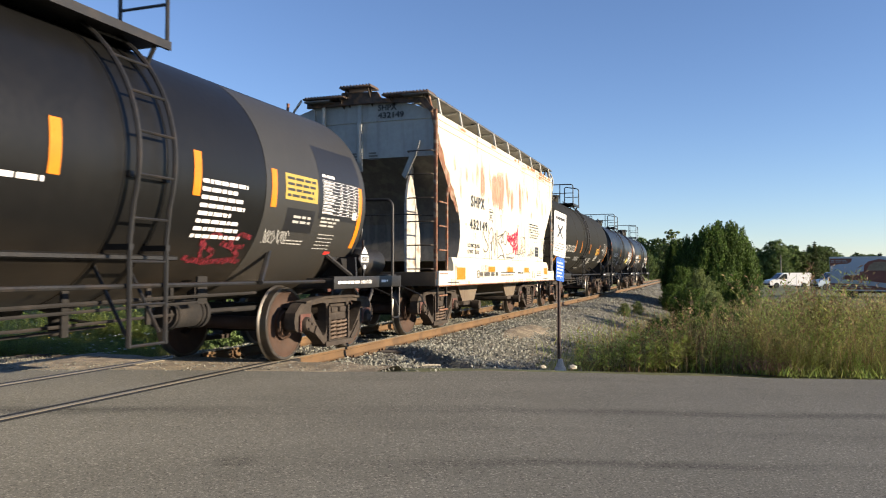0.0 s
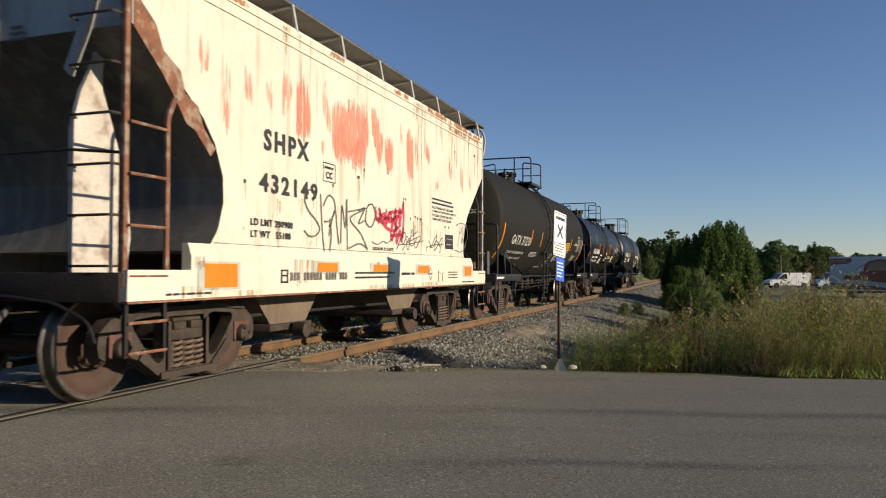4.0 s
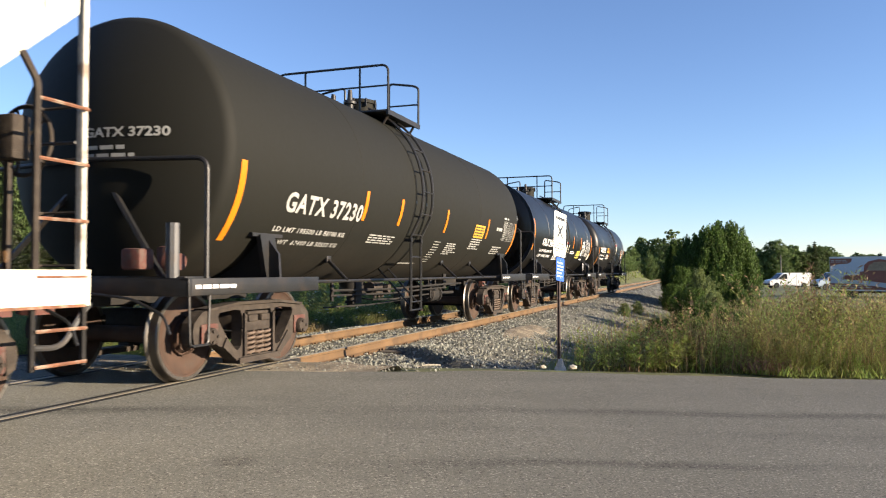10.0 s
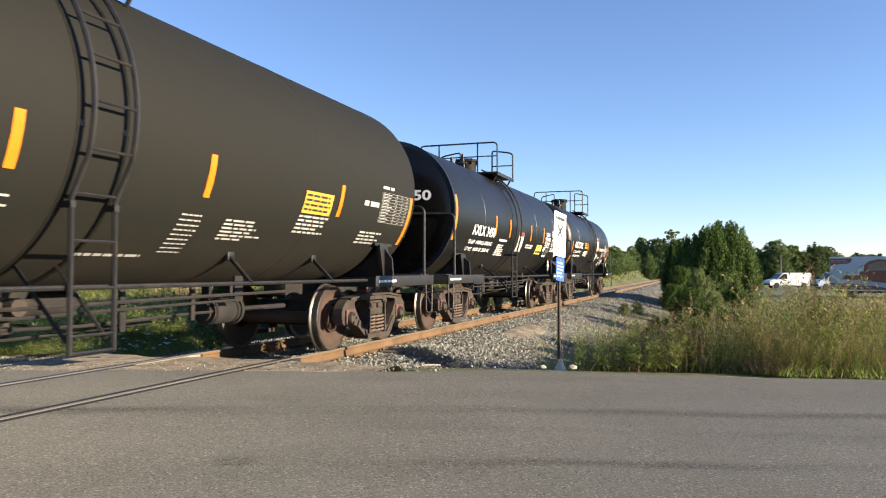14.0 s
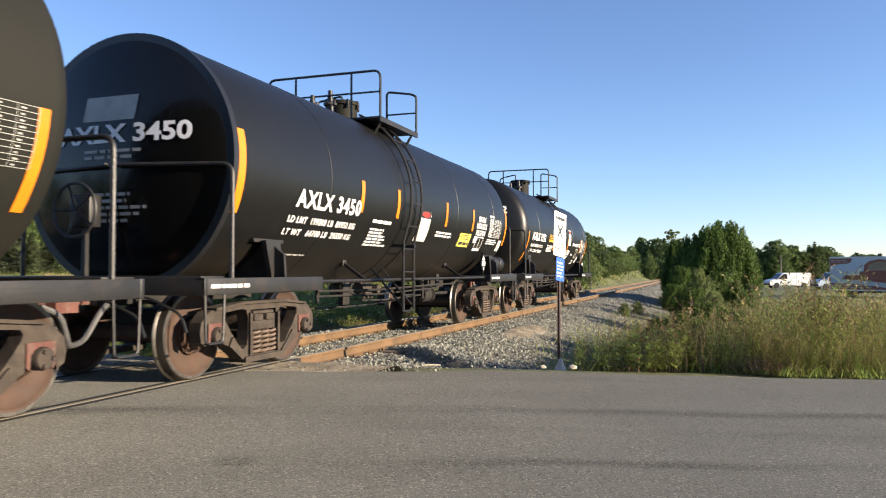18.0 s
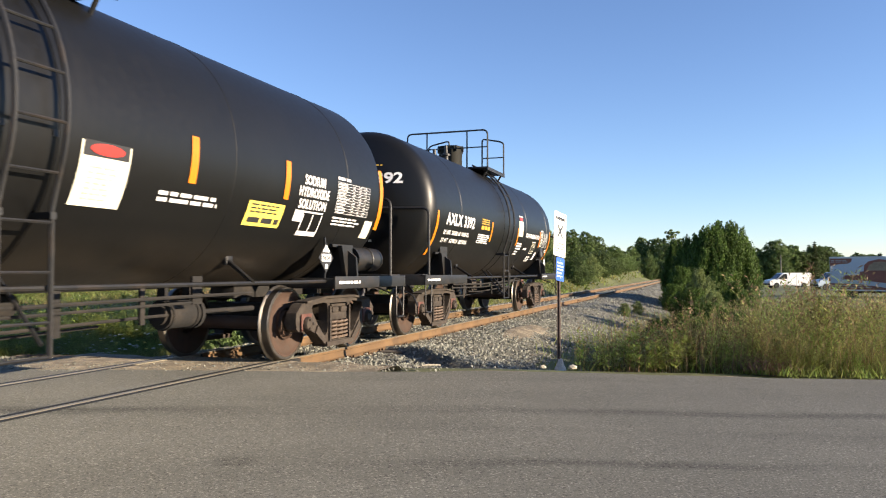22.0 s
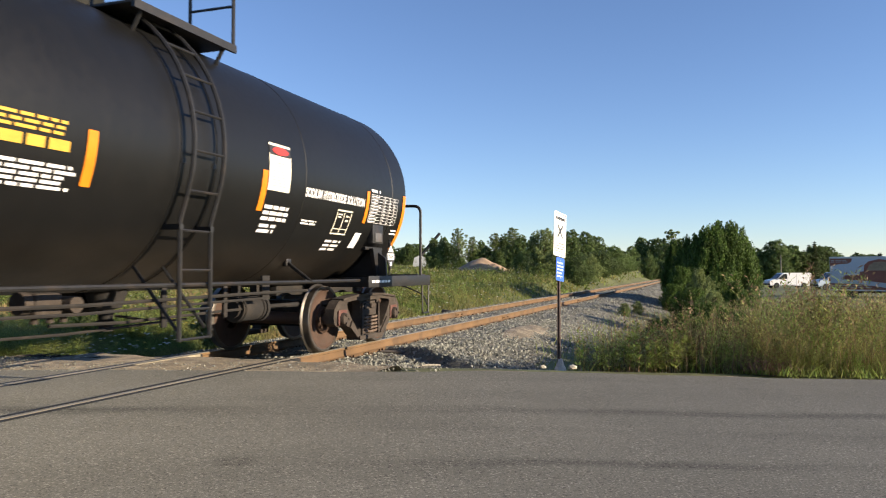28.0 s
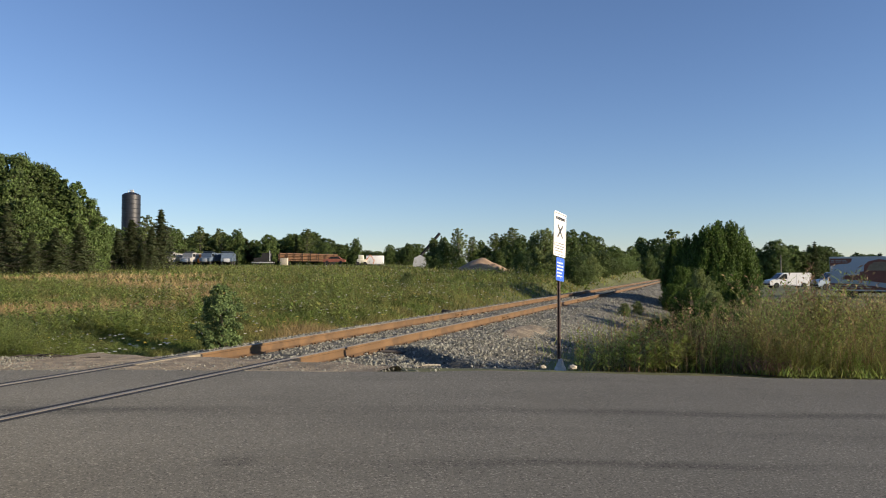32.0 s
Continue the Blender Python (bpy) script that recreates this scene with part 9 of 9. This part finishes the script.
def build_van(px, d, facing, paint, label, tall=2.05):
    van = thing("cargo_van", label, "van", "parked vans")
    s = facing
    k = tall / 2.05
    bm = bmesh.new()
    out = [(-2.72, 0.42), (-2.78, 0.75), (-2.70, 0.98), (-2.45, 1.12), (-1.75, 1.24), (-1.05, 1.92), (-0.85, 2.02), (2.55, 2.05), (2.72, 1.95), (2.78, 0.5), (2.70, 0.36), (-2.62, 0.34)]
    prism(bm, [(x, z * k) for x, z in out], -0.98, 0.98)
    bmesh.ops.bevel(bm, geom=[e for e in bm.edges if len(e.link_faces) == 2 and e.calc_face_angle(0) > 1.2], offset=0.08, segments=3, affect="EDGES")
    part("body", bm, paint, van)
    for y, e in ((-0.986, -1), (0.986, 1)):
        bm = bmesh.new()
        prism(bm, [(-1.66, 1.24 * k), (-0.98, 1.86 * k), (-0.48, 1.88 * k), (-0.48, 1.22 * k)], y - 0.004, y + 0.004)
        part("side_window", bm, GLASS_DARK, van)
        bm = bmesh.new()
        box(bm, (-0.40, y, 1.1 * k), (0.012, 0.01, 1.4 * k))
        box(bm, (0.75, y, 1.1 * k), (0.012, 0.01, 1.5 * k))
        box(bm, (-1.0, y, 0.42), (3.2, 0.012, 0.08))
        part("door_seams", bm, TYRE, van)
        bm = bmesh.new()
        box(bm, (-0.62, y, 1.05 * k), (0.16, 0.03, 0.04), 0.006)
        part("door_handle", bm, TYRE, van)
    bm = bmesh.new()
    prism(bm, [(-1.76, 1.27 * k), (-1.07, 1.93 * k), (-1.10, 1.945 * k), (-1.79, 1.285 * k)], -0.82, 0.82)
    part("windscreen", bm, GLASS_DARK, van)
    for q, z, w, h in ((-2.76, 0.52, 0.16, 0.22), (2.80, 0.5, 0.12, 0.16)):
        bm = bmesh.new()
        box(bm, (q, 0, z), (w, 1.9, h), 0.02)
        part("bumper", bm, TYRE, van)
    for y in (-0.7, 0.7):
        bm = bmesh.new()
        box(bm, (-2.73, y, 0.88 * k), (0.10, 0.34, 0.2), 0.02)
        part("headlight", bm, GALV, van)
        bm = bmesh.new()
        box(bm, (2.79, y * 1.3, 1.1 * k), (0.03, 0.10, 0.4), 0.01)
        part("tail_light", bm, RED, van)
    bm = bmesh.new()
    box(bm, (-1.35, -1.10, 1.35 * k), (0.12, 0.18, 0.26), 0.03)
    part("mirror", bm, TYRE, van)
    for x in (-1.85, 1.75):
        for y in (-0.90, 0.90):
            wheel_part(van, x, y, 0.37)
    x, y, z = place_at((px - 784) / 1568, d)
    van.matrix_basis = pose(x, y, z, 0, 0, 0 if s < 0 else 180)
    return van


def build_trailer():
    """A parked box trailer with a painted side."""
    t = thing("box_trailer", "faded box trailer with a brick-red painted mural", "trailer")
    bm = bmesh.new()
    box(bm, (6.0, 1.25, 2.05), (12.0, 2.5, 2.55), 0.03)
    part("box_body", bm, MURAL, t, "faded blue-grey box body")
    k = Skin(None, 0, 0.0)
    bm = bmesh.new()
    prism(bm, [(1.05, 1.60), (1.05, 1.92), (2.1, 1.95), (2.12, 2.20), (2.4, 2.25), (2.45, 2.75), (2.75, 3.02), (3.4, 3.18), (4.2, 3.12), (4.6, 2.95), (4.9, 2.55), (12.0, 2.50), (12.0, 1.10), (6.5, 1.15), (4.2, 1.30), (2.6, 1.50)], -0.012, -0.004)
    part("mural_shape", bm, BRICK_RED, t)
    bm = bmesh.new()
    prism(bm, [(0.03, 0.80), (0.03, 1.30), (1.2, 1.28), (2.5, 1.20), (3.6, 1.02), (4.4, 0.80)], -0.014, -0.006)
    prism(bm, [(0.03, 2.65), (0.03, 3.25), (1.6, 3.25), (1.55, 3.02), (1.3, 2.85), (0.6, 2.80)], -0.014, -0.006)
    part("mural_shape", bm, BRICK_RED, t)
    k2 = Skin(None, 0, 0.014)
    for z, w, h, n in ((0.92, 3.0, 0.28, 5), (2.92, 1.2, 0.24, 3)):
        bm = bmesh.new()
        bars(bm, k2, 0.12, z, w, h, 2, 0.4, 0.15, n, 0.004)
        part("mural_lettering", bm, WHITE_WORN, t)
    bm = bmesh.new()
    prism(bm, [(2.6, 2.3), (2.75, 2.7), (3.1, 2.95), (3.6, 3.0), (4.1, 2.9), (4.4, 2.5), (4.3, 2.3)], -0.018, -0.013)
    part("mural_arch", bm, DIRT, t)
    for z in (3.34, 0.76):
        bm = bmesh.new()
        box(bm, (6, 0.0, z), (12.05, 0.08, 0.11), 0.01)
        part("edge_rail", bm, GALV, t)
    bm = bmesh.new()
    box(bm, (6, 1.25, 0.62), (11.5, 1.0, 0.20))
    part("chassis", bm, TYRE, t)
    for x in (1.2, 9.4, 10.6):
        for y in (0.3, 2.2):
            wheel_part(t, x, y, 0.5, 0.3)
    x, y, z = place_at((1468 - 784) / 1568, 60)
    t.matrix_basis = pose(x, y, z - 0.25, 0, 0, -38)


def build_silo():
    x, y, z = place_at((231 - 784) / 1568, 230)
    silo = thing("silo", "tall dark blue ribbed farm silo", "silo")
    r, h = 2.7, EYE_Z + (480.8 - 341) / 1328.9 * 230 - z - 0.8
    bm = bmesh.new()
    prof = [(0, r)]
    for i in range(1, 15):
        q = h * i / 15
        prof += [(q - 0.08, r), (q, r + 0.06), (q + 0.08, r)]
    prof += [(h, r), (h + 0.5, r * 0.75), (h + 0.95, r * 0.25), (h + 1.0, 0)]
    lathe(bm, prof, 28, "z")
    part("silo_body", bm, SILO, silo)
    bm = bmesh.new()
    box(bm, (0.3, 0, h + 1.2), (0.9, 0.9, 0.7), 0.1)
    tube(bm, [(-0.8, -0.3, h + 0.6), (-0.8, -0.3, h + 1.6), (0.8, -0.3, h + 1.6), (0.8, -0.3, h + 0.6)], 0.06, 6)
    part("top_hatch", bm, GALV, silo, "pale metal top hatch")
    silo.matrix_basis = pose(x, y, z)


def build_house():
    x, y, z = place_at((194 - 784) / 1568, 108)
    house = thing("farmhouse", "white farmhouse with a grey shingled roof behind spruces", "house")
    bm = bmesh.new()
    prism(bm, [(-3.6, 0), (3.6, 0), (3.6, 2.4), (0, 4.4), (-3.6, 2.4)], -3, 3)
    part("wall", bm, SIDING, house)
    for s in (-1, 1):
        bm = bmesh.new()
        prism(bm, [(s * 4.0, 2.25), (s * 4.0, 2.42), (0, 4.62), (0, 4.45)], -3.3, 3.3)
        part("roof", bm, SHINGLE, house)
    for q in (-1.8, 0.6):
        bm = bmesh.new()
        box(bm, (q, -3.02, 1.5), (1.0, 0.08, 1.2), 0.01)
        wi = part("window", bm, SIDING, house)
        bm = bmesh.new()
        box(bm, (q, -3.07, 1.5), (0.8, 0.02, 1.0))
        part("pane", bm, GLASS_DARK, wi)
    house.matrix_basis = pose(x, y, z - 0.6, 0, 0, 24) @ Matrix.Scale(0.72, 4)


def build_dump_truck(px, d, bed, label, turn):
    t = thing("dump_truck", label, "truck", "parked trucks")
    bm = bmesh.new()
    box(bm, (0, 0, 0.75), (6.4, 0.9, 0.28), 0.03)
    part("chassis", bm, TYRE, t)
    bm = bmesh.new()
    prism(bm, [(-3.3, 0.9), (-3.3, 1.6), (-2.6, 1.75), (-2.35, 2.65), (-1.2, 2.7), (-1.2, 0.9)], -1.15, 1.15)
    part("cab", bm, bed, t)
    bm = bmesh.new()
    box(bm, (-1.85, 0, 2.2), (0.85, 2.34, 0.6), 0.03)
    part("cab_window", bm, GLASS_DARK, t)
    bm = bmesh.new()
    box(bm, (-3.32, 0, 1.15), (0.05, 1.2, 0.7), 0.02)
    part("grille", bm, GALV, t)
    bm = bmesh.new()
    prism(bm, [(-0.9, 1.05), (3.2, 1.05), (3.5, 2.55), (-1.0, 2.65), (-1.9, 2.95), (-1.9, 2.88), (-1.05, 2.55)], -1.22, 1.22)
    for i in range(6):
        box(bm, (-0.6 + i * 0.72, -1.25, 1.8), (0.10, 0.08, 1.4))
    part("dump_bed", bm, bed, t, "ribbed steel dump bed")
    for x in (-2.5, 1.6, 2.8):
        for y in (-0.95, 0.95):
            wheel_part(t, x, y, 0.5, 0.3)
    x, y, z = place_at((px - 784) / 1568, d)
    t.matrix_basis = pose(x, y, z, 0, 0, turn)


def build_log_trailer():
    t = thing("log_trailer", "long trailer stacked with brown cut logs", "trailer")
    bm = bmesh.new()
    box(bm, (0, 0, 0.9), (13.0, 1.0, 0.3), 0.02)
    part("chassis", bm, TYRE, t)
    rng = random.Random(8)
    for row in range(5):
        for j in range(7):
            bm = bmesh.new()
            r = rng.uniform(0.13, 0.19)
            x0 = -6.3 + rng.uniform(0, 0.6)
            x1 = x0 + rng.uniform(11.0, 12.4)
            y = -1.05 + 0.35 * j + rng.uniform(-0.05, 0.05)
            z = 1.25 + 0.34 * row + rng.uniform(-0.05, 0.05)
            tube(bm, [(x0, y, z), (x1, y, z + rng.uniform(-0.25, 0.05) - 0.05 * row)], [r, r * 0.75], 8)
            part("log", bm, LOG, t)
    for i in range(8):
        for y in (-1.3, 1.3):
            bm = bmesh.new()
            box(bm, (-5.9 + 1.65 * i, y, 1.95), (0.10, 0.08, 2.1))
            part("stake", bm, STEEL_BLACK, t)
    for x in (-5.2, -4.0, 4.0, 5.2):
        for y in (-0.95, 0.95):
            wheel_part(t, x, y, 0.5, 0.3)
    x, y, z = place_at((545 - 784) / 1568, 162)
    t.matrix_basis = pose(x, y, z, 0, 0, 3)
    # tractor in front of it
    c = thing("truck_tractor", "dark truck tractor with bright steel trim", "truck", "parked trucks")
    bm = bmesh.new()
    prism(bm, [(-3.0, 0.7), (-3.0, 1.7), (-1.4, 1.8), (-1.2, 2.7), (0.3, 2.8), (0.3, 0.7)], -1.1, 1.1)
    part("cab", bm, TYRE, c)
    bm = bmesh.new()
    box(bm, (-1.2, 0, 0.72), (4.6, 2.3, 0.22), 0.03)
    tube(bm, [(0.4, -1.0, 1.0), (0.4, -1.0, 3.2)], 0.09, 8)
    part("chrome_trim", bm, GALV, c)
    for x in (-2.3, 0.8):
        for y in (-0.95, 0.95):
            wheel_part(c, x, y, 0.5, 0.3)
    x, y, z = place_at((476 - 784) / 1568, 161)
    c.matrix_basis = pose(x, y, z)


def build_yard():
    for px, bed, label, turn in ((310, TRUCK_GREY, "pale grey parked dump truck", 70), (344, TRUCK_GREY, "grey ribbed dump truck in the yard", 75), (376, TRUCK_BLUE, "blue dump truck in the yard", 78), (404, TRUCK_BLUE, "dark blue dump truck with white cab", 100)):
        build_dump_truck(px, 158, bed, label, turn)
    build_log_trailer()
    # orange loader
    m = thing("wheel_loader", "small orange wheel loader between trucks", "loader")
    bm = bmesh.new()
    box(bm, (0, 0, 1.1), (2.4, 1.4, 0.9), 0.1)
    box(bm, (-0.2, 0, 2.0), (1.2, 1.2, 0.9), 0.08)
    part("body", bm, ORANGE, m)
    for x in (-0.8, 0.8):
        for y in (-0.75, 0.75):
            wheel_part(m, x, y, 0.55, 0.35)
    x, y, z = place_at((361 - 784) / 1568, 157)
    m.matrix_basis = pose(x, y, z, 0, 0, 60)
    # pale crate
    m = thing("pallet_box", "pale wooden box beside the logs", "crate")
    bm = bmesh.new()
    box(bm, (0, 0, 0.85), (1.4, 1.4, 1.7), 0.03)
    part("crate_body", bm, CONCRETE, m)
    x, y, z = place_at((503 - 784) / 1568, 155)
    m.matrix_basis = pose(x, y, z)
    # parked car
    m = thing("parked_car", "dark red parked car at the yard's edge", "car")
    bm = bmesh.new()
    prism(bm, [(-2.2, 0.35), (-2.2, 0.85), (-1.3, 0.95), (-0.7, 1.45), (0.9, 1.45), (1.6, 0.95), (2.2, 0.85), (2.2, 0.35)], -0.85, 0.85)
    part("body", bm, BRICK_RED, m)
    bm = bmesh.new()
    prism(bm, [(-1.1, 1.0), (-0.65, 1.38), (0.85, 1.38), (1.35, 1.0)], -0.87, 0.87)
    part("side_window", bm, GLASS_DARK, m)
    for x in (-1.4, 1.4):
        for y in (-0.78, 0.78):
            wheel_part(m, x, y, 0.32, 0.2)
    x, y, z = place_at((592 - 784) / 1568, 152)
    m.matrix_basis = pose(x, y, z + 0.5)
    # white office trailer with a backhoe
    m = thing("office_trailer", "white site office trailer", "trailer")
    bm = bmesh.new()
    box(bm, (0, 0, 1.3), (3.4, 2.2, 1.7), 0.04)
    part("box_body", bm, VAN_WHITE, m)
    for x in (-0.9, 0.9):
        wheel_part(m, x, -0.9, 0.35)
    x, y, z = place_at((664 - 784) / 1568, 150)
    m.matrix_basis = pose(x, y, z)
    m = thing("backhoe", "small tan and white backhoe", "digger")
    bm = bmesh.new()
    box(bm, (0, 0, 1.0), (1.8, 1.3, 0.8), 0.08)
    box(bm, (-0.1, 0, 1.8), (1.0, 1.1, 0.9), 0.06)
    part("body", bm, CREAM, m)
    bm = bmesh.new()
    tube(bm, [(0.9, 0, 1.2), (1.7, 0, 2.3), (2.5, 0, 1.2), (2.3, 0, 0.5)], 0.14, 6)
    part("boom", bm, ORANGE, m)
    for x in (-0.7, 0.7):
        for y in (-0.7, 0.7):
            wheel_part(m, x, y, 0.45, 0.3)
    x, y, z = place_at((640 - 784) / 1568, 149)
    m.matrix_basis = pose(x, y, z)
    # conveyor with its white hopper
    m = thing("conveyor", "dark inclined conveyor with a white feed hopper", "conveyor")
    bm = bmesh.new()
    tube(bm, [(-0.6, 0, 1.6), (3.3, 0, 6.2)], 0.30, 6)
    part("conveyor_belt", bm, TYRE, m)
    bm = bmesh.new()
    for e in (-0.8, 0.8):
        tube(bm, [(1.4, e, 0), (2.2, 0, 4.6)], 0.09, 6)
    part("support_legs", bm, STEEL_GREY, m)
    bm = bmesh.new()
    prism(bm, [(-1.6, 0), (0.6, 0), (0.9, 1.6), (-0.2, 2.3), (-1.3, 1.7)], -1.0, 1.0)
    part("feed_hopper", bm, GALV, m, "white metal feed hopper")
    x, y, z = place_at((746 - 784) / 1568, 135)
    m.matrix_basis = pose(x, y, z)
    # mound of dirt
    bm = bmesh.new()
    n = 22
    grid = {}
    for i in range(n):
        for j in range(n):
            u, v = i / (n - 1) * 2 - 1, j / (n - 1) * 2 - 1
            h = max(0.0, 1 - math.hypot(u, v)) ** 0.8 * 1.9 + 0.12 * noise.noise((u * 4, v * 4, 0)) - 0.1
            grid[i, j] = bm.verts.new((u * 3.6, v * 2.5, h))
    for i in range(n - 1):
        for j in range(n - 1):
            bm.faces.new((grid[i, j], grid[i + 1, j], grid[i + 1, j + 1], grid[i, j + 1]))
    ob = part("dirt_mound", bm, DIRT)
    x, y, z = place_at((852 - 784) / 1568, 96)
    ob.matrix_basis = pose(x, y, z)
    tagged(ob, "heap of bare brown dirt in the field", "dirt mound")
    # thin utility poles
    for px, top, d in ((817, 430, 120), (836, 436, 125), (874, 445, 118), (930, 448, 100), (1382, 452, 120)):
        x, y, z = place_at((px - 784) / 1568, d)
        bm = bmesh.new()
        h = EYE_Z + (480.8 - top) / 1328.9 * d - z
        tube(bm, [(0, 0, -0.3), (0, 0, h)], [0.10, 0.07], 8)
        ob = part("utility_pole", bm, BIRCH)
        ob.matrix_basis = pose(x, y, z)
        tagged(ob, "thin pale wooden pole among the trees", "pole", "poles")
    # discarded tie by the track, a stick and a scrap on the gravel
    bm = bmesh.new()
    box(bm, (0, 0, 0.1), (0.20, 0.60, 0.14), 0.02)
    ob = part("discarded_tie", bm, TIE)
    x, y, z = place_at((797 - 784) / 1568, 25.0)
    ob.matrix_basis = pose(x, y, z + 0.06, 6, 3, 60)
    tagged(ob, "discarded dark timber tie in the grass", "railway tie")
    bm = bmesh.new()
    tube(bm, [(-0.14, -0.05, 0), (0, 0, 0.012), (0.14, 0.03, 0.004)], [0.008, 0.012, 0.009], 6)
    ob = part("stick", bm, CONCRETE)
    ob.matrix_basis = pose(-0.17, 9.02, -0.02)
    tagged(ob, "bleached stick on the gravel shoulder", "stick")
    for px, py, s in ((-4.35, 9.75, 0.035), (-4.05, 9.72, 0.025), (1.55, 9.0, 0.06), (1.2, 9.02, 0.045)):
        bm = bmesh.new()
        bmesh.ops.create_icosphere(bm, subdivisions=1, radius=s)
        for v in bm.verts:
            v.co *= 1 + 0.3 * noise.noise(v.co * 30)
            v.co.z *= 0.6
        ob = part("pale_stone", bm, CONCRETE)
        ob.matrix_basis = pose(px, py, -0.035)
        tagged(ob, "pale loose stone on the gravel", "stone", "loose stones")

    # dark twigs swept together on the gravel
    rng = random.Random(31)
    for px, py, w in ((-5.5, 10.1, 0.22), (-4.48, 9.75, 0.12), (-5.05, 9.95, 0.10)):
        bm = bmesh.new()
        for i in range(26):
            a, c = rng.uniform(0, math.pi), Vector((rng.gauss(0, w * 0.6), rng.gauss(0, w * 0.25), rng.uniform(0, 0.03)))
            d = Vector((math.cos(a), 0.4 * math.sin(a), rng.uniform(-0.1, 0.2))) * rng.uniform(0.04, 0.12)
            tube(bm, [c - d, c + d], rng.uniform(0.004, 0.009), 5)
        ob = part("twig_heap", bm, TIE)
        ob.matrix_basis = pose(px, py, -0.035)
        tagged(ob, "dark twigs swept together on the gravel", "twigs", "twig heaps")


build_sign()
build_van(1393, 100, -1, VAN_WHITE, "white cargo van parked beyond the weeds")
build_van(1482, 88, -1, VAN_PALE, "pale blue van parked behind the trailer")
build_trailer()
build_silo()
build_house()
build_yard()
# ---------------------------------------------------------------- what moves


def motions():
    ts = [0.25 * i for i in range(129)]
    for car, o in TRAIN:
        walk(car, [(t, TRACK @ pose(o - rolled(t), 0, 0)) for t in ts])
    for ws, x in WHEELSETS:
        walk(ws, [(t, pose(x, 0, WHEEL_R, 0, -math.degrees(rolled(t) / WHEEL_R) + x * 40.0, 0)) for t in ts])


motions()
